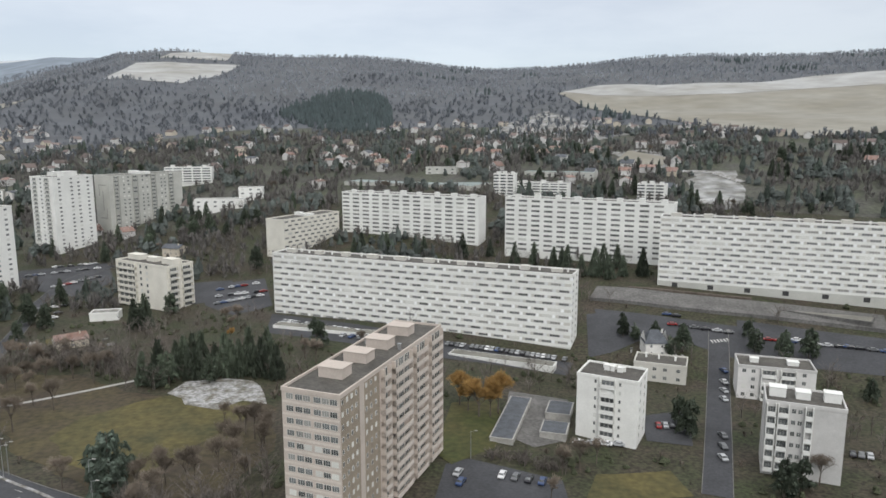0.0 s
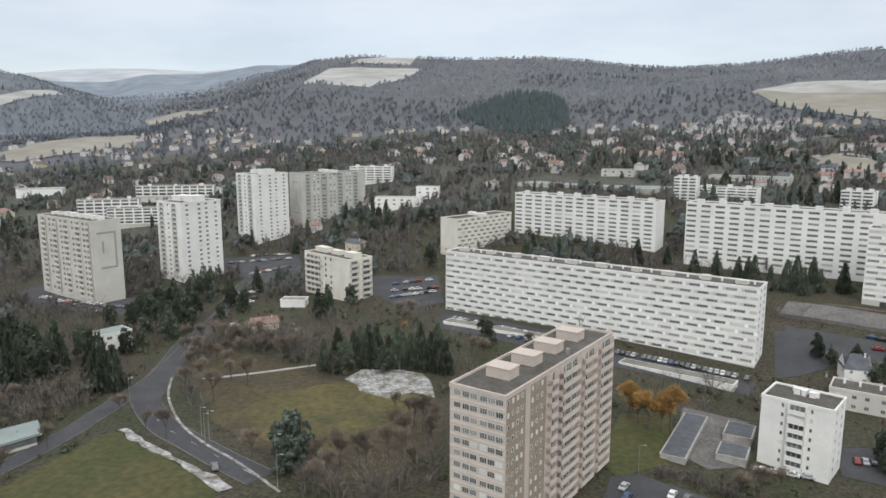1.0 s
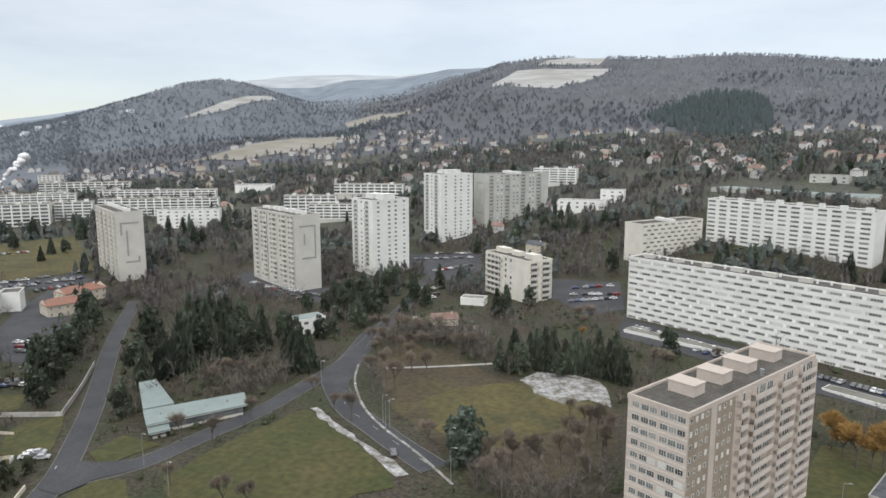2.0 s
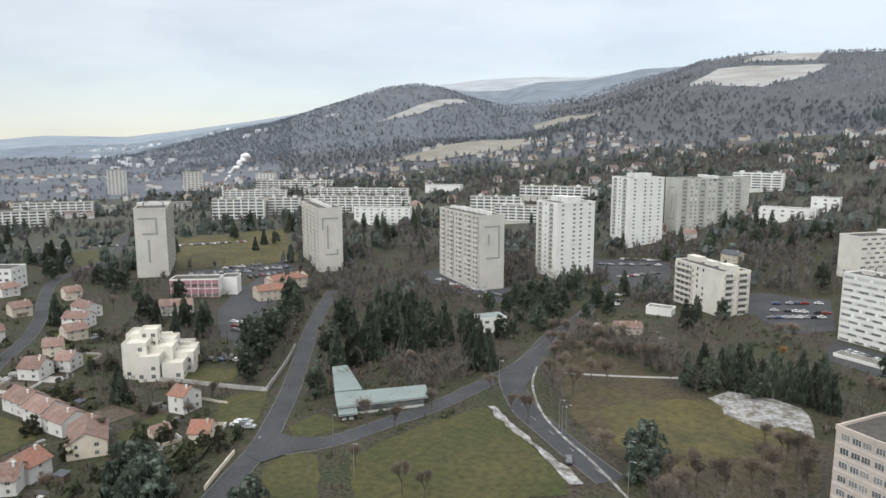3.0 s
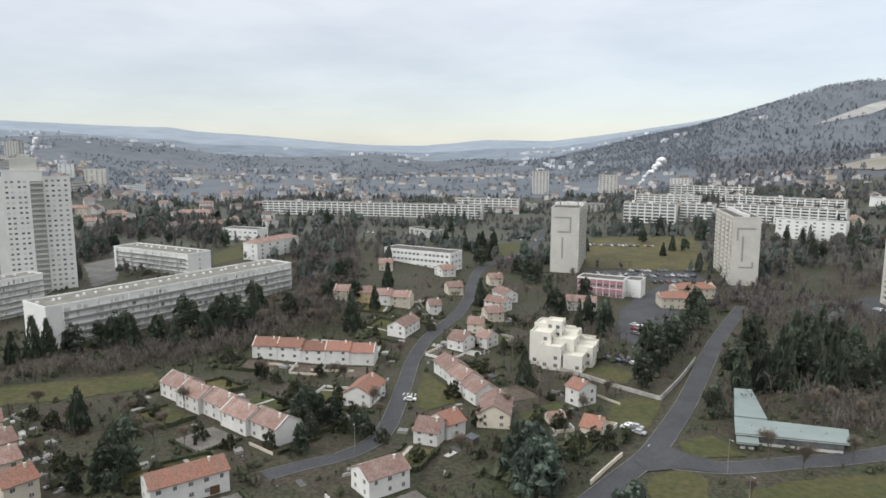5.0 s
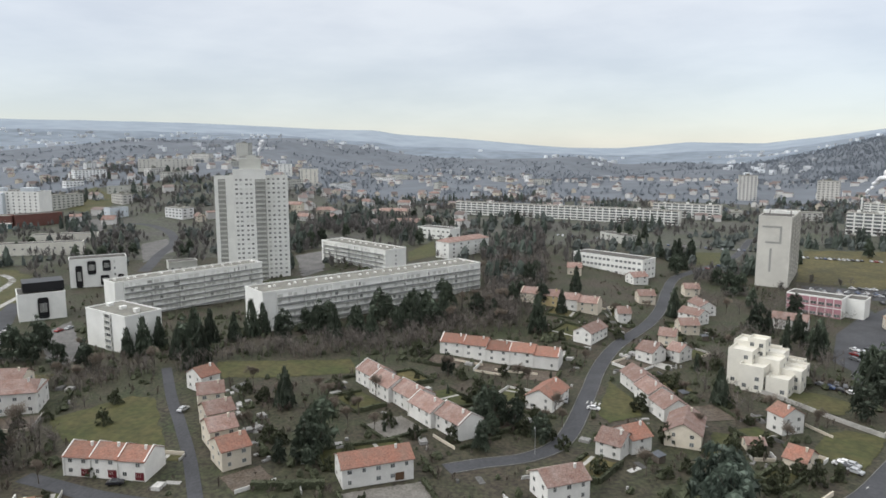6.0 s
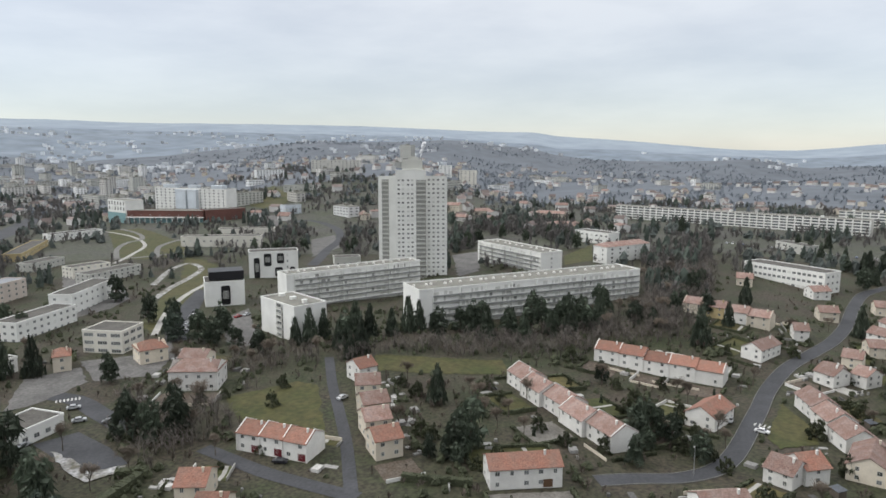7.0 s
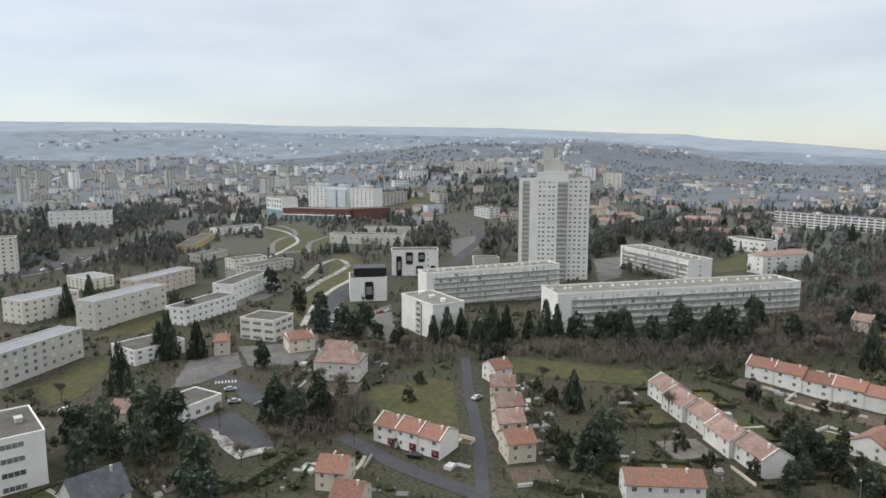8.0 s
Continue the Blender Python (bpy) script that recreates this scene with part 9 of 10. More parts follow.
# ---- woods and suburbs on the hills ----
def spread(az0, az1, r0, r1, count, seed):
    """Random places in a sector, evenly over its area."""
    rng = random.Random(seed)
    for _ in range(count):
        a, r = radians(rng.uniform(az0, az1)), math.sqrt(rng.uniform(r0 * r0, r1 * r1))
        yield r * math.sin(a), r * math.cos(a), r, math.degrees(a), rng


def thicket(name, mat, label, places, fans=13, thin=1.0):
    """One sheet of many leafless crowns: each a bundle of twig fans that open outwards and upwards."""
    verts, faces = [], []
    for x, y, h, wide, pointed, rng in places:
        z = gz(x, y) - 0.3
        for _ in range(fans):
            a, up = rng.uniform(0, 2 * math.pi), rng.random()
            reach, o = wide * rng.uniform(0.45, 1.1) * (1.05 - 0.75 * up), len(verts)
            c, s = math.cos(a), math.sin(a)
            half = wide * rng.uniform(0.16, 0.34) * thin
            top = z + h * (0.38 + 0.62 * up) * rng.uniform(0.85, 1.08)
            verts += [(x + c * reach * 0.15, y + s * reach * 0.15, z + h * (0.05 + 0.4 * up)), (x + c * reach - s * half, y + s * reach + c * half, top), (x + c * reach + s * half, y + s * reach - c * half, top - 0.25 * half)]
            faces.append((o, o + 1, o + 2))
    if verts:
        tagged(mesh_object(name, verts, faces, [mat]), label, "woodland", kind="stuff")


def bare_crowns(name, mat, label, places):
    """One sheet of leafless trees too many to count: thin trunk, forking limbs and loose twigs."""
    verts, faces = [], []

    def sliver(a, b, w, rng):
        o, s = len(verts), rng.uniform(0, math.pi)
        dx, dy = math.cos(s) * w, math.sin(s) * w
        verts.extend([(a[0] - dx, a[1] - dy, a[2]), (a[0] + dx, a[1] + dy, a[2]), tuple(b)])
        faces.append((o, o + 1, o + 2))

    for x, y, h, wide, pointed, rng in places:
        z = gz(x, y) - 0.3
        for _ in range(2):
            sliver((x, y, z), (x + rng.uniform(-0.5, 0.5), y + rng.uniform(-0.5, 0.5), z + h * 0.9), 0.16, rng)
        for _ in range(9):
            k, a = rng.uniform(0.18, 0.6), rng.uniform(0, 6.28)
            reach = wide * rng.uniform(0.5, 1.05)
            p = (x, y, z + h * k)
            q = (x + math.cos(a) * reach, y + math.sin(a) * reach, z + h * min(1.0, k + rng.uniform(0.2, 0.45)))
            sliver(p, q, 0.1, rng)
            for _ in range(7):
                u, b = rng.uniform(0.3, 1.0), a + rng.gauss(0, 0.9)
                c = tuple(p[i] + (q[i] - p[i]) * u for i in range(3))
                d = wide * rng.uniform(0.2, 0.45)
                sliver(c, (c[0] + math.cos(b) * d, c[1] + math.sin(b) * d, c[2] + d * rng.uniform(0.1, 1.3)), 0.07, rng)
    if verts:
        tagged(mesh_object(name, verts, faces, [mat]), label, "woodland", kind="stuff")


def wood(name, mat, label, places, tufts=0):
    """One sheet of many small tree shapes, each an uneven cone or dome with its own outline."""
    verts, faces = [], []
    for x, y, h, wide, pointed, rng in places:
        z, base, n = gz(x, y) - 0.5, len(verts), 6
        for level, (hz, rad) in enumerate(((0.08, 0.75), (0.45, 1.0 if not pointed else 0.62), (0.8, 0.6 if not pointed else 0.26))):
            for k in range(n):
                a = k * 2 * math.pi / n + level * 0.5 + rng.uniform(-0.3, 0.3)
                r = wide * rad * rng.uniform(0.65, 1.25)
                verts.append((x + math.cos(a) * r, y + math.sin(a) * r, z + h * hz * rng.uniform(0.85, 1.15)))
        verts.append((x + rng.uniform(-0.3, 0.3) * wide, y, z + h))
        for level in range(2):
            o = base + level * n
            faces += [(o + k, o + (k + 1) % n, o + n + (k + 1) % n, o + n + k) for k in range(n)]
        o = base + 2 * n
        faces += [(o + k, o + (k + 1) % n, base + 3 * n) for k in range(n)]
        for _ in range(tufts):
            a, k, r, b = rng.uniform(0, 6.28), rng.uniform(0.2, 0.85), wide * rng.uniform(0.75, 1.3), len(verts)
            for turn, q, u in ((-0.35, 0.5, 0), (0.35, 0.5, 0.1), (0, 1.0, rng.uniform(0.05, 0.3))):
                s = r * q * (1.15 - 0.7 * k)
                verts.append((x + math.cos(a + turn) * s, y + math.sin(a + turn) * s, z + h * (k + u)))
            faces.append((b, b + 1, b + 2))
    if verts:
        tagged(mesh_object(name, verts, faces, [mat]), label, "woodland", kind="stuff")


# ---- garden plots: lawns, beds and yards beside the houses, with hedges, low walls and paths ----
SOIL = material("bare_garden_soil", (0.088, 0.066, 0.048), grain=1.4, depth=0.5, stain=0.3, other=(0.12, 0.10, 0.08), world_space=True)
YARD = material("gravel_yard", (0.20, 0.19, 0.17), grain=2.0, depth=0.35, stain=0.2, other=(0.13, 0.12, 0.105), world_space=True)
PLOTS = []
for i, (x, y, azimuth, L, W) in enumerate(NEAR_HOUSES):
    rng = random.Random(3000 + i)
    a = radians(90 - azimuth)

    def spot(u, v, x=x, y=y, a=a):
        return x + u * math.cos(a) - v * math.sin(a), y + u * math.sin(a) + v * math.cos(a)

    for side in (-1, 1):
        near, wide = W / 2 + 2.2, L / 2 + rng.uniform(0.0, 2.5)
        deep = 0.0
        while deep < rng.uniform(9, 14) and all(free(*spot(u * wide, side * (near + deep + 1.0))) for u in (-1, -0.5, 0, 0.5, 1)):
            deep += 1.0
        if deep < 3:
            continue
        outline = [spot(-wide, side * near), spot(wide, side * near), spot(wide, side * (near + deep)), spot(-wide, side * (near + deep))]
        cover = rng.choice(("lawn", "lawn", "lawn", "dry", "soil", "yard"))
        drape("garden", outline, {"lawn": LAWN, "dry": DRY_LAWN, "soil": SOIL, "yard": YARD}[cover], 0.1 + 0.01 * (i % 4), {"lawn": "small green garden lawn", "dry": "yellowed garden lawn", "soil": "bare dug garden bed", "yard": "pale gravel yard beside a house"}[cover], "garden", 4.0, ragged=0.4)
        PLOTS.append((spot, side, near, wide, deep, azimuth, cover, i))

# plants keep a cell away from what is built
TAKEN[1:-1, 1:-1] |= TAKEN[:-2, 1:-1] | TAKEN[2:, 1:-1] | TAKEN[1:-1, :-2] | TAKEN[1:-1, 2:]
frosted, bare, dark, midgreen, midbare, valley, firs = [], [], [], [], [], [], []
for x, y, r, a, rng in spread(-70, -56, 1530, 3180, 3600, 20):
    if rng.random() < (a + 70) / 10 and gz(x, y) > -10 and not any(inside(x, y, f) for f in FIELDS):
        valley.append((x, y, rng.uniform(8, 14), rng.uniform(4, 7), rng.random() < 0.3, rng))
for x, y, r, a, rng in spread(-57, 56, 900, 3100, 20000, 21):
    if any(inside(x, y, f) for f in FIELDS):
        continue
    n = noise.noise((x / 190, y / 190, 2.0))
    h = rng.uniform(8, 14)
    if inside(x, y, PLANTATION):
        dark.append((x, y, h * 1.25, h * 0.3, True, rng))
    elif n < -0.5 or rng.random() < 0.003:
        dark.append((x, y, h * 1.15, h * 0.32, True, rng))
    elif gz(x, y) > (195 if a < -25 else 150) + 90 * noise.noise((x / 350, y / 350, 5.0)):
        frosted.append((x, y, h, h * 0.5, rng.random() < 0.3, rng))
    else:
        # far western trees join the haze-coloured sheet
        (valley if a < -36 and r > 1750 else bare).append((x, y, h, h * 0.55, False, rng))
for x, y, r, a, rng in spread(-14, -2, 980, 1620, 1700, 27):
    if inside(x, y, PLANTATION):
        dark.append((x, y, rng.uniform(11, 17), rng.uniform(3, 4.5), True, rng))
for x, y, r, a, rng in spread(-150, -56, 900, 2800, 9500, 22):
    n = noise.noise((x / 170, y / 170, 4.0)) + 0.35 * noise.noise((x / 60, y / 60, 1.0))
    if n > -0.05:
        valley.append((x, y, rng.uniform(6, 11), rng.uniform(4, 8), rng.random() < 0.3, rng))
for x, y, r, a, rng in spread(-57, 44, 385, 1000, 11000, 23):
    n = noise.noise((x / 70, y / 70, 9.0))
    if n > -0.38 and free(x, y) and not any(inside(x, y, f) for f in FIELDS):
        q = noise.noise((x / 45, y / 45, 1.0))
        if q > 0.3 and rng.random() < 0.3:
            firs.append((x, y, rng.uniform(8, 17), rng.uniform(2.2, 3.6), rng.random() < 0.6, rng))
        else:
            (midgreen if q > 0.12 else midbare).append((x, y, rng.uniform(5, 11), rng.uniform(2.2, 4.2), rng.random() < 0.3, rng))
scrub, brush = [], []
for x, y, r, a, rng in spread(-150, 46, 112, 472, 17000, 24):
    n = noise.noise((x / 41, y / 41, 3.0)) + 0.4 * noise.noise((x / 13, y / 13, 8.0))
    if n > -0.12 and free(x, y):
        tall = rng.uniform(0.5, 2.9) * (1.6 if n > 0.35 else 1.0)
        (scrub if noise.noise((x / 16, y / 16, 2.0)) > 0.1 else brush).append((x, y, tall, tall * rng.uniform(0.35, 0.65), False, rng))
for x, y, r, a, rng in spread(-153, -54, 460, 1080, 8000, 25):
    n = noise.noise((x / 80, y / 80, 6.0))
    if free(x, y) and n > -0.15:
        q = noise.noise((x / 50, y / 50, 1.0))
        if q > 0.28 and rng.random() < 0.45:
            firs.append((x, y, rng.uniform(8, 16), rng.uniform(2.2, 3.6), rng.random() < 0.6, rng))
        else:
            (midgreen if q > 0.1 else midbare).append((x, y, rng.uniform(4, 10), rng.uniform(2.0, 3.8), rng.random() < 0.3, rng))
for x, y, r, a, rng in spread(-150, -36, 110, 354, 7000, 28):
    if free(x, y) and noise.noise((x / 18, y / 18, 6.0)) > -0.15:
        tall = rng.uniform(1.0, 3.4)
        (scrub if noise.noise((x / 9, y / 9, 4.0)) > 0.05 else brush).append((x, y, tall, tall * rng.uniform(0.3, 0.55), False, rng))
groves = []
for outline, count, low, high in GROVES:
    rng = random.Random(int(outline[0][0]))
    xs, ys = [p[0] for p in outline], [p[1] for p in outline]
    made = 0
    for _ in range(count * 14):
        x, y = rng.uniform(min(xs), max(xs)), rng.uniform(min(ys), max(ys))
        if made < count * 2 and inside(x, y, outline) and free(x, y):
            made += 1
            h = rng.uniform(low, high)
            groves.append((x, y, h, h * rng.uniform(0.3, 0.5), False, rng))
for x, y, r, a, rng in spread(-72, 36, 230, 560, 3600, 26):
    if free(x, y) and noise.noise((x / 50, y / 50, 13.0)) > -0.12:
        h = rng.uniform(5, 11)
        groves.append((x, y, h, h * rng.uniform(0.32, 0.55), False, rng))
for outline, count in WOODS + [(MOTORWAY_WOOD, 500)]:
    rng = random.Random(77)
    xs, ys = [p[0] for p in outline], [p[1] for p in outline]
    for _ in range(count * 3):
        x, y = rng.uniform(min(xs), max(xs)), rng.uniform(min(ys), max(ys))
        if inside(x, y, outline) and free(x, y):
            if noise.noise((x / 38, y / 38, 5.0)) > 0.4 or rng.random() < 0.06:
                firs.append((x, y, rng.uniform(8, 16), rng.uniform(2.6, 4.2), rng.random() < 0.5, rng))
            else:
                midbare.append((x, y, rng.uniform(6, 12), rng.uniform(2.8, 4.6), False, rng))
wood("evergreen_clumps", MID_GREEN, "evergreen bushes and young conifers among the houses", midgreen, 5)
wood("dark_firs", FIR, "dark tall firs and pines among the houses", firs, 12)
thicket("bare_clumps", MID_BARE, "leafless grey-brown garden trees on the slopes", midbare, 26, 0.42)
bare_crowns("bare_grove", DARK_TWIGS, "tangled leafless brown trees and saplings", groves)
wood("garden_scrub", HEDGE, "dark evergreen hedges and bushes in the gardens", scrub, 7)
thicket("bare_scrub", BRUSH, "leafless brown bushes and brambles", brush, 14, 0.5)
thicket("frosted_wood", HAZY_FROST_WOOD, "frost-whitened woodland on the hilltops, blued by haze", frosted, 15, 0.45)
thicket("bare_wood", HAZY_BARE_WOOD, "leafless hazy blue-grey woodland on the slopes", bare, 16, 0.45)
thicket("valley_woods", HAZY_VALLEY_WOOD, "grey-blue hazy woods in the valley", valley, 16, 0.45)
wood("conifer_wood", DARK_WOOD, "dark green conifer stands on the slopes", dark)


def taken(x, y, spots, gap):
    return any((x - p) ** 2 + (y - q) ** 2 < gap * gap for p, q in spots)


FAR_HOUSES = {}


def far_house(x, y, azimuth, L, W, eaves, ridge, wall, roof):
    """A house too far off to pick apart: walls and roof, kept for the joined hillside."""
    z, t = gz(x, y), radians(90 - azimuth)
    c, s = math.cos(t), math.sin(t)
    v, l, w = [], L / 2, W / 2
    for u, q, h in ((-l, -w, -3), (l, -w, -3), (l, w, -3), (-l, w, -3), (-l, -w, eaves), (l, -w, eaves), (l, w, eaves), (-l, w, eaves), (-l, 0, ridge), (l, 0, ridge)):
        v.append((x + u * c - q * s, y + u * s + q * c, z + h))
    k = 1.07
    r, roof = [], FAR_ROOF
    for u, q, h in ((-l, -w, eaves + 0.1), (l, -w, eaves + 0.1), (l, w, eaves + 0.1), (-l, w, eaves + 0.1), (-l, 0, ridge + 0.35), (l, 0, ridge + 0.35)):
        r.append((x + k * (u * c - q * s), y + k * (u * s + q * c), z + h))
    FAR_HOUSES.setdefault(wall.name, (wall, []))[1].append((v, [(0, 1, 5, 4), (2, 3, 7, 6), (1, 2, 6, 9, 5), (3, 0, 4, 8, 7)], 0))
    FAR_HOUSES.setdefault(roof.name, (roof, []))[1].append((r, [(0, 1, 5, 4), (2, 3, 4, 5)], 0))


SPOTS = []
KINDS = ((HILL_WHITE, OLD_TILES, "white hillside house with a weathered tiled roof"), (HOUSE_CREAM, OLD_TILES, "cream hillside house with a weathered tiled roof"),
         (HILL_WHITE, FAR_ROOF, "white hillside house with a brownish tiled roof"), (HILL_WHITE, SLATE, "white hillside house with a dark slate roof"))
for az0, az1, r0, r1, count, seed in ((-29, 39, 566, 814, 85, 31), (-29, 39, 814, 1120, 120, 34), (-56, -29, 731, 1356, 130, 32), (-87, -56, 825, 1768, 150, 33)):
    for x, y, r, a, rng in spread(az0, az1, r0, r1, count, seed):
        if not free(x, y) or taken(x, y, SPOTS, 17) or any(inside(x, y, f) for f in FIELDS) or inside(x, y, PLANTATION):
            continue
        SPOTS.append((x, y))
        wall, roof, label = KINDS[int(rng.random() ** 1.5 * 4)]
        if r > 813:
            far_house(x, y, rng.choice((-62, 28)) + rng.uniform(-15, 15), rng.uniform(9, 14), rng.uniform(8, 10), rng.uniform(3.5, 6), rng.uniform(6.5, 8.5), wall, roof)
            continue
        h = house(x, y, rng.choice((-62, 28)) + rng.uniform(-15, 15), rng.uniform(9, 14), rng.uniform(8, 10), rng.uniform(3.5, 6), rng.uniform(6.5, 8.5), wall, roof, label, None, "house", "hillside houses", 1 if r < 766 else 0, 2, None, rng.choice((0, 0, 3.0)), False)
for x, y, r, a, rng in spread(-56, 40, 507, 825, 150, 41):
    if free(x, y) and not taken(x, y, SPOTS, 9) and not any(inside(x, y, f) for f in FIELDS):
        tree(rng.choice(("spruce", "pine", "pine", "bare", "bare", "cypress")), x, y, rng.uniform(7, 15), "hillside trees")


# ---- the town in the valley ----
BLOCKS = []


def town_block(x, y, azimuth, L, W, h, wall, label, rows):
    """A distant block of flats: walls, a flat roof with a housing and a band of windows in each storey."""
    root = thing("apartment_building", x, y, azimuth, label, "building", "distant town")
    bm = bmesh.new()
    add_box(bm, -L / 2, L / 2, -W / 2, W / 2, -6, h)
    part("wall", bm, wall, root)
    bm = bmesh.new()
    add_box(bm, -L / 2 - 0.3, L / 2 + 0.3, -W / 2 - 0.3, W / 2 + 0.3, h + 0.01, h + 0.5)
    add_box(bm, -2.5, 2.5, -2, 2, h + 0.51, h + 3)
    part("roof", bm, PALE_ROOF, root)
    verts, faces = [], []
    bm = bmesh.new()
    for r in range(rows):
        z = 1.4 + r * (h - 1) / rows
        for face in ("front", "right", "back", "left"):
            wide = face_width(face, L, W)
            n = max(2, int(wide / 5))
            for i in range(n):
                m = on_face(face, L, W, (i + 0.5) * wide / n, z, 0.03)
                q = [bm.verts.new(m @ Vector(c)) for c in ((-1.4, 0, 0), (1.4, 0, 0), (1.4, 0, 1.3), (-1.4, 0, 1.3))]
                bm.faces.new(q)
    tagged(part("windows", bm, GLASS, root), kind="stuff")


WALLS = ((TOWN_WHITE, "white block of flats in the valley town"), (TOWN_BEIGE, "beige block of flats in the valley town"), (TOWN_BEIGE, "cream block of flats in the valley town"), (STONE_GREY, "grey block of flats in the valley town"))
for az0, az1, r0, r1, count, seed, big in ((-150, -126, 1080, 1500, 70, 51, 0.25), (-150, -128, 1500, 2300, 190, 52, 1.0), (-125, -103, 731, 1651, 26, 53, 0.3), (-103, -84, 825, 1886, 12, 54, 0.0), (-70, -57, 755, 1179, 8, 55, 1.0)):
    for x, y, r, a, rng in spread(az0, az1, r0, r1, count, seed):
        if not free(x, y) or taken(x, y, BLOCKS, 34) or noise.noise((x / 200, y / 200, 12.0)) < -0.25:
            continue
        BLOCKS.append((x, y))
        tall = rng.random() < 0.22 * big
        L, h = (rng.uniform(16, 30), rng.uniform(22, 40)) if tall else (rng.uniform(18, 52), rng.uniform(7, 17))
        wall, label = rng.choice(WALLS)
        town_block(x, y, rng.choice((-62, 28)) + rng.uniform(-12, 12), L, rng.uniform(11, 16), h, wall, label, int(h / 3))
for az0, az1, r0, r1, count, seed in ((-150, -103, 660, 2240, 330, 61), (-103, -84, 660, 2240, 110, 62)):
    for x, y, r, a, rng in spread(az0, az1, r0, r1, count, seed):
        if free(x, y) and not taken(x, y, BLOCKS, 26) and not taken(x, y, SPOTS, 17):
            SPOTS.append((x, y))
            wall, roof, label = KINDS[int(rng.random() ** 1.5 * 3)]
            if r > 813:
                far_house(x, y, rng.uniform(0, 360), rng.uniform(9, 16), rng.uniform(8, 11), rng.uniform(4, 7), rng.uniform(7.5, 9.5), wall, roof)
                continue
            house(x, y, rng.uniform(0, 360), rng.uniform(9, 16), rng.uniform(8, 11), rng.uniform(4, 7), rng.uniform(7.5, 9.5), wall, roof, label.replace("hillside", "valley"), None, "house", "valley houses", 0, 2, None, 0.0, False)
roofs = []
for x, y, r, a, rng in spread(-150, -52, 1768, 4200, 3000, 71):
    if noise.noise((x / 330, y / 330, 15.0)) + 0.4 * noise.noise((x / 90, y / 90, 2.0)) > (0.1 if a < -103 else 0.34):
        roofs.append((x, y, rng.uniform(5, 14), rng.uniform(8, 26), rng.uniform(7, 14), rng.uniform(0, math.pi)))
verts, faces = [], []
for x, y, h, L, W, t in roofs:
    o, z, c, s = len(verts), gz(x, y), math.cos(t), math.sin(t)
    for dz in (-3, h):
        for u, v in ((-L / 2, -W / 2), (L / 2, -W / 2), (L / 2, W / 2), (-L / 2, W / 2)):
            verts.append((x + u * c - v * s, y + u * s + v * c, z + dz))
    faces += [(o + 4, o + 5, o + 6, o + 7)] + [(o + i, o + (i + 1) % 4, o + 4 + (i + 1) % 4, o + 4 + i) for i in range(4)]
tagged(mesh_object("far_town", verts, faces, [FAR_WALLS]), "pale far-off town roofs and walls in the valley", "town", kind="stuff")
for key, (mat, pieces) in FAR_HOUSES.items():
    v, f, s = join(pieces)
    tagged(mesh_object("far_houses", v, f, [mat]), "far-off houses scattered over the slopes and valley", "houses", kind="stuff")


# ---- steam from far boilers ----
def plume(x, y, z, dx, dy, rise, size, seed):
    rng = random.Random(seed)
    bm = bmesh.new()
    for i in range(26):
        k = i / 25
        r = size * (0.35 + 0.9 * k) * rng.uniform(0.7, 1.2)
        m = Matrix.Translation((x + dx * k + rng.gauss(0, 0.3) * size, y + dy * k + rng.gauss(0, 0.3) * size, z + rise * (k ** 0.8) + rng.gauss(0, 0.2) * size)) @ Matrix.Diagonal((r, r, r * 0.8, 1))
        bmesh.ops.create_icosphere(bm, subdivisions=2, radius=1, matrix=m)
    for v in bm.verts:
        v.co += Vector((noise.noise(v.co / size), noise.noise(v.co / size + Vector((9, 0, 0))), noise.noise(v.co / size + Vector((0, 9, 0))))) * size * 0.3
    me = bpy.data.meshes.new("steam_plume")
    bm.to_mesh(me)
    bm.free()
    me.materials.append(STEAM)
    me.polygons.foreach_set("use_smooth", [True] * len(me.polygons))
    tagged(new("steam_plume", me), "white steam plume drifting from a far chimney", "steam")
    v, f, _ = limb((x, y, z - 40), (x, y, z + 1), 1.2, 0.9, 10)
    tagged(mesh_object("boiler_chimney", v, f, [WHITE]), "slim white boiler chimney", "chimney")


plume(-788.4, 430.3, 15.5, 11, 30, 37, 3.5, 3)
plume(-1695.9, -514.0, 48.9, -6, 9, 32, 4, 4)

for x, y, azimuth, L, W in NEAR_HOUSES:
    rng = random.Random(int(x * 3 + y))
    a = radians(90 - azimuth)
    for side in range(4):
        off, turn, run = (W / 2 + rng.uniform(4, 7), 0, L) if side < 2 else (L / 2 + rng.uniform(4, 7), 90, W)
        t = a + radians(turn)
        k = 1 if side % 2 else -1
        hx, hy = x - math.sin(t) * off * k, y + math.cos(t) * off * k
        run *= rng.uniform(1.0, 1.7)
        if all(free(hx + math.cos(t) * run * u, hy + math.sin(t) * run * u) for u in (-0.5, -0.25, 0, 0.25, 0.5)):
            hedge(hx, hy, azimuth - turn, run)


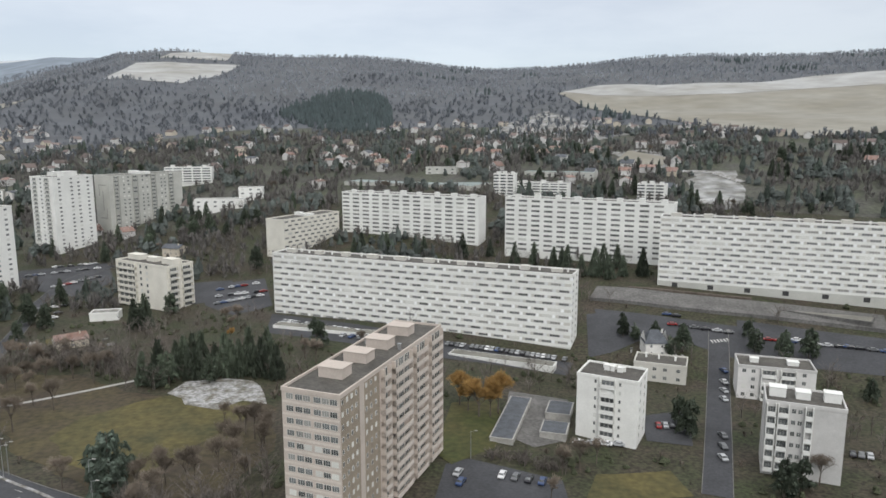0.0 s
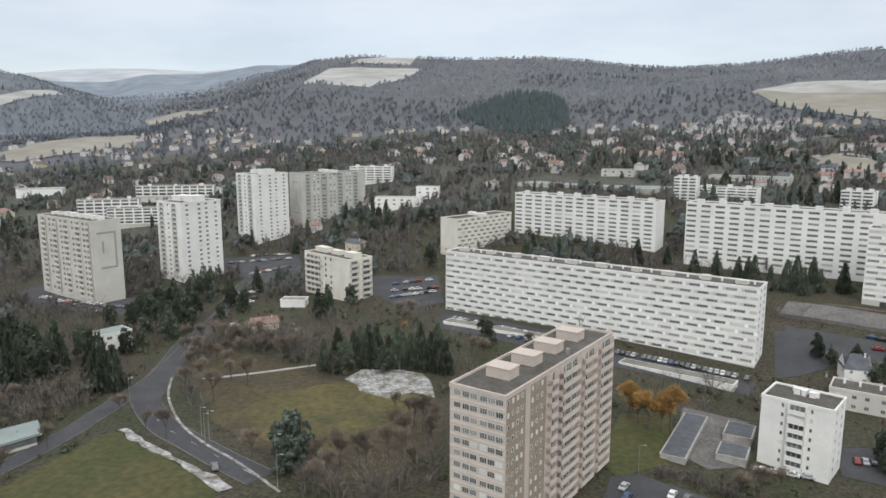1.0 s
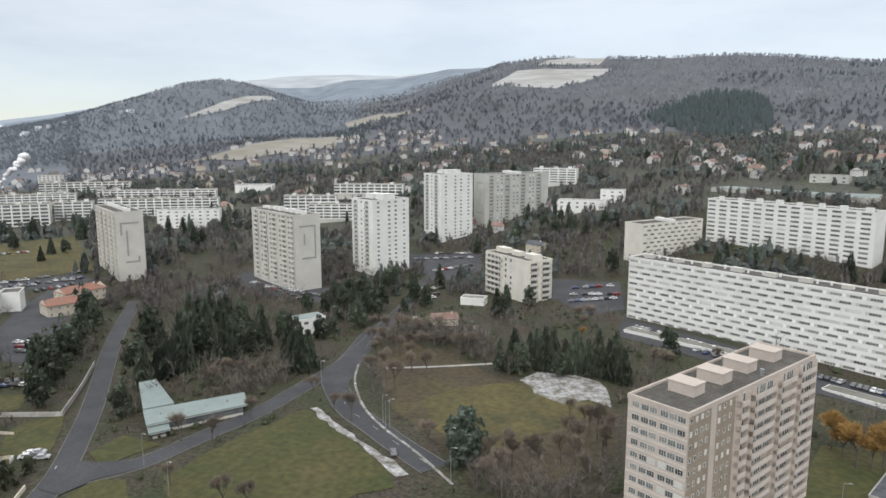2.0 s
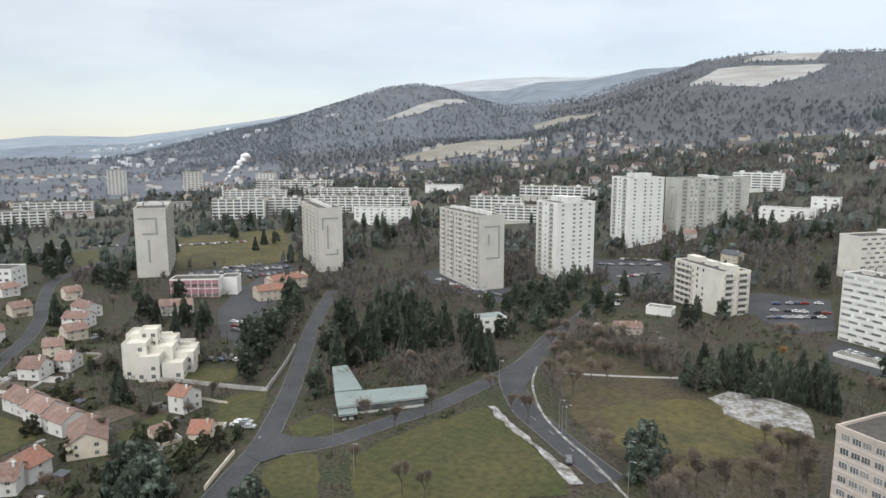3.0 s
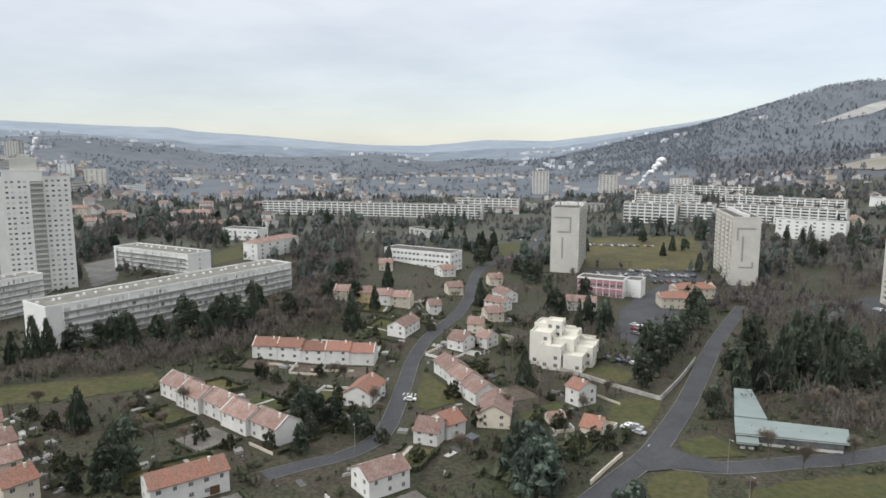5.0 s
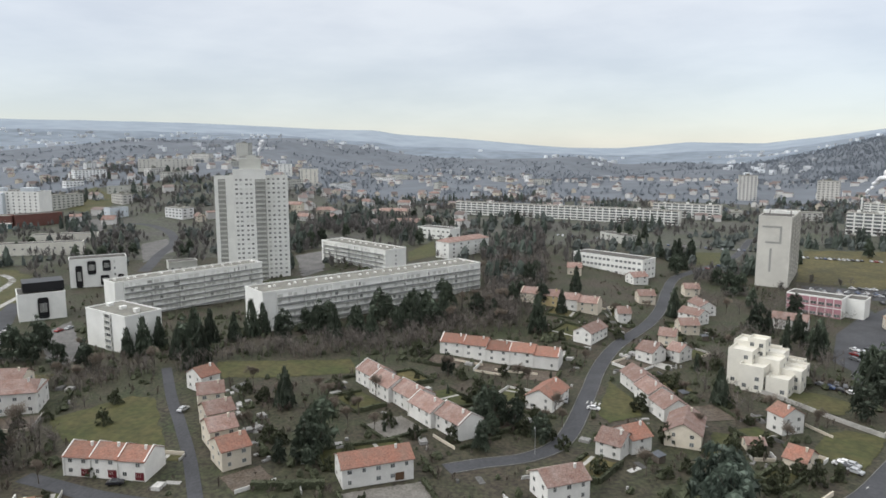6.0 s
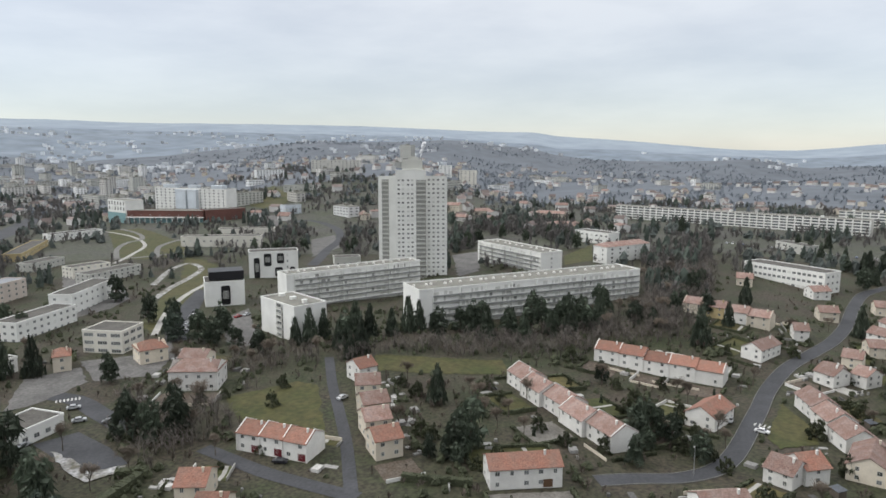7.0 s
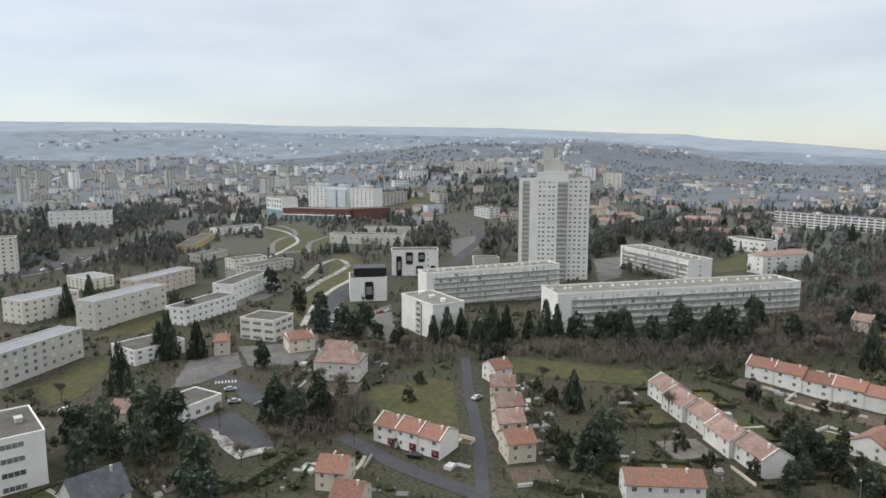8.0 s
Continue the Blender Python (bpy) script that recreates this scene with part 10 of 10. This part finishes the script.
for spot, side, near, wide, deep, azimuth, cover, i in PLOTS:
    rng = random.Random(4000 + i * 2 + side)
    kind = rng.random()
    for u, v, turn, run in ((0, near + deep + 0.4, 0, 2 * wide), (-wide - 0.4, near + deep / 2, 90, deep), (wide + 0.4, near + deep / 2, 90, deep)):
        px, py = spot(u, side * v)
        if rng.random() < 0.22:
            continue
        if kind < 0.72:
            hedge(px, py, azimuth - turn, run, rng.uniform(1.1, 2.0), 1.0)
        else:
            t = radians(90 - azimuth + turn)
            c, q = math.cos(t) * run / 2, math.sin(t) * run / 2
            wall_line([(px - c, py - q), (px, py), (px + c, py + q)], rng.uniform(0.7, 1.3), 0.25, rng.choice((HOUSE_CREAM, CONCRETE, HOUSE_WHITE)), "low rendered garden wall", group="garden walls")
    if cover in ("lawn", "dry") and rng.random() < 0.7:
        u = rng.uniform(-0.7, 0.7) * wide
        ribbon("path", [spot(u, side * near), spot(u + 0.4, side * (near + deep * 0.5)), spot(u, side * (near + deep))], -0.6, 0.6, CONCRETE, 0.17, "narrow pale garden path", "path")
    for _ in range(rng.choice((0, 1, 1, 2))):
        px, py = spot(rng.uniform(-0.9, 0.9) * wide, side * (near + rng.uniform(0.4, 0.95) * deep))
        tree(rng.choice(("shrub", "shrub", "bare", "cypress")), px, py, rng.uniform(2.0, 4.5), "garden plants")


# ---- sheds, patios and fences in the gardens ----
def shed(x, y, azimuth, L, W):
    root = thing("garden_shed", x, y, azimuth, "small wooden garden shed with a low felt roof", "shed", "garden sheds")
    bm = bmesh.new()
    add_box(bm, -L / 2, L / 2, -W / 2, W / 2, -0.5, 2.0)
    part("wall", bm, BARK, root)
    v = [(-L / 2 - 0.2, -W / 2 - 0.2, 2.0), (L / 2 + 0.2, -W / 2 - 0.2, 2.0), (L / 2 + 0.2, W / 2 + 0.2, 2.35), (-L / 2 - 0.2, W / 2 + 0.2, 2.35)]
    v += [(p, q, h + 0.12) for p, q, h in v]
    mesh_object("roof", v, [(3, 2, 1, 0), (4, 5, 6, 7), (0, 1, 5, 4), (1, 2, 6, 5), (2, 3, 7, 6), (3, 0, 4, 7)], [SLATE], root)
    mark_rect(x, y, azimuth, L, W)


for i, (x, y, azimuth, L, W) in enumerate(NEAR_HOUSES):
    rng = random.Random(1000 + i)
    a = radians(90 - azimuth)
    for k in range(3):
        u, v = rng.uniform(-0.5, 0.5) * L, rng.choice((-1, 1)) * (W / 2 + rng.uniform(3, 9))
        px, py = x + u * math.cos(a) - v * math.sin(a), y + u * math.sin(a) + v * math.cos(a)
        if not free(px, py):
            continue
        if k == 0 and i % 3 == 0:
            shed(px, py, azimuth + rng.choice((0, 90)), rng.uniform(2.4, 3.6), rng.uniform(1.8, 2.6))
        elif k == 1 and i % 2 == 0:
            w, d = rng.uniform(2, 4), rng.uniform(1.5, 3)
            drape("patio", [(px + p * math.cos(a) - q * math.sin(a), py + p * math.sin(a) + q * math.cos(a)) for p, q in ((-w, -d), (w, -d), (w, d), (-w, d))], PAVING if i % 4 else CONCRETE, 0.1, "paved garden patio beside a house", "patio", 3.0)
        elif k == 2 and i % 2:
            h = rng.uniform(5, 9)
            wall_line([(px - math.cos(a) * h, py - math.sin(a) * h), (px, py), (px + math.cos(a) * h, py + math.sin(a) * h)], 0.9, 0.2, HOUSE_CREAM, "low rendered garden wall")


# ---- odds and ends in the gardens: tables, tarpaulins, cold frames, stacked boards ----
CLUTTER = material("garden_clutter", (0.34, 0.335, 0.32), grain=2.0, depth=0.3, island=0.75, world_space=True)
verts, faces = [], []
for i, (x, y, azimuth, L, W) in enumerate(NEAR_HOUSES):
    rng = random.Random(2000 + i)
    for _ in range(16):
        a, d = rng.uniform(0, 6.28), rng.uniform(0.65, 1.5) * max(L, W)
        px, py = x + math.cos(a) * d, y + math.sin(a) * d
        if not free(px, py):
            continue
        l, w, h = rng.choice(((0.5, 0.4, 0.75), (1.2, 0.6, 0.35), (2.2, 0.9, 0.12), (0.3, 0.3, 1.1), (1.6, 1.2, 0.9), (3.2, 0.15, 0.9)))
        t, o, z = radians(90 - azimuth) + rng.choice((0, math.pi / 2)) + rng.gauss(0, 0.12), len(verts), gz(px, py)
        c, s = math.cos(t), math.sin(t)
        for dz, k in ((-0.2, 1.0), (h, 0.92)):
            verts += [(px + (u * c - v * s) * k, py + (u * s + v * c) * k, z + dz) for u, v in ((-l, -w), (l, -w), (l, w), (-l, w))]
        faces += [(o + 4, o + 5, o + 6, o + 7)] + [(o + j, o + (j + 1) % 4, o + 4 + (j + 1) % 4, o + 4 + j) for j in range(4)]
tagged(mesh_object("garden_clutter", verts, faces, [CLUTTER]), "small pale and dark garden odds and ends beside the houses", "clutter", kind="stuff")

# ---- windows of the distant buildings ----
for root, pieces in FAR_WINDOWS.values():
    ob = shared("windows", data_mesh("windows", pieces, [FRAME, GLASS, SHUTTER, CURTAIN]), WALL_OF.get(root.name, root), pose(0, 0, 0))
    tagged(ob, kind="stuff")
